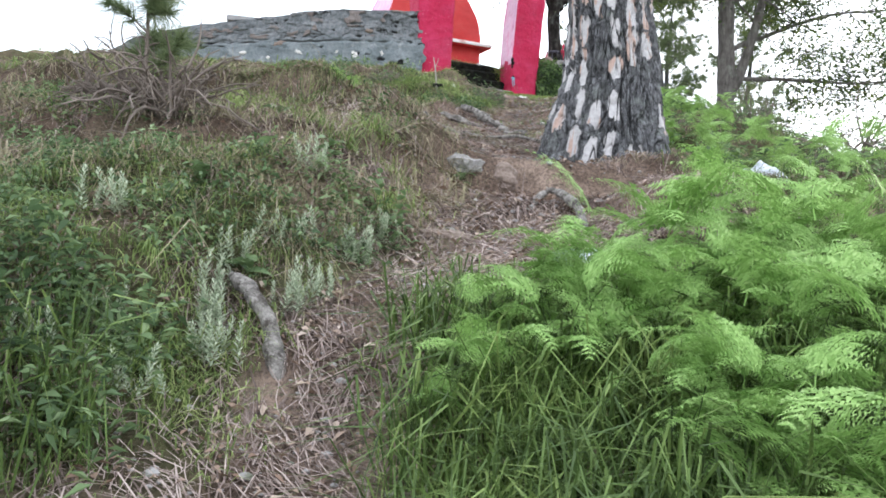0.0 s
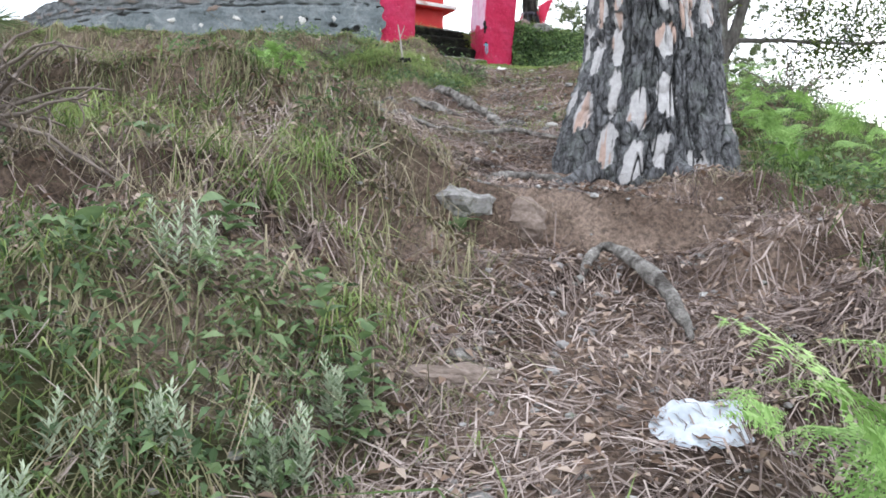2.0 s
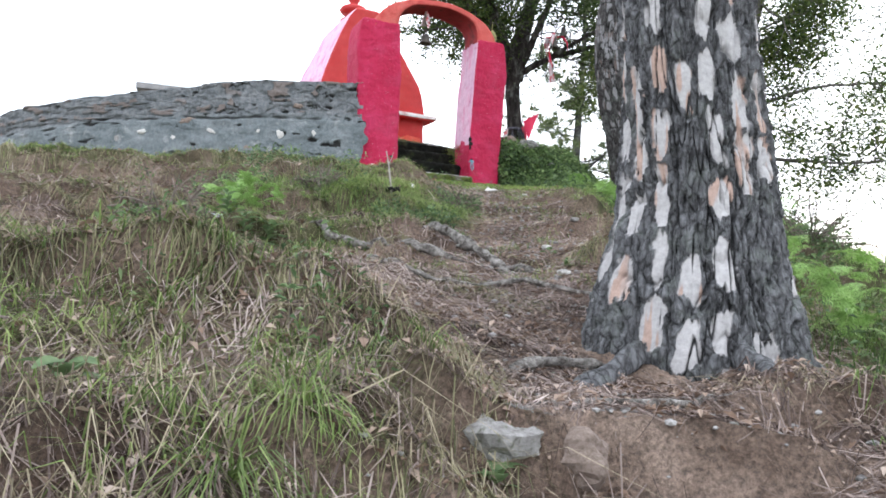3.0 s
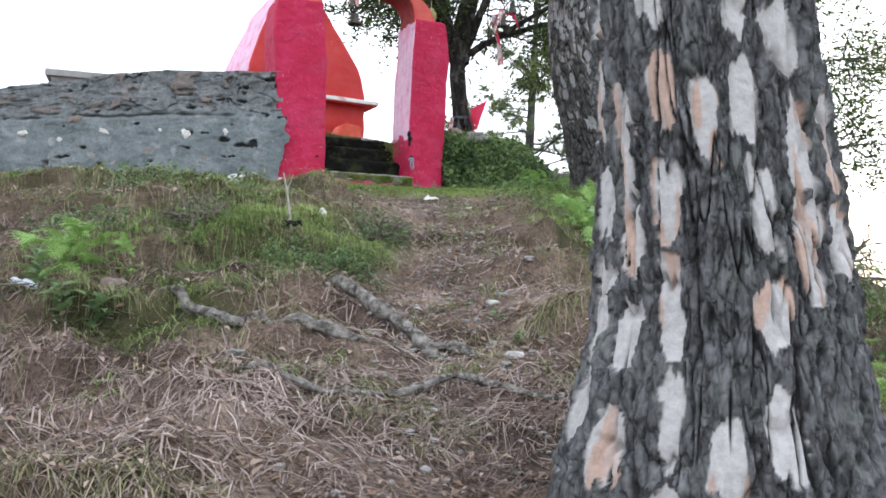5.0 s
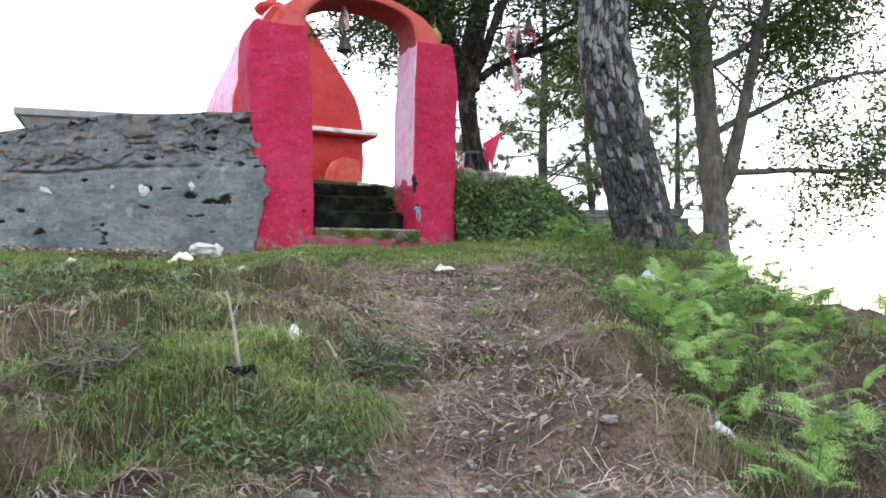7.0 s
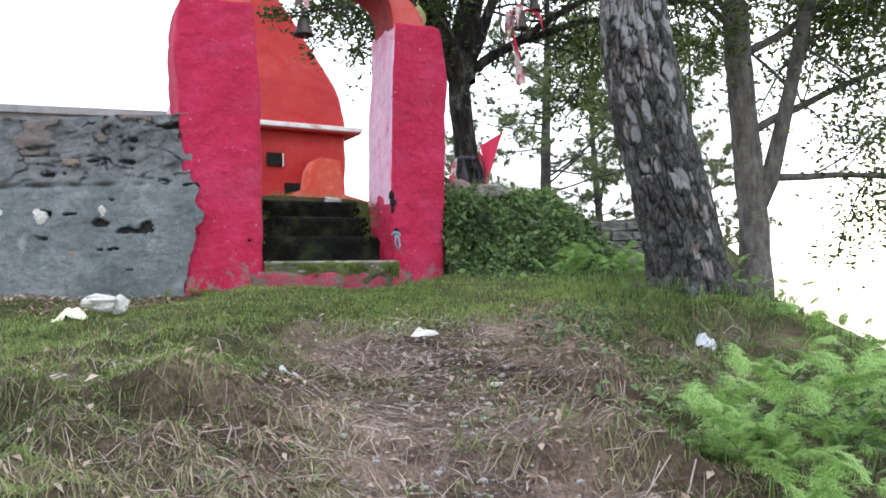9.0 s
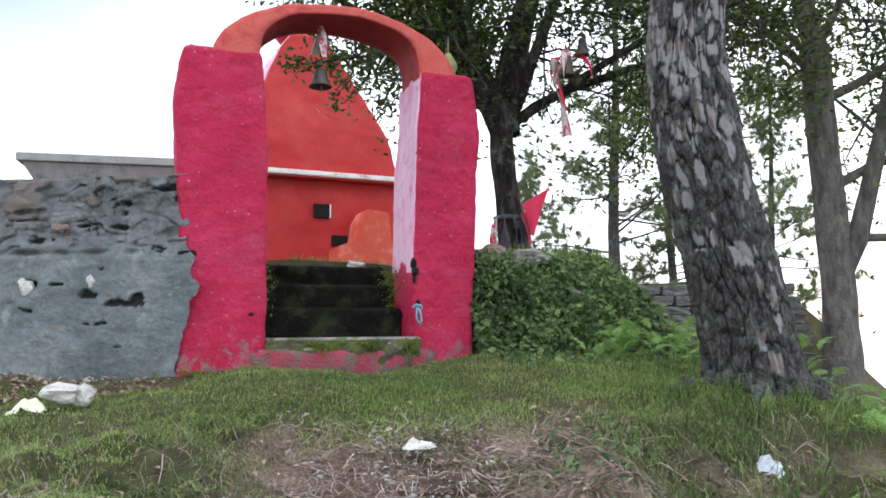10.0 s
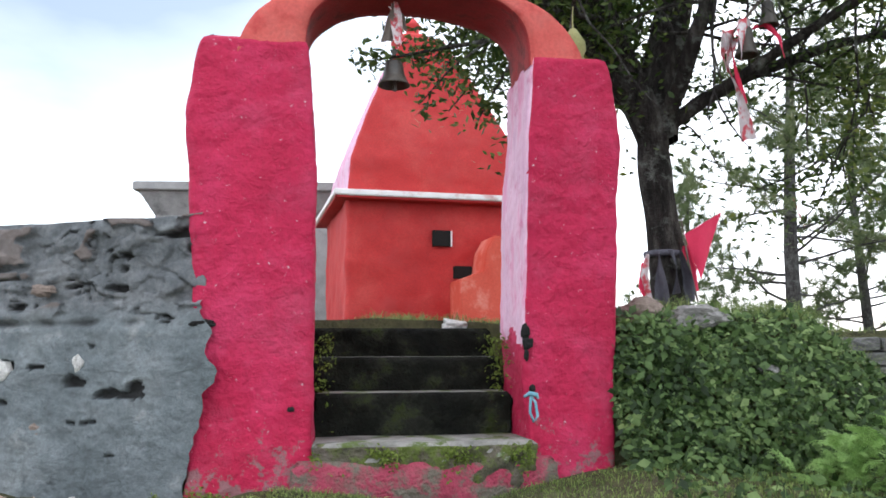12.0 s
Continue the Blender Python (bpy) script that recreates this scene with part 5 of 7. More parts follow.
bands = lambda x, y: np.clip(0.2 + terrace_edge(x, y), 0, 1) * step01(fbm(x * 1.3 + 4, y * 1.9, 0, 3, 97), -0.35, 0.2)
stuff("matted_grass", merge([
    thatch(1150, (-4.0, 0.9, 6.6, 12.5), lambda x, y: bands(x, y) * open_ground(x, y) * step01(path_x(y) - x + 0.3 * fbm(x * 2, y * 2, 0, 3, 53), -0.05, 0.45), 20, 0.06, 0.18, 0.002),
    thatch(420, (0.6, 3.2, 6.6, 12.6), lambda x, y: bands(x, y) * open_ground(x, y) * step01(x - path_x(y) + 0.4 * fbm(x * 2, y * 2, 0, 3, 54), 0.2, 0.7), 20, 0.08, 0.22, 0.002),
    thatch(620, (-3.2, 0.2, 2.5, 6.6), lambda x, y: bands(x, y) * open_ground(x, y) * step01(path_x(y) - x, 0.15, 0.45), 18, 0.09, 0.26, 0.0019),
    thatch(330, (-2.0, 0.6, 9.8, 11.9), lambda x, y: step01(path_x(y) - x + 0.4 * fbm(x * 2, y * 2, 0, 3, 57), 0.0, 0.3) * step01(fbm(x * 1.6, y * 2.4, 0, 3, 58), -0.3, 0.1), 20, 0.05, 0.13, 0.002),
    thatch(150, (-1.5, 2.4, 12.0, 12.6), lambda x, y: open_ground(x, y) * step01(fbm(x * 2, y * 2, 0, 3, 17), -0.2, 0.2), 20, 0.05, 0.13, 0.0014)]),
    M_THATCH, "olive and straw-coloured grass matted down the slope", "grass")


def litter(count, x0, x1, y0, y1, weight, lo, hi, width, flat=0.12):
    """Thin needles and stalks lying on the soil in all directions."""
    x, y = scatter(count, x0, x1, y0, y1, weight)
    n = len(x)
    az = 5.0 * fbm(x * 1.1, y * 1.1, 0, 2, 205) + RNG.normal(0.5, 0.8, n)
    d = np.stack([np.cos(az), np.sin(az)], 1) * RNG.uniform(lo, hi, n)[:, None]
    a = np.stack([x, y], 1)
    m = a + d * 0.5 + RNG.normal(0, 0.012, (n, 2))
    b = a + d
    level = np.abs(hill(a[:, 0], a[:, 1]) - hill(b[:, 0], b[:, 1])) < 0.95 * np.linalg.norm(d, axis=1)
    az, d, a, m, b = az[level], d[level], a[level], m[level], b[level]
    n = len(a)
    za = hill(a[:, 0], a[:, 1]) + np.abs(RNG.normal(0, flat * 0.1, n)) + 0.002
    zm = hill(m[:, 0], m[:, 1]) + np.abs(RNG.normal(0, flat * 0.18, n)) + 0.006
    zb = hill(b[:, 0], b[:, 1]) + np.abs(RNG.normal(0, flat * 0.12, n)) + 0.002
    sde = np.stack([-np.sin(az), np.cos(az), np.zeros(n)], 1) * width + RNG.normal(0, width * 0.4, (n, 3))
    A, Mi, Bq = np.column_stack([a, za]), np.column_stack([m, zm]), np.column_stack([b, zb])
    V = np.stack([A - sde, A + sde, Mi - sde, Mi + sde, Bq - sde * 0.5, Bq + sde * 0.5], 1).reshape(-1, 3)
    k = np.arange(n)[:, None] * 6
    return V, np.concatenate([k + [0, 1, 3, 2], k + [2, 3, 5, 4]])


soil_w = lambda x, y: open_ground(x, y) * (0.25 + 0.75 * (1 - greenness(x, y)))
stuff("needle_litter", merge([litter(46000, -4.2, 3.2, 1.2, 12.6, soil_w, 0.06, 0.2, 0.0018, 0.07), litter(30000, -2.2, 2.0, 1.4, 7.4, soil_w, 0.06, 0.18, 0.0015, 0.08)]), M_NEEDLE, "reddish-brown pine needles strewn over bare soil", "needles")


def lying_leaves(count, x0, x1, y0, y1, weight, lo, hi):
    x, y = scatter(count, x0, x1, y0, y1, weight)
    n = len(x)
    c = np.column_stack([x, y, hill(x, y) + RNG.uniform(0.004, 0.03, n)])
    az = RNG.uniform(0, 2 * math.pi, n)
    d = np.stack([np.cos(az), np.sin(az), RNG.normal(0.25, 0.25, n)], 1)
    s = np.stack([-np.sin(az), np.cos(az), RNG.normal(0, 0.3, n)], 1)
    ln = RNG.uniform(lo, hi, n)[:, None]
    V = np.stack([c - d * ln * 0.5, c + s * ln * 0.25 + [0, 0, 0.008], c + d * ln * 0.5, c - s * ln * 0.25 + [0, 0, 0.008]], 1).reshape(-1, 3)
    return V, np.arange(n * 4).reshape(-1, 4)


stuff("fallen_leaves", merge([lying_leaves(9000, -4, 3, 1.2, 13, soil_w, 0.015, 0.06), lying_leaves(8000, -2.2, 1.6, 1.2, 6.5, soil_w, 0.01, 0.045), lying_leaves(1800, -4.5, -0.6, 13.2, 14.4, lambda x, y: open_ground(x, y) * 1.0, 0.02, 0.07)]), M_DEADLEAF, "curled dry leaves and bark flakes on the soil", "leaves")


def pebble_mesh(seed):
    rng = np.random.default_rng(seed)
    bm = bmesh.new()
    bmesh.ops.create_icosphere(bm, subdivisions=1, radius=1)
    for v in bm.verts:
        v.co = Vector((v.co.x * rng.uniform(0.75, 1.15), v.co.y * rng.uniform(0.7, 1.05), v.co.z * rng.uniform(0.4, 0.6)))
    co = np.array([v.co[:] for v in bm.verts])
    fc = np.array([[v.index for v in f.verts] for f in bm.faces])
    bm.free()
    return co, fc


def gravel(count, weight, lo, hi, area):
    x, y = scatter(count, *area, weight)
    out = []
    kinds = [pebble_mesh(k) for k in range(5)]
    z = hill(x, y)
    for k in range(len(x)):
        co, fc = kinds[k % 5]
        s = RNG.uniform(lo, hi) * RNG.choice([0.6, 1, 1.6], p=[0.5, 0.4, 0.1])
        a = RNG.uniform(0, 6.28)
        rot = np.array([[math.cos(a), -math.sin(a), 0], [math.sin(a), math.cos(a), 0], [0, 0, 1]])
        out.append((co @ rot.T * s + [x[k], y[k], z[k] + s * 0.15], fc))
    return merge(out)


path_w = lambda x, y: np.exp(-((x - path_x(y)) / 0.5) ** 2) * open_ground(x, y)
stuff("path_gravel", gravel(3600, path_w, 0.005, 0.017, (-1.5, 2.6, 1.5, 12.6)), M_STONE, "small grey pebbles and grit on the trodden path", "gravel")


# ---- low herbs at the foot of the slope ----
def herb_cloud(count, area, weight, low, high, size, slim, flat=0.4):
    x, y = scatter(count, *area, weight)
    n = len(x)
    c = np.column_stack([x, y, hill(x, y) + RNG.uniform(low, high, n) ** 1.0])
    d = RNG.normal(0, 1, (n, 3)) * [1, 1, flat]
    d /= np.linalg.norm(d, axis=1)[:, None]
    s = np.cross(d, [0, 0, 1.0] + RNG.normal(0, 0.4, (n, 3)))
    s /= np.linalg.norm(s, axis=1)[:, None]
    ln = size * RNG.uniform(0.5, 1.4, n)[:, None]
    dip = np.array([0, 0, 0.12]) * ln
    V = np.stack([c, c + d * ln * 0.45 + s * ln * slim + dip, c + d * ln - dip, c + d * ln * 0.45 - s * ln * slim + dip], 1).reshape(-1, 3)
    return V, np.arange(n * 4).reshape(-1, 4)


clumpy = lambda x, y: step01(fbm(x * 2.2, y * 2.2, 0, 3, 120), -0.15, 0.35)
left_w = lambda x, y: clumpy(x, y) * step01(path_x(y) - x, 0.25, 0.6) * open_ground(x, y)
lush_w = lambda x, y: step01(path_x(y) - x, 0.3, 0.5) * step01(fbm(x * 3.0, y * 3.0, 0, 3, 124), -0.2, 0.15) * open_ground(x, y)
stuff("low_herbs", merge([herb_cloud(3400, (-1.9, -0.1, 2.4, 3.7), lush_w, 0.01, 0.1, 0.045, 0.15), herb_cloud(6500, (-2.4, -0.2, 1.1, 2.6), left_w, 0.02, 0.2, 0.05, 0.2), herb_cloud(2600, (-3.0, -0.2, 2.9, 5.2), lambda x, y: left_w(x, y) * 0.8, 0.01, 0.1, 0.035, 0.2),
    herb_cloud(2200, (-1.8, 0.6, 8.5, 10.2), lambda x, y: clumpy(x, y) * 0.6 * open_ground(x, y), 0.01, 0.16, 0.045, 0.16), herb_cloud(2500, (1.6, 3.2, 4.2, 12.0), clumpy, 0.02, 0.25, 0.05, 0.2)]), M_HERB, "low green leafy herbs among the grass", "plants")
gx, gy = scatter(230, -2.0, -0.35, 1.0, 2.5, left_w)
fx, fy = scatter(700, -0.2, 1.9, 1.3, 3.1, lambda x, y: open_ground(x, y) * step01(x + 0.12 * fbm(y * 3, x * 3), -0.12, 0.05) * (y < 2.95))
rx, ry = scatter(800, 1.3, 4.8, 4.0, 14.0, lambda x, y: open_ground(x, y) * step01(x - path_x(y), 0.75, 1.2))
stuff("long_grass", merge([tufts(gx, gy, 12, 0.05, 0.16, 0.36, 0.003, 0.6, 0.5), tufts(fx, fy, 15, 0.06, 0.16, 0.42, 0.0042, 0.7, 0.8), tufts(rx, ry, 20, 0.07, 0.08, 0.22, 0.0028, 0.8, 0.7)]), M_LONG, "long drooping green grass under the bracken", "grass")


# ---- bracken ----
def frond_mesh(seed, length=1.0):
    """A feathery frond: a bowed stalk, tapering side branches, rows of small leaflets."""
    rng = np.random.default_rng(seed)
    st = np.linspace(0, 1, 12)
    bow = rng.uniform(0.4, 0.6)
    rach = np.stack([length * 0.8 * st ** 1.35, 0.05 * np.sin(st * 4) * length, length * (0.85 * st - bow * st ** 2.2)], 1)
    V, F, n = [], [], 0
    stalk = 0.006 * length
    for a, b, sa in zip(rach[:-1], rach[1:], st[:-1]):
        w = np.array([0, stalk * (1.1 - sa), 0])
        V += [a - w, a + w, b + w, b - w]
        F += [[n, n + 1, n + 2], [n, n + 2, n + 3]]
        n += 4
    for q in np.linspace(0.14, 0.99, 15):
        p = np.array([np.interp(q, st, rach[:, j]) for j in range(3)])
        tn = np.array([np.interp(min(1, q + 0.03), st, rach[:, j]) for j in range(3)]) - p
        tn /= np.linalg.norm(tn) + 1e-9
        ln = (length * 0.42 * (1.02 - q) ** 0.8 * min(1, (q - 0.06) * 5) + 0.02 * length) * rng.uniform(0.8, 1.15)
        for side in (-1, 1):
            d = np.array([0, side, 0]) + tn * rng.uniform(0.4, 0.7) + np.array([0, 0, rng.uniform(-0.35, 0.15)])
            d /= np.linalg.norm(d)
            up = np.cross(tn, np.array([0, side, 0])) * side
            sag = rng.uniform(0.1, 0.35)
            for f in np.linspace(0.06, 1.0, 9):
                c = p + d * ln * f - np.array([0, 0, sag * ln * f * f])
                ll = (ln * 0.26 * (1.12 - f) + 0.01 * length) * rng.uniform(0.7, 1.25)
                for s2 in (-1, 1):
                    e = tn * s2 * 0.95 + d * rng.uniform(0.4, 0.8) + np.array([0, 0, rng.uniform(-0.35, 0.25)])
                    e /= np.linalg.norm(e)
                    wv = np.cross(e, up)
                    wv = wv / (np.linalg.norm(wv) + 1e-9) * ll * 0.2
                    V += [c - wv, c + wv, c + e * ll]
                    F.append([n, n + 1, n + 2])
                    n += 3
    me = np_mesh("frond", np.array(V), np.array(F), smooth=False)
    me.materials.append(M_FERN)
    return me


FRONDS = [frond_mesh(200 + k) for k in range(5)]


def fern(x, y, size, count, group, label, seed):
    rng = np.random.default_rng(seed)
    z = float(hill(np.array([x]), np.array([y]))[0])
    t = thing("fern", label, "fern", group, at=(x, y, z - 0.02))
    for k in range(count):
        az = 360.0 * k / count + rng.uniform(-25, 25)
        f = made("frond", FRONDS[rng.integers(0, 5)], None, t)
        s = size * rng.uniform(0.35, 0.68)
        rise = rng.uniform(0, 0.75) ** 1.3 * size
        f.matrix_basis = pose(rng.normal(0, 0.16 * size), rng.normal(0, 0.16 * size), rise, rng.uniform(-20, 20), rng.uniform(-25, 22), az) @ Matrix.Diagonal((s, s, s, 1))
    return t


def fern_patch(count, area, weight, size, per, group, label, seed):
    x, y = scatter(count, *area, weight)
    for k in range(len(x)):
        fern(float(x[k]), float(y[k]), float(RNG.uniform(*size)), per, group, label, seed + k)


for k, (x, y, s) in enumerate([(0.12, 2.42, 0.36), (0.16, 2.6, 0.4), (0.28, 2.45, 0.42), (0.3, 2.75, 0.46), (0.44, 2.55, 0.52), (0.5, 2.85, 0.55), (0.6, 2.45, 0.52), (0.64, 2.7, 0.58), (0.78, 2.95, 0.58), (0.75, 2.2, 0.45)]):
    fern(x, y, s * 1.1, 22, "bracken beside the path", "bright green feathery bracken beside the path", 960 + k)
fern_patch(32, (0.5, 2.4, 1.5, 3.1), lambda x, y: x > 0.36 * y, (0.5, 0.72), 20, "bracken beside the path", "bright green feathery bracken beside the path", 1000)
fern_patch(9, (1.75, 3.0, 4.0, 6.6), lambda x, y: (x > 1.8), (0.4, 0.6), 11, "bracken behind the pine", "pale green bracken on the slope by the pine", 1100)
fern_patch(12, (1.75, 3.0, 7.4, 9.4), lambda x, y: (x > 1.85), (0.32, 0.5), 11, "bracken at the path edge", "green bracken at the path's outer edge", 1200)
fern_patch(20, (1.75, 3.3, 9.2, 11.6), lambda x, y: (x > 1.85 + 0.9 * step01(y, 10.2, 11.2)), (0.32, 0.5), 12, "bracken at the lawn", "bright green bracken where the lawn falls away", 1300)
fern_patch(8, (2.9, 4.4, 11.8, 13.6), lambda x, y: (x > 3.75) | (y < 12.6) & (x > 3.0), (0.3, 0.5), 10, "bracken round the leaning pine", "green bracken round the leaning pine", 1400)
fern_patch(22, (2.2, 3.9, 14.1, 15.1), lambda x, y: x > 2.5, (0.28, 0.42), 12, "bracken on the bank", "yellow-green bracken hanging on the bank", 1500)
fern(-1.18, 8.25, 0.38, 24, "bracken on the slope", "yellow-green bracken clump on the slope", 1601)
fern(-1.0, 8.35, 0.24, 12, "bracken on the slope", "yellow-green bracken clump on the slope", 1602)
fern(-1.36, 8.3, 0.36, 22, "bracken on the slope", "yellow-green bracken clump on the slope", 1603)


# ---- woolly pale herbs ----
def woolly_stem(seed):
    rng = np.random.default_rng(seed)
    V, F, n = [], [], 0
    h = 0.17
    for k in range(46):
        f = k / 46
        a = k * 2.4
        c = np.array([0.01 * math.sin(f * 4), 0.0, h * f])
        d = np.array([math.cos(a), math.sin(a), 0.35 + 1.1 * f])
        d /= np.linalg.norm(d)
        s = np.array([-math.sin(a), math.cos(a), 0])
        ln = 0.04 * (1.15 - 0.55 * f) * rng.uniform(0.8, 1.2)
        V += [c, c + d * ln * 0.5 + s * ln * 0.13, c + d * ln, c + d * ln * 0.5 - s * ln * 0.13]
        F.append([n, n + 1, n + 2, n + 3])
        n += 4
    me = np_mesh("stem", np.array(V), np.array(F), smooth=False)
    me.materials.append(M_PALE)
    return me


STEMS = [woolly_stem(k) for k in range(3)]


def on_hill(x, y, lift=0.0):
    return (x, y, float(hill(np.array([x]), np.array([y]))[0]) + lift)


WOOLLY = [(-0.6, 3.25, 7), (-0.74, 3.05, 6), (-0.36, 3.3, 8), (-0.26, 3.45, 5), (-0.78, 2.68, 9), (-0.52, 2.9, 8), (-0.44, 3.0, 6), (-0.8, 2.82, 5), (-1.14, 2.26, 9), (-1.22, 2.92, 6), (-0.72, 2.56, 9), (-0.9, 2.3, 6), (-1.02, 2.5, 6), (-0.62, 3.6, 4)]
for k, (x, y, num) in enumerate(WOOLLY):
    rng = np.random.default_rng(500 + k)
    t = thing("woolly_herb", "pale grey-green woolly herb with upright leafy stems", "plant", "woolly herbs on the slope", at=on_hill(x, y))
    for _ in range(num + 3):
        s = made("stem", STEMS[rng.integers(0, 3)], None, t)
        z = rng.uniform(0.5, 0.95)
        s.matrix_basis = pose(rng.normal(0, 0.045), rng.normal(0, 0.04), -0.01, rng.normal(0, 9), rng.normal(0, 9), rng.uniform(0, 360)) @ Matrix.Diagonal((z, z, z, 1))


# ---- broad-leaved herbs ----
def leaf_blade():
    st = np.linspace(0, 1, 7)
    wd = 0.30 * np.sin(math.pi * st ** 0.8) ** 0.8 * (1 - 0.25 * st)
    V, F = [], []
    for k, (q, w) in enumerate(zip(st, wd)):
        z = 0.12 * math.sin(q * 2.6) - 0.18 * q * q
        V += [(q, -w, z + w * 0.25), (q, 0, z), (q, w, z + w * 0.25)]
    for k in range(6):
        a = k * 3
        F += [[a, a + 1, a + 4, a + 3], [a + 1, a + 2, a + 5, a + 4]]
    me = np_mesh("leaf", np.array(V), np.array(F))
    me.materials.append(M_HERB)
    return me


LEAF = leaf_blade()


def broad_herb(x, y, size, count, label, seed, tall=0.0):
    rng = np.random.default_rng(seed)
    t = thing("broad_leaved_herb", label, "plant", "broad-leaved herbs", at=on_hill(x, y))
    for k in range(count):
        f = made("leaf", LEAF, None, t)
        s = size * rng.uniform(0.7, 1.2)
        f.matrix_basis = pose(rng.normal(0, 0.012), rng.normal(0, 0.012), 0.02 + tall * k / count, rng.uniform(-20, 20), rng.uniform(-35, 0), k * 137.5) @ Matrix.Diagonal((s, s, s, 1))


for k, (x, y, s, num, tall) in enumerate([(0.08, 4.66, 0.085, 9, 0.05), (-0.72, 3.0, 0.09, 8, 0.05), (-1.0, 3.3, 0.1, 9, 0.08), (-0.85, 3.6, 0.1, 8, 0.05), (-0.55, 3.75, 0.1, 8, 0.08), (-0.2, 3.42, 0.06, 22, 0.26), (-0.3, 3.55, 0.055, 16, 0.2),
        (-1.3, 2.0, 0.13, 9, 0.12), (-1.1, 1.8, 0.14, 8, 0.15), (-0.95, 7.75, 0.1, 18, 0.16), (-1.1, 7.7, 0.09, 18, 0.18), (-1.25, 7.85, 0.09, 16, 0.16), (0.95, 7.65, 0.05, 9, 0.05), (-0.2, 5.6, 0.07, 8, 0.04), (0.5, 1.9, 0.06, 12, 0.1), (-1.5, 3.9, 0.1, 9, 0.06), (-0.9, 4.3, 0.08, 8, 0.04), (0.9, 7.9, 0.06, 8, 0.04)]):
    broad_herb(x, y, s, num, "fresh green broad-leaved herb on the slope", 700 + k, tall)


# ---- roots, stump, stake ----
def laid(points, lift=0.02):
    p = np.array(points, float)
    return [(x, y, float(z) + lift + d) for (x, y, d), z in zip(p, hill(p[:, 0], p[:, 1]))]


def root(points, r0, r1, label="weathered grey root", seed=0, parent=None, n=28, wood=None, rough=1.0, follow=False):
    pts = np.array(points, float)
    s = np.linspace(0, len(pts) - 1, n)
    line = np.stack([np.interp(s, np.arange(len(pts)), pts[:, j]) for j in range(3)], 1)
    k = np.hanning(7) / np.hanning(7).sum()
    for j in range(3):
        line[:, j] = np.convolve(np.pad(line[:, j], 3, mode="edge"), k, mode="valid")
    line += 0.012 * np.stack([fbm(s * 1.2, s * 0 + seed, 0, 2, 3), fbm(s * 1.2, s * 0 + seed, 5, 2, 7), fbm(s * 1.2, s * 0 + seed, 9, 2, 11)], 1)
    rad = np.linspace(r0, r1, n) * (1 + 0.5 * rough * fbm(s * 2.2, s * 0 + seed, 0, 2, 13)) * np.clip(np.minimum(np.arange(n), np.arange(n)[::-1]) / (n * 0.18) + 0.15, 0, 1)
    if follow:
        inner = np.sin(np.linspace(0, math.pi, n)) ** 0.4
        line[:, 2] = np.maximum(line[:, 2], hill(line[:, 0], line[:, 1]) + rad * (1.0 * inner - 0.35))
    V, F = ring_tube(line, rad, 16, 0.35 * rough, seed)
    V += 0.26 * rough * r1 * np.stack([fbm(V[:, 0] * 22, V[:, 1] * 22, V[:, 2] * 22, 3, 70 + k) for k in range(3)], 1)
    return made("root", np_mesh("root", V, F), wood or M_ROOT, parent if parent is not None else big_pine, label)


root(laid([(0.06, 8.42, -0.04), (0.12, 8.22, 0.03), (0.23, 8.03, 0.04), (0.38, 7.85, 0.03), (0.52, 7.67, 0.02), (0.6, 7.56, -0.05)]), 0.034, 0.036, seed=1, n=60, rough=0.7, follow=True)
root(laid([(-0.78, 8.0, -0.05), (-0.61, 7.91, 0.015), (-0.4, 7.8, 0.02), (-0.15, 7.7, 0.01), (0.08, 7.64, 0.01), (0.3, 7.6, -0.06)], 0.0), 0.022, 0.028, seed=2, n=60, rough=0.7, follow=True)
root(laid([(-0.35, 7.12, -0.03), (-0.19, 7.09, 0.01), (0.01, 7.07, 0.015), (0.19, 7.05, 0.0), (0.37, 7.12, 0.015), (0.61, 7.33, 0.03), (0.85, 7.2, 0.015), (1.15, 7.0, -0.03)], 0.004), 0.016, 0.022, seed=3, n=60, rough=0.7, follow=True)
root(laid([(0.56, 7.8, -0.02), (0.64, 7.68, 0.02), (0.74, 7.55, -0.03)], 0.0), 0.02, 0.018, seed=4, follow=True)
root(laid([(0.2, 5.6, -0.03), (0.45, 5.75, 0.01), (0.75, 5.8, -0.02)]), 0.02, 0.03, seed=15)
root([(0.42, 4.3, 1.46), (0.5, 4.48, 1.61), (0.57, 4.56, 1.67), (0.63, 4.42, 1.63), (0.67, 4.2, 1.56), (0.69, 4.02, 1.48), (0.7, 3.94, 1.42)], 0.014, 0.026, seed=5, rough=0.6)
root([(0.62, 4.6, 1.62), (0.5, 4.45, 1.56), (0.42, 4.3, 1.46)], 0.018, 0.012, seed=51)
root(laid([(-0.1, 4.9, -0.03), (0.08, 4.93, 0.0), (0.3, 4.95, 0.01), (0.55, 5.0, 0.01), (0.8, 5.12, 0.0), (1.0, 5.4, -0.03)], 0.0), 0.008, 0.014, seed=6, n=60, rough=0.7, follow=True)
root([(-0.76, 2.92, 1.17), (-0.71, 2.84, 1.16), (-0.64, 2.75, 1.11), (-0.57, 2.67, 1.05), (-0.52, 2.6, 0.96), (-0.49, 2.54, 0.86), (-0.48, 2.5, 0.78)], 0.024, 0.03, "smooth weathered grey branch", seed=7, rough=0.35, n=40)
root([(-0.16, 3.82, 1.31), (-0.02, 3.84, 1.37), (0.12, 3.86, 1.33)], 0.03, 0.03, seed=8)
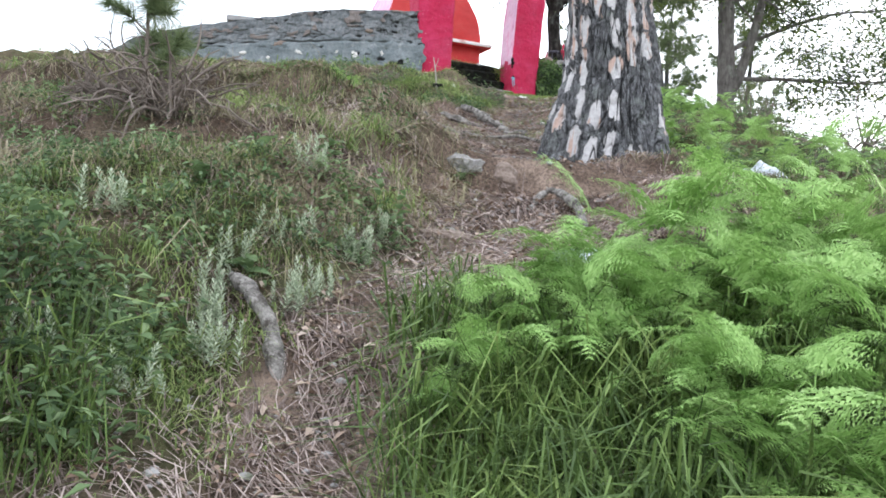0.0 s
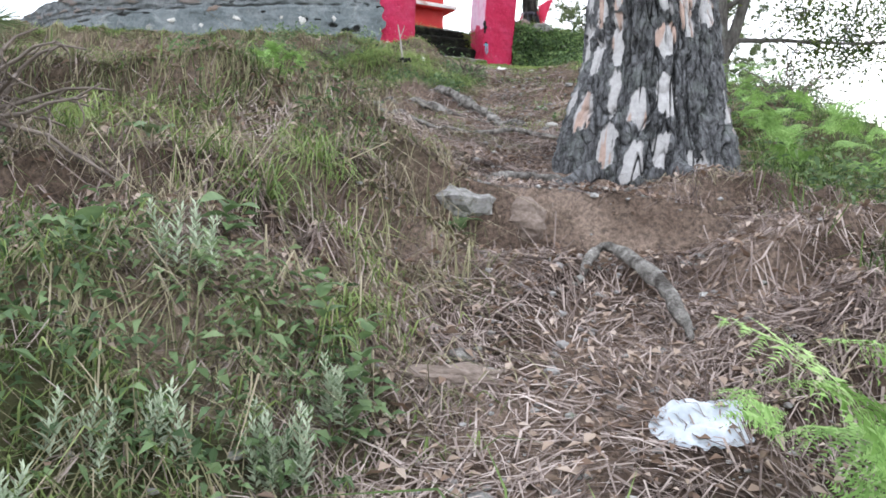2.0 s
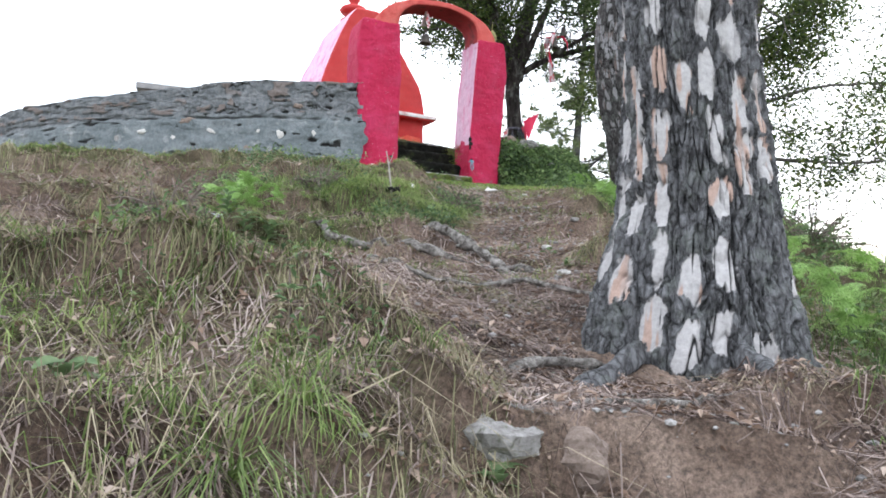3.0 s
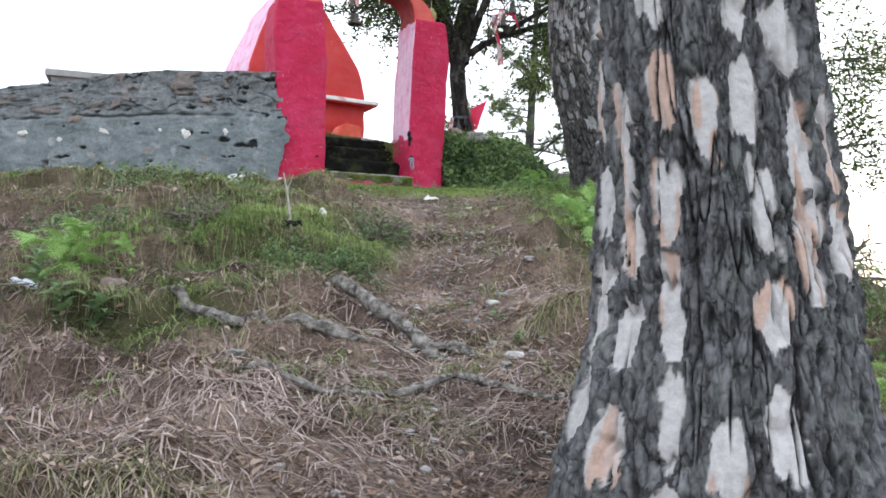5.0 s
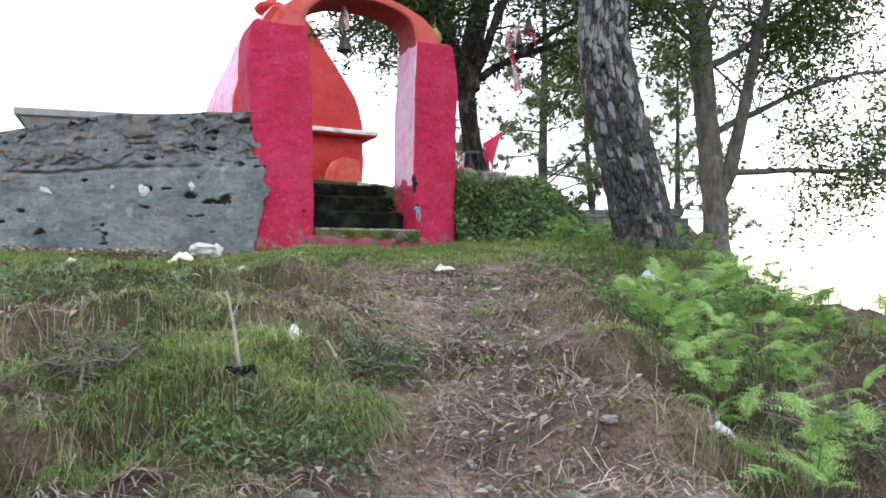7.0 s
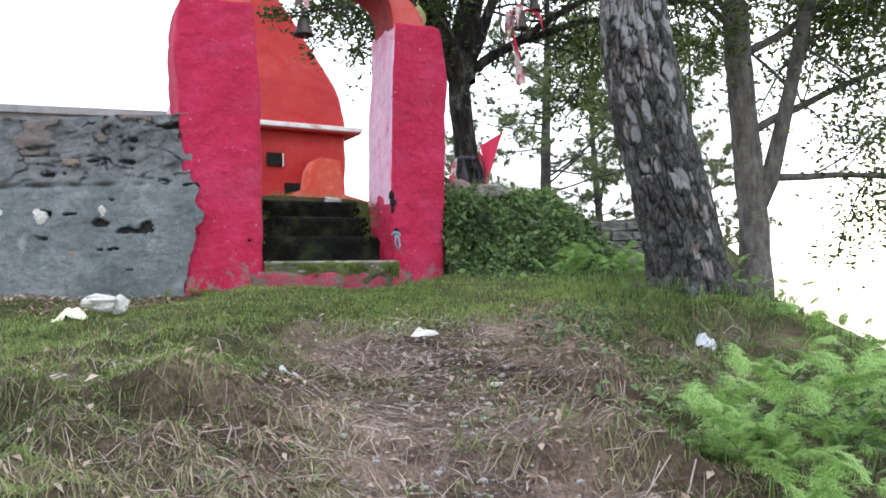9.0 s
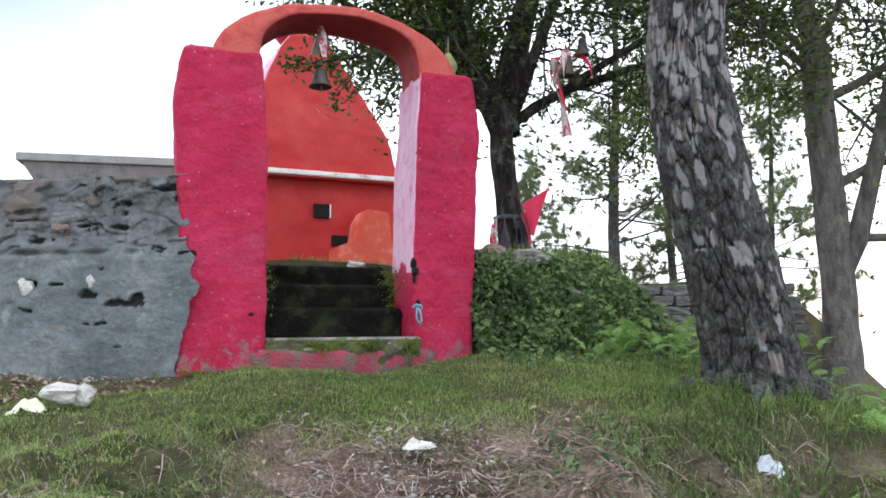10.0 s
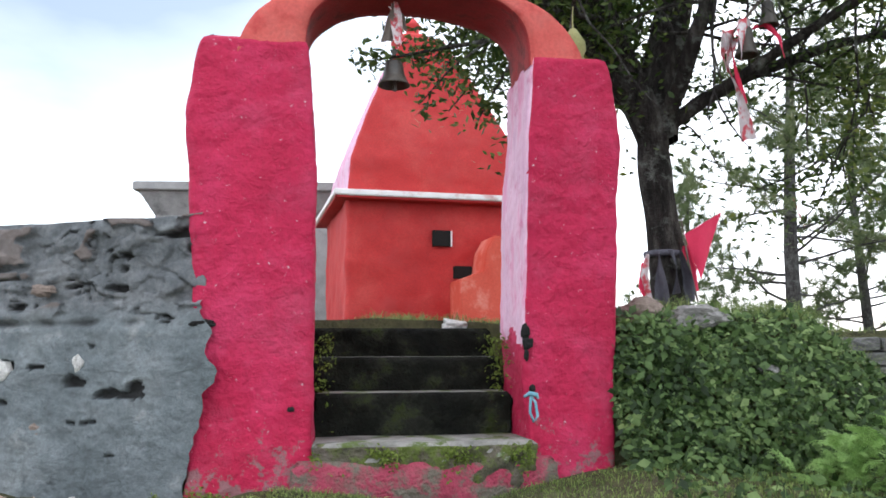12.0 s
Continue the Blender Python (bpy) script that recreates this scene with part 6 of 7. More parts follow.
for k in range(4):
    a = math.radians(-150 + k * 65)
    p = [(1.13 + r * math.cos(a + 0.15 * math.sin(3 * r + k)), 6.05 + r * math.sin(a + 0.15 * math.sin(3 * r + k))) for r in (0.3, 0.5, 0.75, 1.0)]
    zz = hill(np.array([q[0] for q in p]), np.array([q[1] for q in p]))
    root([(q[0], q[1], float(z) + dz) for q, z, dz in zip(p, zz, (0.06, 0.01, -0.03, -0.08))], 0.07, 0.025, seed=20 + k, n=16, wood=M_BARK)

for k in range(4):
    a = math.radians(-165 + k * 50)
    p = [(3.2 + r * math.cos(a), 13.25 + r * math.sin(a)) for r in (0.24, 0.38, 0.52, 0.66)]
    zz = hill(np.array([q[0] for q in p]), np.array([q[1] for q in p]))
    root([(q[0], q[1], float(z) + dz) for q, z, dz in zip(p, zz, (0.05, 0.01, -0.02, -0.06))], 0.06, 0.025, "dark root flaring from the trunk", 30 + k, lean_pine, 16, M_BARK_GREY)

M_STAKE = surface("bleached_wood", [(0.22, 0.2, 0.17), (0.4, 0.37, 0.33)], 20, 90, 0.9, 0.6, (0.2, 0.17, 0.14), 12)
stake = thing("stake", "dead forked stick standing in the turf", "stick", at=on_hill(-0.19, 9.05))
made("stem", np_mesh("stem", *ring_tube([(0.02, 0, -0.08), (0.0, 0, 0.08), (-0.02, 0.01, 0.22), (-0.045, 0.02, 0.34)], [0.009, 0.008, 0.006, 0.004], 9, 0.3, 3)), M_STAKE, stake)
for k, (dx, dy, dz, w) in enumerate([(0.05, -0.03, 0.02, 0.06), (-0.04, -0.02, 0.02, 0.07), (0.0, -0.06, 0.015, 0.06)]):
    made("charred_chunk", np_mesh("charred_chunk", *ring_tube([(dx - w / 2, dy, dz - 0.02), (dx - w / 4, dy, dz), (dx + w / 4, dy - 0.01, dz + 0.01), (dx + w / 2, dy - 0.01, dz - 0.02)], [0.004, 0.014, 0.012, 0.003], 9, 0.6, 40 + k)), M_BLACK, stake, "charred black wood")
made("fork", np_mesh("fork", *ring_tube([(-0.022, 0.01, 0.23), (-0.0, 0.01, 0.28), (0.015, 0.0, 0.33)], [0.005, 0.004, 0.003], 7, 0.2, 4)), M_STAKE, stake)


# ---- dead bush and young pine at the head of the bank ----
def dead_bush(x, y, size, label, seed, green=0):
    rng = np.random.default_rng(seed)
    t = thing("bush", label, "bush", at=on_hill(x, y))
    wood, ends = [], []
    for k in range(52):
        a = rng.uniform(0, 2 * math.pi)
        ln = branch_line((rng.normal(0, 0.04), rng.normal(0, 0.04), -0.02), (math.cos(a), math.sin(a), rng.uniform(0.5, 1.8)), size * rng.uniform(0.6, 1.2), rng, 7, 0.9, 0.9)
        wood.append(ring_tube(ln, np.linspace(0.011, 0.003, len(ln)), 5))
        for _ in range(5):
            l2 = branch_line(ln[rng.integers(2, 7)], rng.normal(0, 1, 3) + [0, 0, -0.2], size * rng.uniform(0.15, 0.4), rng, 5, 0.7, 0.9)
            wood.append(ring_tube(l2, np.linspace(0.004, 0.0015, len(l2)), 4))
            ends.append(l2[1:])
    tagged(made("twig_tangle", np_mesh("twig_tangle", *merge(wood)), M_TWIG, t), kind="stuff")
    if green:
        tagged(made("leaves", np_mesh("leaves", *leaf_cloud(np.concatenate(ends), green, size * 0.06, 0.03, rng, 0.6, 0.3), smooth=False), M_HERB, t), kind="stuff")
    return t


dead_bush(-1.45, 4.15, 0.5, "brown tangled dead bush on the bank", 31)
dead_bush(-1.75, 4.3, 0.4, "brown tangled dead bush on the bank", 37)
dead_bush(-1.6, 7.6, 0.36, "thin green scrubby bush on the slope", 33, 1500)
dead_bush(0.42, 9.55, 0.3, "thin green scrubby bush beside the path", 35, 1500)
dead_bush(-0.75, 9.1, 0.25, "thin green scrubby bush in the turf", 36, 1200)
dead_bush(2.6, 5.2, 0.55, "dark green bush on the outer slope", 38, 2600)
dead_bush(3.2, 8.8, 0.5, "dark green bush on the outer slope", 39, 2600)
dead_bush(3.9, 10.6, 0.5, "dark green bush on the outer slope", 40, 2600)
dead_bush(2.3, 8.9, 0.36, "dark green bush on the outer slope", 43, 1600)
sap = thing("pine_sapling", "young pine with bluish needles on the bank", "tree", at=on_hill(-1.62, 4.25))
srng = np.random.default_rng(41)
sl, sc, sw = [], [], []
for k in range(14):
    a = srng.uniform(0, 6.28)
    b = branch_line((0, 0, 0.15 + 0.04 * k), (math.cos(a), math.sin(a), 0.6), 0.3 - 0.012 * k, srng, 6, 0.1, 0.5)
    sl.append(ring_tube(b, np.linspace(0.006, 0.002, len(b)), 5))
    sc.append(b[2:])
    sw.append(np.tile((b[-1] - b[0]) / np.linalg.norm(b[-1] - b[0]), (len(b) - 2, 1)))
sl.append(ring_tube([(0, 0, -0.03), (0.01, 0, 0.3), (0, 0.01, 0.8)], [0.014, 0.011, 0.004], 8))
made("stem", np_mesh("stem", *merge(sl)), M_TWIG, sap)
tagged(made("needles", np_mesh("needles", *needle_tufts(np.concatenate(sc), np.concatenate(sw), 70, 0.13, 0.002, srng), smooth=False), M_PINE, sap), kind="stuff")

# ---- leafy bank beside the gate ----
bx, by = RNG.uniform(1.42, 3.6, 170000), RNG.uniform(13.9, 15.7, 170000)
slope = np.abs(hill(bx, by + 0.02) - hill(bx, by - 0.02)) / 0.04
keep = (RNG.uniform(0, 6, len(bx)) < slope) & (by > 14.2) & ((bx - 1.56) + 0.33 * (by - 14.7) > 0)
bx, by = bx[keep][:26000], by[keep][:26000]
bz = hill(bx, by)
n_iv = len(bx)
c = np.column_stack([bx, by - 0.02 - 0.28 * np.clip(COURT - bz, 0, 1) * RNG.uniform(0.4, 1.2, n_iv) - np.abs(RNG.normal(0, 0.06, n_iv)) - 0.1 * step01(fbm(bx * 3, bz * 3, 0, 3, 40), 0, 0.5), bz + RNG.normal(0, 0.03, n_iv)])
d = np.column_stack([RNG.normal(0, 0.8, n_iv), RNG.normal(-0.45, 0.5, n_iv), RNG.normal(-0.45, 0.55, n_iv)])
d /= np.linalg.norm(d, axis=1)[:, None]
s = np.cross(d, np.array([0, -1.0, 0.5]) + RNG.normal(0, 0.3, (n_iv, 3)))
s /= np.linalg.norm(s, axis=1)[:, None]
ln = (0.022 + 0.065 * RNG.uniform(0, 1, n_iv) ** 2)[:, None]
wd = RNG.uniform(0.16, 0.36, n_iv)[:, None]
stuff("creeper", (np.stack([c, c + d * ln * 0.4 + s * ln * wd, c + d * ln, c + d * ln * 0.4 - s * ln * wd], 1).reshape(-1, 3), np.arange(n_iv * 4).reshape(-1, 4)), M_IVY, "dense dark green creeper hanging over the bank", "creeper")
tx, ty = scatter(420, 1.6, 3.6, 14.6, 16.4, lambda x, y: (hill(x, y) > 4.2) * 1.0)
ex, ey = scatter(160, -0.2, 1.3, 15.2, 16.6, lambda x, y: (hill(x, y) > 4.7) * 1.0)
cx_, cy_ = scatter(900, -4, 5, 16.5, 26, lambda x, y: 0.7 + 0 * x)
stuff("court_grass", merge([tufts(tx, ty, 16, 0.05, 0.06, 0.2, 0.002, 0.6, 0.5), tufts(ex, ey, 16, 0.05, 0.04, 0.1, 0.002, 0.6, 0.4), tufts(cx_, cy_, 12, 0.1, 0.03, 0.1, 0.003, 0.6, 0.4)]), M_GRASS, "grass along the edge of the court", "grass")


# ---- stones ----
def stone_mesh(seed, sub=3):
    rng = np.random.default_rng(seed)
    bm = bmesh.new()
    bmesh.ops.create_icosphere(bm, subdivisions=sub, radius=0.5)
    off = rng.uniform(0, 50, 3)
    for v in bm.verts:
        q = v.co * 2.0
        r = 1 + 0.45 * noise.noise(Vector(off) + q) + 0.25 * noise.noise(Vector(off) + q * 2.5) + 0.1 * noise.noise(Vector(off) + q * 6)
        v.co = Vector([math.copysign(abs(a) ** 0.8, a) for a in v.co]) * r
    me = bpy.data.meshes.new("stone")
    bm.to_mesh(me)
    bm.free()
    return me


def stone(name, at, size, material, label, seed, turn=0.0, parent=None):
    ob = made(name, stone_mesh(seed), material, parent)
    ob.matrix_basis = pose(*at, 0, 0, turn) @ Matrix.Diagonal((*size, 1))
    if parent is None:
        tagged(ob, label, "rock")
    return ob


stone("rock", (1.70, 15.05, 4.84), (0.26, 0.22, 0.2), M_BROWNSTONE, "dark brown rock on the creeper bank", 1)
stone("rock", (2.02, 15.1, 4.85), (0.3, 0.2, 0.12), M_STONE, "flat grey rock on the creeper bank", 2)
stone("rock", (2.4, 15.02, 4.53), (0.1, 0.12, 0.07), M_STONE, "pale grey rock showing through the creeper", 3)
stone("rock", (0.5, 15.5, 4.82), (0.17, 0.16, 0.08), M_ROCKW, "whitish rock at the head of the stair", 4)
stone("rock", (-0.97, 12.95, 3.88), (0.2, 0.13, 0.085), M_ROCKW, "lumpy white rock on the turf", 5)
stone("rock", (-0.87, 12.98, 3.86), (0.1, 0.1, 0.1), M_ROCKW, "small white rock on the turf", 6)
stone("rock", (-0.98, 8.12, 2.68), (0.13, 0.11, 0.11), M_BROWNSTONE, "dark rock beside the bracken", 7)
stone("rock", (0.1, 4.75, 1.79), (0.17, 0.16, 0.13), M_STONE, "grey rock jutting from the earth step", 8)
stone("rock", (0.33, 4.81, 1.74), (0.17, 0.16, 0.13), M_BROWNSTONE, "brown stone bedded in the earth step's lip", 9, 6)
stone("rock", (0.66, 4.9, 1.74), (0.18, 0.16, 0.12), M_BROWNSTONE, "brown stone bedded in the earth step's lip", 10, 12)
stone("rock", (-0.02, 3.72, 1.345), (0.24, 0.14, 0.07), M_BROWNSTONE, "flat stone half buried in needles", 12, 4)
for k, (x, y, s) in enumerate([(0.9, 7.52, 0.07), (0.85, 7.45, 0.05), (1.0, 7.55, 0.05), (0.95, 8.3, 0.06), (1.25, 8.7, 0.06), (0.27, 4.34, 0.035), (0.16, 4.4, 0.025), (0.05, 3.3, 0.05), (0.5, 4.9, 0.04), (0.85, 4.3, 0.05), (0.9, 4.5, 0.04), (-0.3, 7.3, 0.06), (1.3, 11.2, 0.05), (0.6, 11.7, 0.05), (0.85, 11.0, 0.04), (-0.6, 11.0, 0.05), (-1.3, 9.6, 0.06), (1.75, 8.0, 0.07)]):
    stone("rock", on_hill(x, y, s * 0.08), (s * 1.05, s * 0.75, s * 0.45), M_STONE if k % 3 else M_ROCKW, "small pale stone lying on the path", 60 + k, k * 47.0)

# stones showing in the cement face
wall_ob = bpy.data.objects["wall_court"]


def facet_mesh(seed):
    """A broken stone face: a jagged outline with a flat, slightly tilted front."""
    rng = np.random.default_rng(seed)
    n = 16
    a = np.sort(rng.uniform(0, 2 * math.pi, n)) * 0.35 + np.linspace(0, 2 * math.pi, n, endpoint=False) * 0.65
    r = 0.5 * rng.uniform(0.55, 1.1, n)
    ring = lambda f, y: np.column_stack([r * f * np.cos(a), y + 0.06 * rng.normal(0, 1, n), r * f * np.sin(a)])
    V = np.concatenate([ring(1.0, 0.5), ring(0.92, -0.25), ring(0.5, -0.5), [[0.0, -0.5, 0.0]]])
    F = []
    for q in range(2):
        for k in range(n):
            F += [[q * n + k, q * n + (k + 1) % n, (q + 1) * n + (k + 1) % n], [q * n + k, (q + 1) * n + (k + 1) % n, (q + 1) * n + k]]
    F += [[2 * n + k, 2 * n + (k + 1) % n, 3 * n] for k in range(n)]
    return np_mesh("stone", V, np.array(F)[:, ::-1], smooth=False)


def wall_stone(x, z, w, h, material, seed, proud=0.012):
    t = math.asin((x - WALL_C[0]) / WALL_R)
    r = WALL_R - 0.008
    ob = made("stone", facet_mesh(seed), material, wall_ob)
    ob.matrix_basis = pose(WALL_C[0] + r * math.sin(t), WALL_C[1] - r * math.cos(t), z, 0, RNG.uniform(-15, 15), math.degrees(t)) @ Matrix.Diagonal((w * 1.3, 0.045, h * 1.2, 1))


for k, (x, z, w, h, m) in enumerate([(-1.74, 4.57, 0.1, 0.12, M_ROCKW), (-1.26, 4.6, 0.05, 0.1, M_ROCKW), (-1.52, 4.23, 0.2, 0.17, M_BROWNSTONE), (-1.47, 4.02, 0.07, 0.08, M_STONE), (-1.74, 4.0, 0.13, 0.07, M_ROCKW), (-1.25, 3.9, 0.08, 0.06, M_ROCKW),
        (-2.75, 4.6, 0.15, 0.08, M_ROCKW), (-2.2, 4.35, 0.17, 0.1, M_BROWNSTONE), (-2.6, 4.2, 0.1, 0.08, M_STONE), (-3.1, 4.75, 0.24, 0.08, M_BROWNSTONE), (-3.3, 4.5, 0.1, 0.08, M_ROCKW), (-2.9, 4.3, 0.15, 0.1, M_STONE), (-2.05, 4.6, 0.05, 0.06, M_ROCKW), (-1.5, 4.98, 0.14, 0.06, M_BROWNSTONE), (-3.8, 4.6, 0.16, 0.08, M_ROCKW), (-4.2, 4.5, 0.14, 0.1, M_STONE)]):
    wall_stone(x, z, w, h, m, 300 + k)

# dry-stone wall at the far edge of the lawn
M_SLATE = surface("grey_slate", [(0.06, 0.06, 0.06), (0.15, 0.15, 0.145), (0.27, 0.27, 0.26)], 4, 50, 0.9, 0.8, (0.1, 0.11, 0.07), 5)


def slab_mesh(seed):
    """A split slab with chipped corners."""
    rng = np.random.default_rng(seed)
    bm = box_bm(-0.5, 0.5, -0.5, 0.5, -0.5, 0.5, 0)
    bmesh.ops.subdivide_edges(bm, edges=list(bm.edges), cuts=1, use_grid_fill=True)
    for v in bm.verts:
        v.co += Vector((rng.normal(0, 0.03), rng.normal(0, 0.05), rng.normal(0, 0.06)))
    bmesh.ops.bevel(bm, geom=[e for e in bm.edges if e.calc_face_angle(0) > 0.9], offset=0.04, segments=1, affect="EDGES")
    me = bpy.data.meshes.new("stone")
    bm.to_mesh(me)
    bm.free()
    return me


SLABS = [slab_mesh(800 + k) for k in range(8)]
dry = tagged(new("wall_drystone"), "low dry-stone wall of flat grey slabs", "wall", kind="structure")
# added black filling behind the slabs: painted shade for the open gaps
part("core", box_bm(3.3, 5.4, 17.7, 17.95, 3.6, 4.58, 0.02), M_BLACK, dry)
drng = np.random.default_rng(9)
z = 3.75
while z < 4.66:
    h = drng.uniform(0.07, 0.13)
    x = 3.1 + drng.uniform(0, 0.15)
    while x < 5.4:
        w = drng.uniform(0.18, 0.42)
        ob = made("stone", SLABS[int(drng.integers(0, 8))], M_SLATE, dry)
        ob.matrix_basis = pose(x + w / 2, 17.72 + drng.uniform(-0.03, 0.03), z + h / 2, 0, drng.uniform(-4, 4), drng.uniform(-8, 8)) @ Matrix.Diagonal((w * 0.97, 0.34, h * 0.86, 1))
        x += w
    z += h

# ---- things on the gate ----
def lathe(profile, sides=24, at=(0, 0, 0)):
    bm = bmesh.new()
    rings = [[bm.verts.new((at[0] + r * math.cos(a), at[1] + r * math.sin(a), at[2] + z)) for a in [2 * math.pi * k / sides for k in range(sides)]] for r, z in profile]
    for a, b in zip(rings[:-1], rings[1:]):
        for k in range(sides):
            bm.faces.new((a[k], a[(k + 1) % sides], b[(k + 1) % sides], b[k]))
    bmesh.ops.recalc_face_normals(bm, faces=bm.faces)
    return bm


def gate_place(u, v, z):
    p = pose(*GATE, 0, 0, GATE_TURN) @ Vector((u, v, z))
    return (p.x, p.y, p.z)


BELL = [(0.02, 0.25), (0.045, 0.245), (0.055, 0.225), (0.06, 0.17), (0.066, 0.11), (0.078, 0.06), (0.096, 0.02), (0.1, 0.0), (0.092, 0.0), (0.07, 0.06), (0.055, 0.12), (0.048, 0.2), (0.0, 0.225)]


def bell(name, at, scale, label):
    t = thing(name, label, "bell", at=at)
    part("body", lathe([(r * scale * 1.35, z * scale * 0.85) for r, z in BELL]), M_BRASS, t, smooth=True)
    part("crown", lathe([(0.0, 0.32 * scale), (0.02 * scale, 0.315 * scale), (0.028 * scale, 0.29 * scale), (0.015 * scale, 0.27 * scale), (0.03 * scale, 0.25 * scale)], 14), M_BRASS, t, smooth=True)
    cl = made("clapper", np_mesh("clapper", *ring_tube([(0, 0, 0.2 * scale), (0.004, 0, 0.02), (0.006, 0, -0.02), (0.006, 0, -0.05 * scale)], [0.006, 0.006, 0.018 * scale, 0.012 * scale], 8)), M_BRASS, t)
    return t


def rag(points, width, material, parent, label="", seed=0):
    """A limp strip of cloth along a line."""
    pts = np.array(points, float)
    s = np.linspace(0, len(pts) - 1, 22)
    line = np.stack([np.interp(s, np.arange(len(pts)), pts[:, j]) for j in range(3)], 1)
    a = s * 0.9 + seed
    V = []
    for p, q in zip(line, a):
        w = width * (0.75 + 0.25 * math.sin(q * 2.3))
        V.append([p + np.array([math.cos(q * 0.6), math.sin(q * 0.6), 0]) * w * f + np.array([0, 0.25 * w * math.sin(f * 6 + q), 0]) for f in (-0.5, -0.25, 0, 0.25, 0.5)])
    V = np.array(V).reshape(-1, 3)
    return made("rag", np_mesh("rag", V, grid_faces(22, 5)), material, parent, label)


gb = bell("bell", gate_place(1.1, 0.25, 6.19), 0.7, "tarnished brass bell hanging from the arch")
made("hanger", np_mesh("hanger", *ring_tube([(0, 0, 0.30), (0.003, 0, 0.4), (-0.004, 0, 0.50)], [0.012, 0.01, 0.012], 8, 0.2)), M_TWIG, gb)
for k in range(6):
    a = k * 1.05
    rag([(0.0, 0.0, 0.46 + 0.01 * k), (0.03 * math.cos(a), 0.03 * math.sin(a), 0.42), (0.07 * math.cos(a), 0.06 * math.sin(a), 0.33 - 0.02 * k)], 0.075, M_WCLOTH if k % 2 else M_TWIG, gb, "knotted cloth offering", k)

urn = thing("finial", "small mossy plaster finial on the gate pillar", "finial", at=gate_place(2.14, 0.09, 6.31))
part("pot", lathe([(0.0, 0.0), (0.06, 0.0), (0.07, 0.03), (0.055, 0.05), (0.075, 0.09), (0.07, 0.14), (0.045, 0.18), (0.02, 0.22), (0.0, 0.225)], 16), M_URN, urn, smooth=True)
made("spike", np_mesh("spike", *ring_tube([(0, 0, 0.2), (0, 0, 0.3), (0.004, 0, 0.36)], [0.008, 0.005, 0.003], 6)), M_URN, urn)
rope = thing("rope", "faded blue rope knotted on the pillar", "rope", at=gate_place(1.81, -0.035, 4.28))
made("loop", np_mesh("loop", *ring_tube([(0, 0, 0.14), (0.03, -0.015, 0.1), (0.04, -0.02, 0.03), (0.02, -0.02, 0.0), (0.0, -0.02, 0.05), (0.005, -0.01, 0.13)], [0.008] * 6, 7)), M_ROPE, rope)
made("knot", np_mesh("knot", *ring_tube([(-0.03, 0, 0.13), (0.0, -0.02, 0.15), (0.035, 0, 0.14), (0.045, 0, 0.12)], [0.007, 0.013, 0.013, 0.006], 7)), M_ROPE, rope)
for k, (u, v, z, w, h, m) in enumerate([(1.795, -0.012, 4.76, 0.035, 0.07, M_BLACK), (1.805, -0.012, 4.69, 0.05, 0.05, M_BLACK), (1.80, -0.012, 4.63, 0.02, 0.05, M_BLACK), (0.10, -0.01, 4.80, 0.11, 0.03, M_BLACK), (0.55, 0.0, 4.36, 0.03, 0.03, M_BLACK), (1.83, -0.01, 4.45, 0.03, 0.04, M_BLACK)]):
    ob = made("chip", stone_mesh(340 + k), m, gate)
    ob.matrix_basis = pose(u, v, z) @ Matrix.Diagonal((w, 0.03, h, 1))
# moss on the threshold and at the pillar feet
mx = np.concatenate([RNG.uniform(0.66, 1.8, 1500), RNG.uniform(-0.1, 0.5, 900), RNG.uniform(0.66, 0.78, 350), RNG.uniform(1.7, 1.8, 500)])
mv = np.concatenate([RNG.normal(-0.1, 0.03, 1500), RNG.normal(-0.1, 0.04, 900), RNG.uniform(0.3, 1.0, 350), RNG.uniform(0.3, 1.0, 500)])
mz = np.concatenate([4.16 - np.abs(RNG.normal(0, 0.05, 1500)), RNG.normal(3.94, 0.02, 900), 4.2 + RNG.uniform(0, 0.55, 350), 4.2 + RNG.uniform(0, 0.55, 500)])
keepm = fbm(mx * 5, mz * 5 + mv * 3, 0, 2, 3) > -0.05
mp = np.array([gate_place(a, b, c_) for a, b, c_ in zip(mx[keepm], mv[keepm], mz[keepm])])
stuff("moss", leaf_cloud(mp, len(mp) * 2, 0.008, 0.022, RNG, 0.8, 0.5), M_MOSS, "yellow-green moss on the threshold and stair", "moss")

# ---- offerings on the oak ----
bundle = thing("bell_bundle", "bells and red and white cloth strips tied to an oak bough", "offering", at=(2.46, 15.6, 6.14))
rag([(-0.06, 0, 0.62), (-0.1, 0, 0.42), (-0.03, 0, 0.2), (0.02, 0, -0.1)], 0.14, M_WCLOTH, bundle, "dirty white cloth strip with red print", 1)
rag([(-0.07, 0.03, 0.62), (-0.05, 0, 0.4), (0.0, 0, 0.15)], 0.06, M_FLAG, bundle, "red cloth strip", 2)
rag([(-0.05, 0, 0.62), (0.05, 0, 0.66), (0.16, 0, 0.7), (0.24, 0, 0.6), (0.27, 0, 0.45)], 0.09, M_FLAG, bundle, "red cloth strip", 4)
rag([(0.02, -0.05, 0.72), (0.0, -0.06, 0.58), (-0.02, -0.06, 0.44)], 0.12, M_WCLOTH, bundle, "", 11)
rag([(-0.08, -0.02, 0.66), (-0.13, 0, 0.5), (-0.1, -0.02, 0.36)], 0.1, M_WCLOTH, bundle, "", 6)
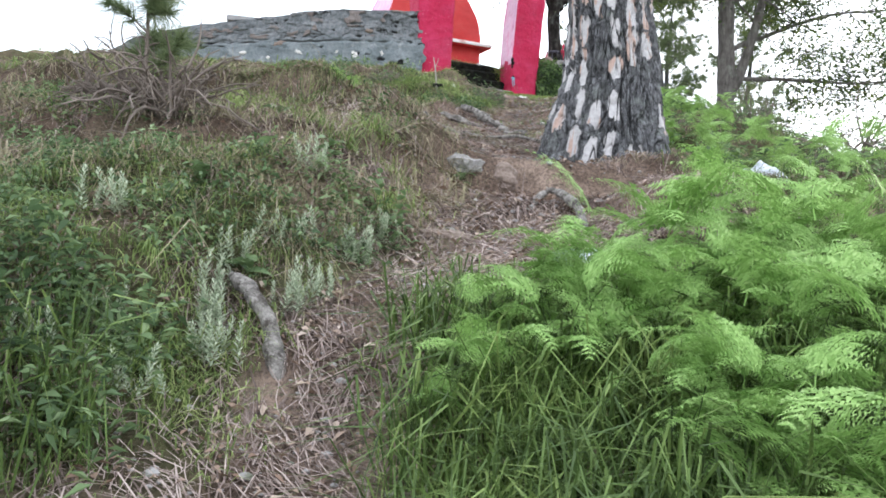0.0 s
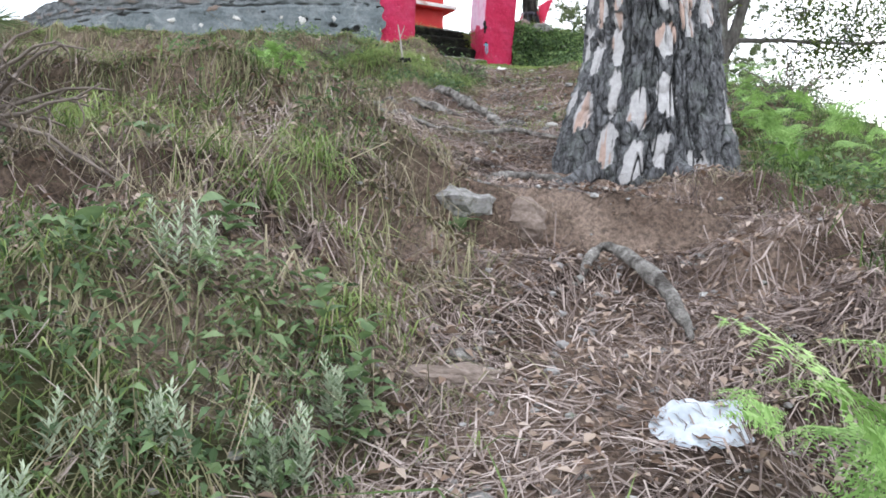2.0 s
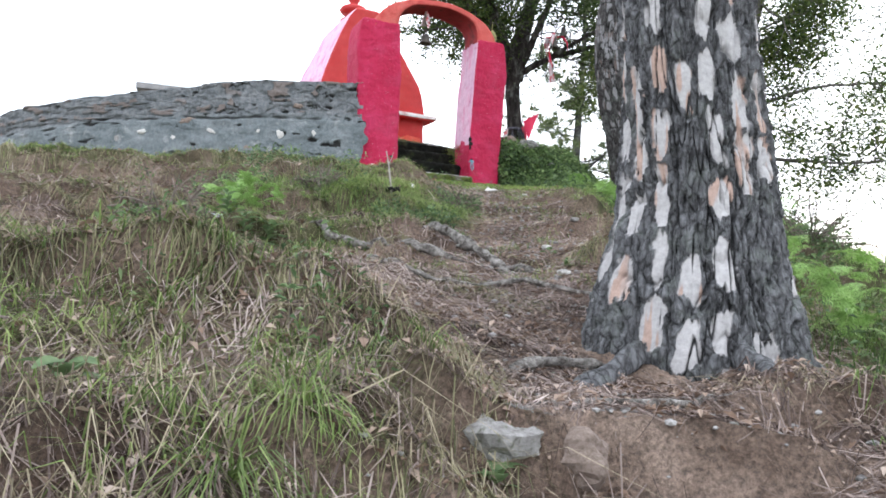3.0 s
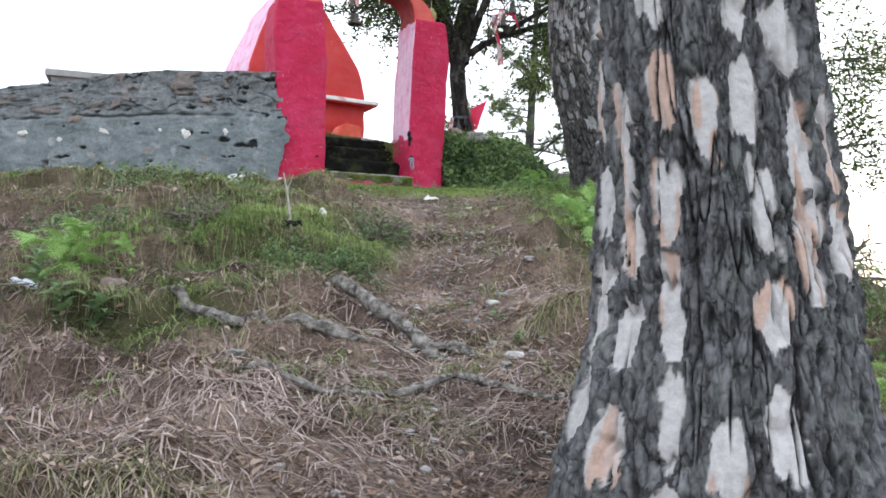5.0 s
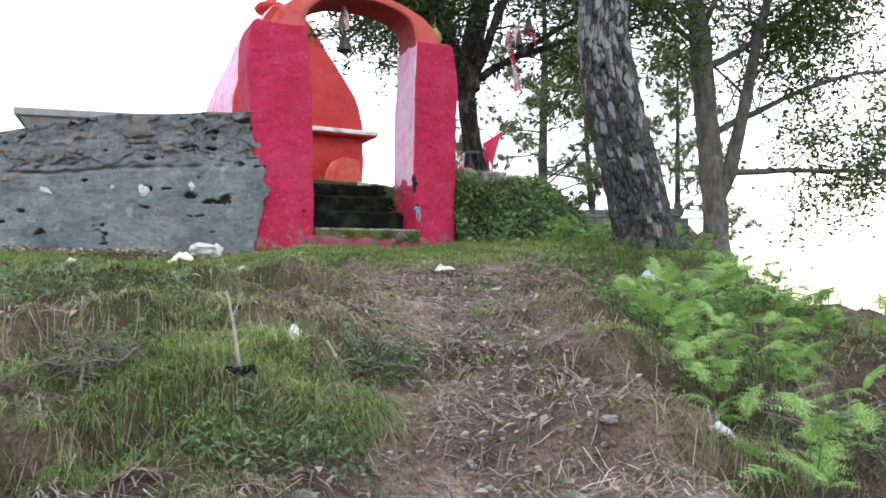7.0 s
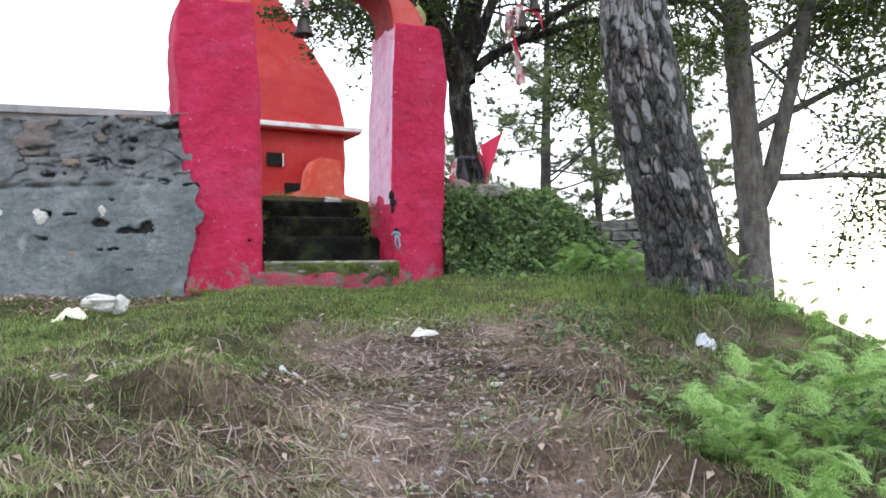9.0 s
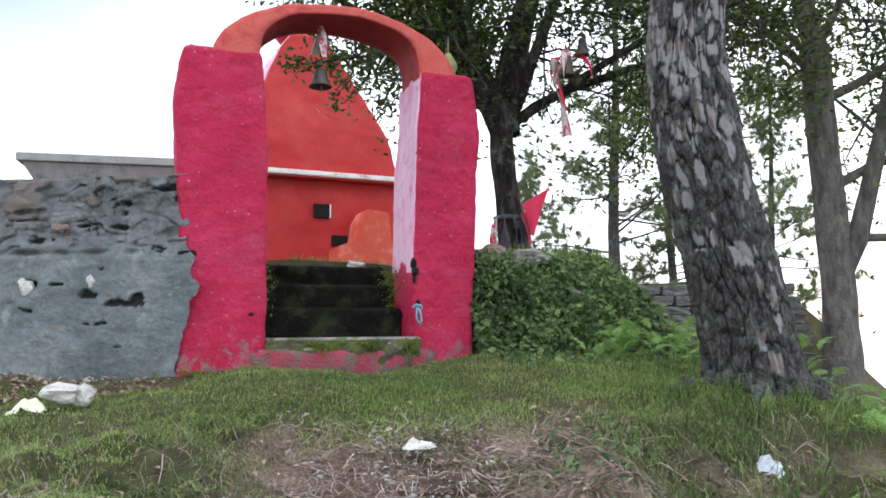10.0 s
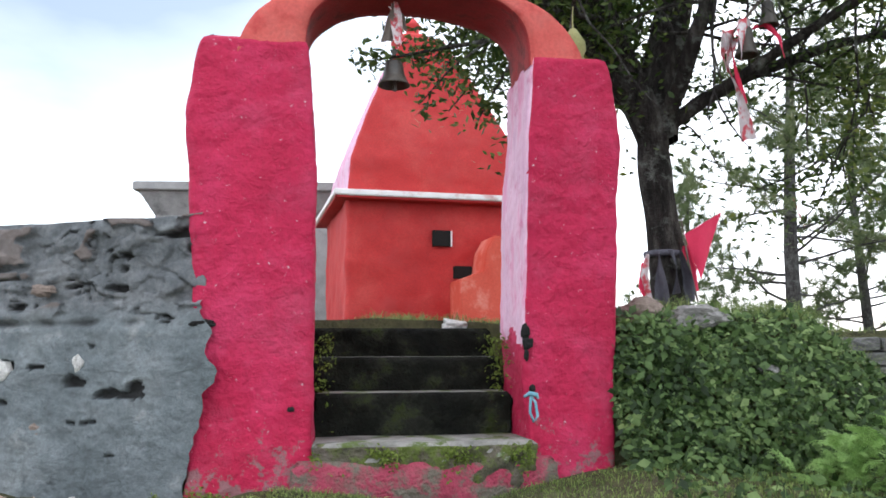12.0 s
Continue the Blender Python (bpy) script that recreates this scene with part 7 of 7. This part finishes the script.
for dx, dz, sc_ in ((0.03, 0.48, 0.8), (0.18, 0.68, 0.7)):
    b = part("bell", lathe([(r * sc_, zz * sc_) for r, zz in BELL], 20, (dx, 0, dz)), M_BRASS, bundle, "tarnished brass bell", smooth=True)
made("cord", np_mesh("cord", *ring_tube([(-0.1, 0, 0.6), (0.03, 0, 0.74), (0.18, 0, 0.92), (0.2, 0, 1.0)], [0.012, 0.012, 0.01, 0.008], 7)), M_TWIG, bundle)

oak_cloth = thing("cloth_wrap", "grey and red cloths tied round the oak trunk", "cloth", at=(1.98, 16.35, 5.0))
part("band", lathe([(r_ + 0.012 * math.sin(17 * z_), z_) for z_, r_ in [(0.345, 0.124), (0.352, 0.146), (0.385, 0.148), (0.395, 0.124)]], 26), M_GREYCLOTH, oak_cloth, "dark cloth band", smooth=True)
rag([(-0.13, -0.14, 0.36), (-0.16, -0.14, 0.2), (-0.12, -0.15, 0.0)], 0.09, M_WCLOTH, oak_cloth, "", 3)
rag([(-0.16, -0.1, 0.3), (-0.18, -0.12, 0.12), (-0.13, -0.12, -0.02)], 0.05, M_FLAG, oak_cloth, "", 5)
rag([(0.1, -0.15, 0.38), (0.15, -0.14, 0.18), (0.17, -0.14, 0.0)], 0.1, M_GREYCLOTH, oak_cloth, "", 8)
rag([(0.05, -0.17, 0.38), (0.07, -0.18, 0.24), (0.06, -0.18, 0.06)], 0.15, M_GREYCLOTH, oak_cloth, "", 12)
rag([(-0.05, -0.17, 0.37), (-0.05, -0.175, 0.2), (-0.04, -0.17, -0.02)], 0.13, M_GREYCLOTH, oak_cloth, "", 13)
rag([(0.14, -0.1, 0.42), (0.2, -0.12, 0.25), (0.21, -0.12, 0.08)], 0.07, M_FLAG, oak_cloth, "", 9)


def pennant(name, label, corners, at, material, parent_pole=None):
    t = thing(name, label, "flag", at=at)
    a, b, c3 = [np.array(q, float) for q in corners]
    V, F, idx = [], [], {}
    n = 12
    for i in range(n + 1):
        for j in range(n + 1 - i):
            p = a + (b - a) * i / n + (c3 - a) * j / n
            p[1] += 0.035 * math.sin(9 * (i + 0.6 * j) / n) * (i + j) / n
            idx[i, j] = len(V)
            V.append(p)
    for i in range(n):
        for j in range(n - i):
            F.append([idx[i, j], idx[i + 1, j], idx[i, j + 1]])
            if j < n - i - 1:
                F.append([idx[i + 1, j], idx[i + 1, j + 1], idx[i, j + 1]])
    made("cloth", np_mesh("cloth", np.array(V), np.array(F)), material, t)
    return t


pf = pennant("pennant", "crimson triangular pennant tied to the oak", [(0.0, 0, 0.5), (0.27, 0, 0.66), (0.1, 0, 0.16)], (2.12, 16.2, 5.0), M_FLAG)
made("stick", np_mesh("stick", *ring_tube([(0.08, 0.01, -0.02), (0.02, 0.01, 0.3), (-0.02, 0.01, 0.62)], [0.008, 0.007, 0.006], 6)), M_TWIG, pf)
pennant("pennant", "red pennant hanging on a far pine", [(0.0, 0, 0.75), (0.05, 0, 0.6), (0.22, 0, 0.05)], (5.92, 27.75, 7.1), M_FLAG)

# ---- litter ----
def crumpled(name, x, y, w, d, h, material, label, seed, category="litter", turn=0.0):
    n = 22
    t = np.linspace(-1, 1, n)
    X, Y = np.meshgrid(t, t)
    r = np.clip(np.hypot(X, Y) * (1 + 0.25 * fbm(X * 2, Y * 2, seed, 2, seed)), 0, 2)
    up = np.clip(1 - r ** 2, 0, 1) ** 0.5
    Z = h * up * (0.7 + 0.45 * fbm(X * 2.5, Y * 2.5, seed, 4, seed + 3)) + 0.006
    Xr, Yr = X * np.sqrt(1 - Y ** 2 / 2), Y * np.sqrt(1 - X ** 2 / 2)
    wob = 1 + 0.18 * fbm(Xr * 1.7 + seed, Yr * 1.7, 0, 3, seed + 9)
    base = on_hill(x, y)
    ax, ay = Xr * w / 2 * wob, Yr * d / 2 * wob
    ca, sa = math.cos(turn), math.sin(turn)
    ux, uy = ax * ca - ay * sa, ax * sa + ay * ca
    zz = hill(x + ux, y + uy) - base[2] + np.abs(Z)
    ob = made(name, np_mesh(name, np.stack([ux, uy, zz], -1).reshape(-1, 3), grid_faces(n, n)), material)
    ob.location = base
    return tagged(ob, label, category)


crumpled("plastic_bag", 0.57, 3.55, 0.23, 0.17, 0.03, M_PLASTIC, "crumpled clear white plastic bag on the path", 3)
crumpled("plastic_bag", 1.85, 4.75, 0.26, 0.3, 0.08, M_PLASTIC, "crumpled white plastic bag in the grass", 4)
crumpled("plastic_bag", -1.36, 8.0, 0.24, 0.12, 0.03, M_PLASTIC, "flattened white plastic bag beside the bracken", 12)
crumpled("wrapper", 0.29, 11.5, 0.15, 0.13, 0.07, M_PLASTIC, "crumpled bluish-white wrapper on the turf", 5)
crumpled("wrapper", 1.07, 12.26, 0.16, 0.08, 0.03, M_ROCKW, "flat whitish scrap on the bare soil", 6)
crumpled("wrapper", 2.75, 12.1, 0.12, 0.1, 0.05, M_PLASTIC, "white scrap in the grass", 7)
crumpled("plastic_bag", -1.16, 12.9, 0.24, 0.14, 0.06, surface("yellowish_plastic", [(0.6, 0.62, 0.4), (0.68, 0.69, 0.52)], 8, 30, 0.4, 0.6), "crumpled yellowish plastic bag on the turf", 8)
crumpled("wrapper", -1.95, 12.6, 0.2, 0.13, 0.08, M_PLASTIC, "crumpled pale plastic on the turf", 9)
crumpled("wrapper", 0.0, 9.65, 0.07, 0.06, 0.04, M_ROCKW, "small white scrap on the slope", 10)
crumpled("wrapper", 1.7, 8.7, 0.11, 0.06, 0.03, M_PLASTIC, "thin white scrap in the grass", 11)
cup = thing("cup", "clear plastic cup lying in the grass", "cup", at=on_hill(1.72, 7.95, 0.035))
part("wall", lathe([(0.028, 0.0), (0.038, 0.1), (0.04, 0.1), (0.03, -0.002), (0.0, -0.002)], 20), M_PLASTIC, cup, smooth=True)
cup.matrix_world = pose(*on_hill(1.72, 7.95, 0.035), 10, 84, -25)

# ---- oak sprig before the bell ----
sp_rng = np.random.default_rng(3)
sprig = []
leaves_at = []
for pts in ([(1.7, 16.2, 7.6), (1.1, 15.9, 7.2), (0.75, 15.5, 6.8), (0.5, 15.35, 6.55), (0.3, 15.3, 6.3)], [(0.75, 15.5, 6.8), (0.4, 15.4, 6.72), (0.1, 15.35, 6.66), (-0.15, 15.3, 6.62)], [(1.1, 15.9, 7.2), (0.95, 15.5, 6.7), (0.8, 15.4, 6.4), (0.7, 15.35, 6.2)]):
    sprig.append(ring_tube(pts, np.linspace(0.018, 0.004, len(pts)), 6))
    p = np.array(pts[1:])
    q = np.linspace(0, len(p) - 1, 26)
    leaves_at.append(np.stack([np.interp(q, np.arange(len(p)), p[:, j]) for j in range(3)], 1))
made("limb", np_mesh("limb", *merge(sprig)), M_BARK_OAK, oak)
tagged(made("sprig", np_mesh("sprig", *leaf_cloud(np.concatenate(leaves_at), 520, 0.06, 0.075, sp_rng), smooth=False), M_LEAF, oak), kind="stuff")
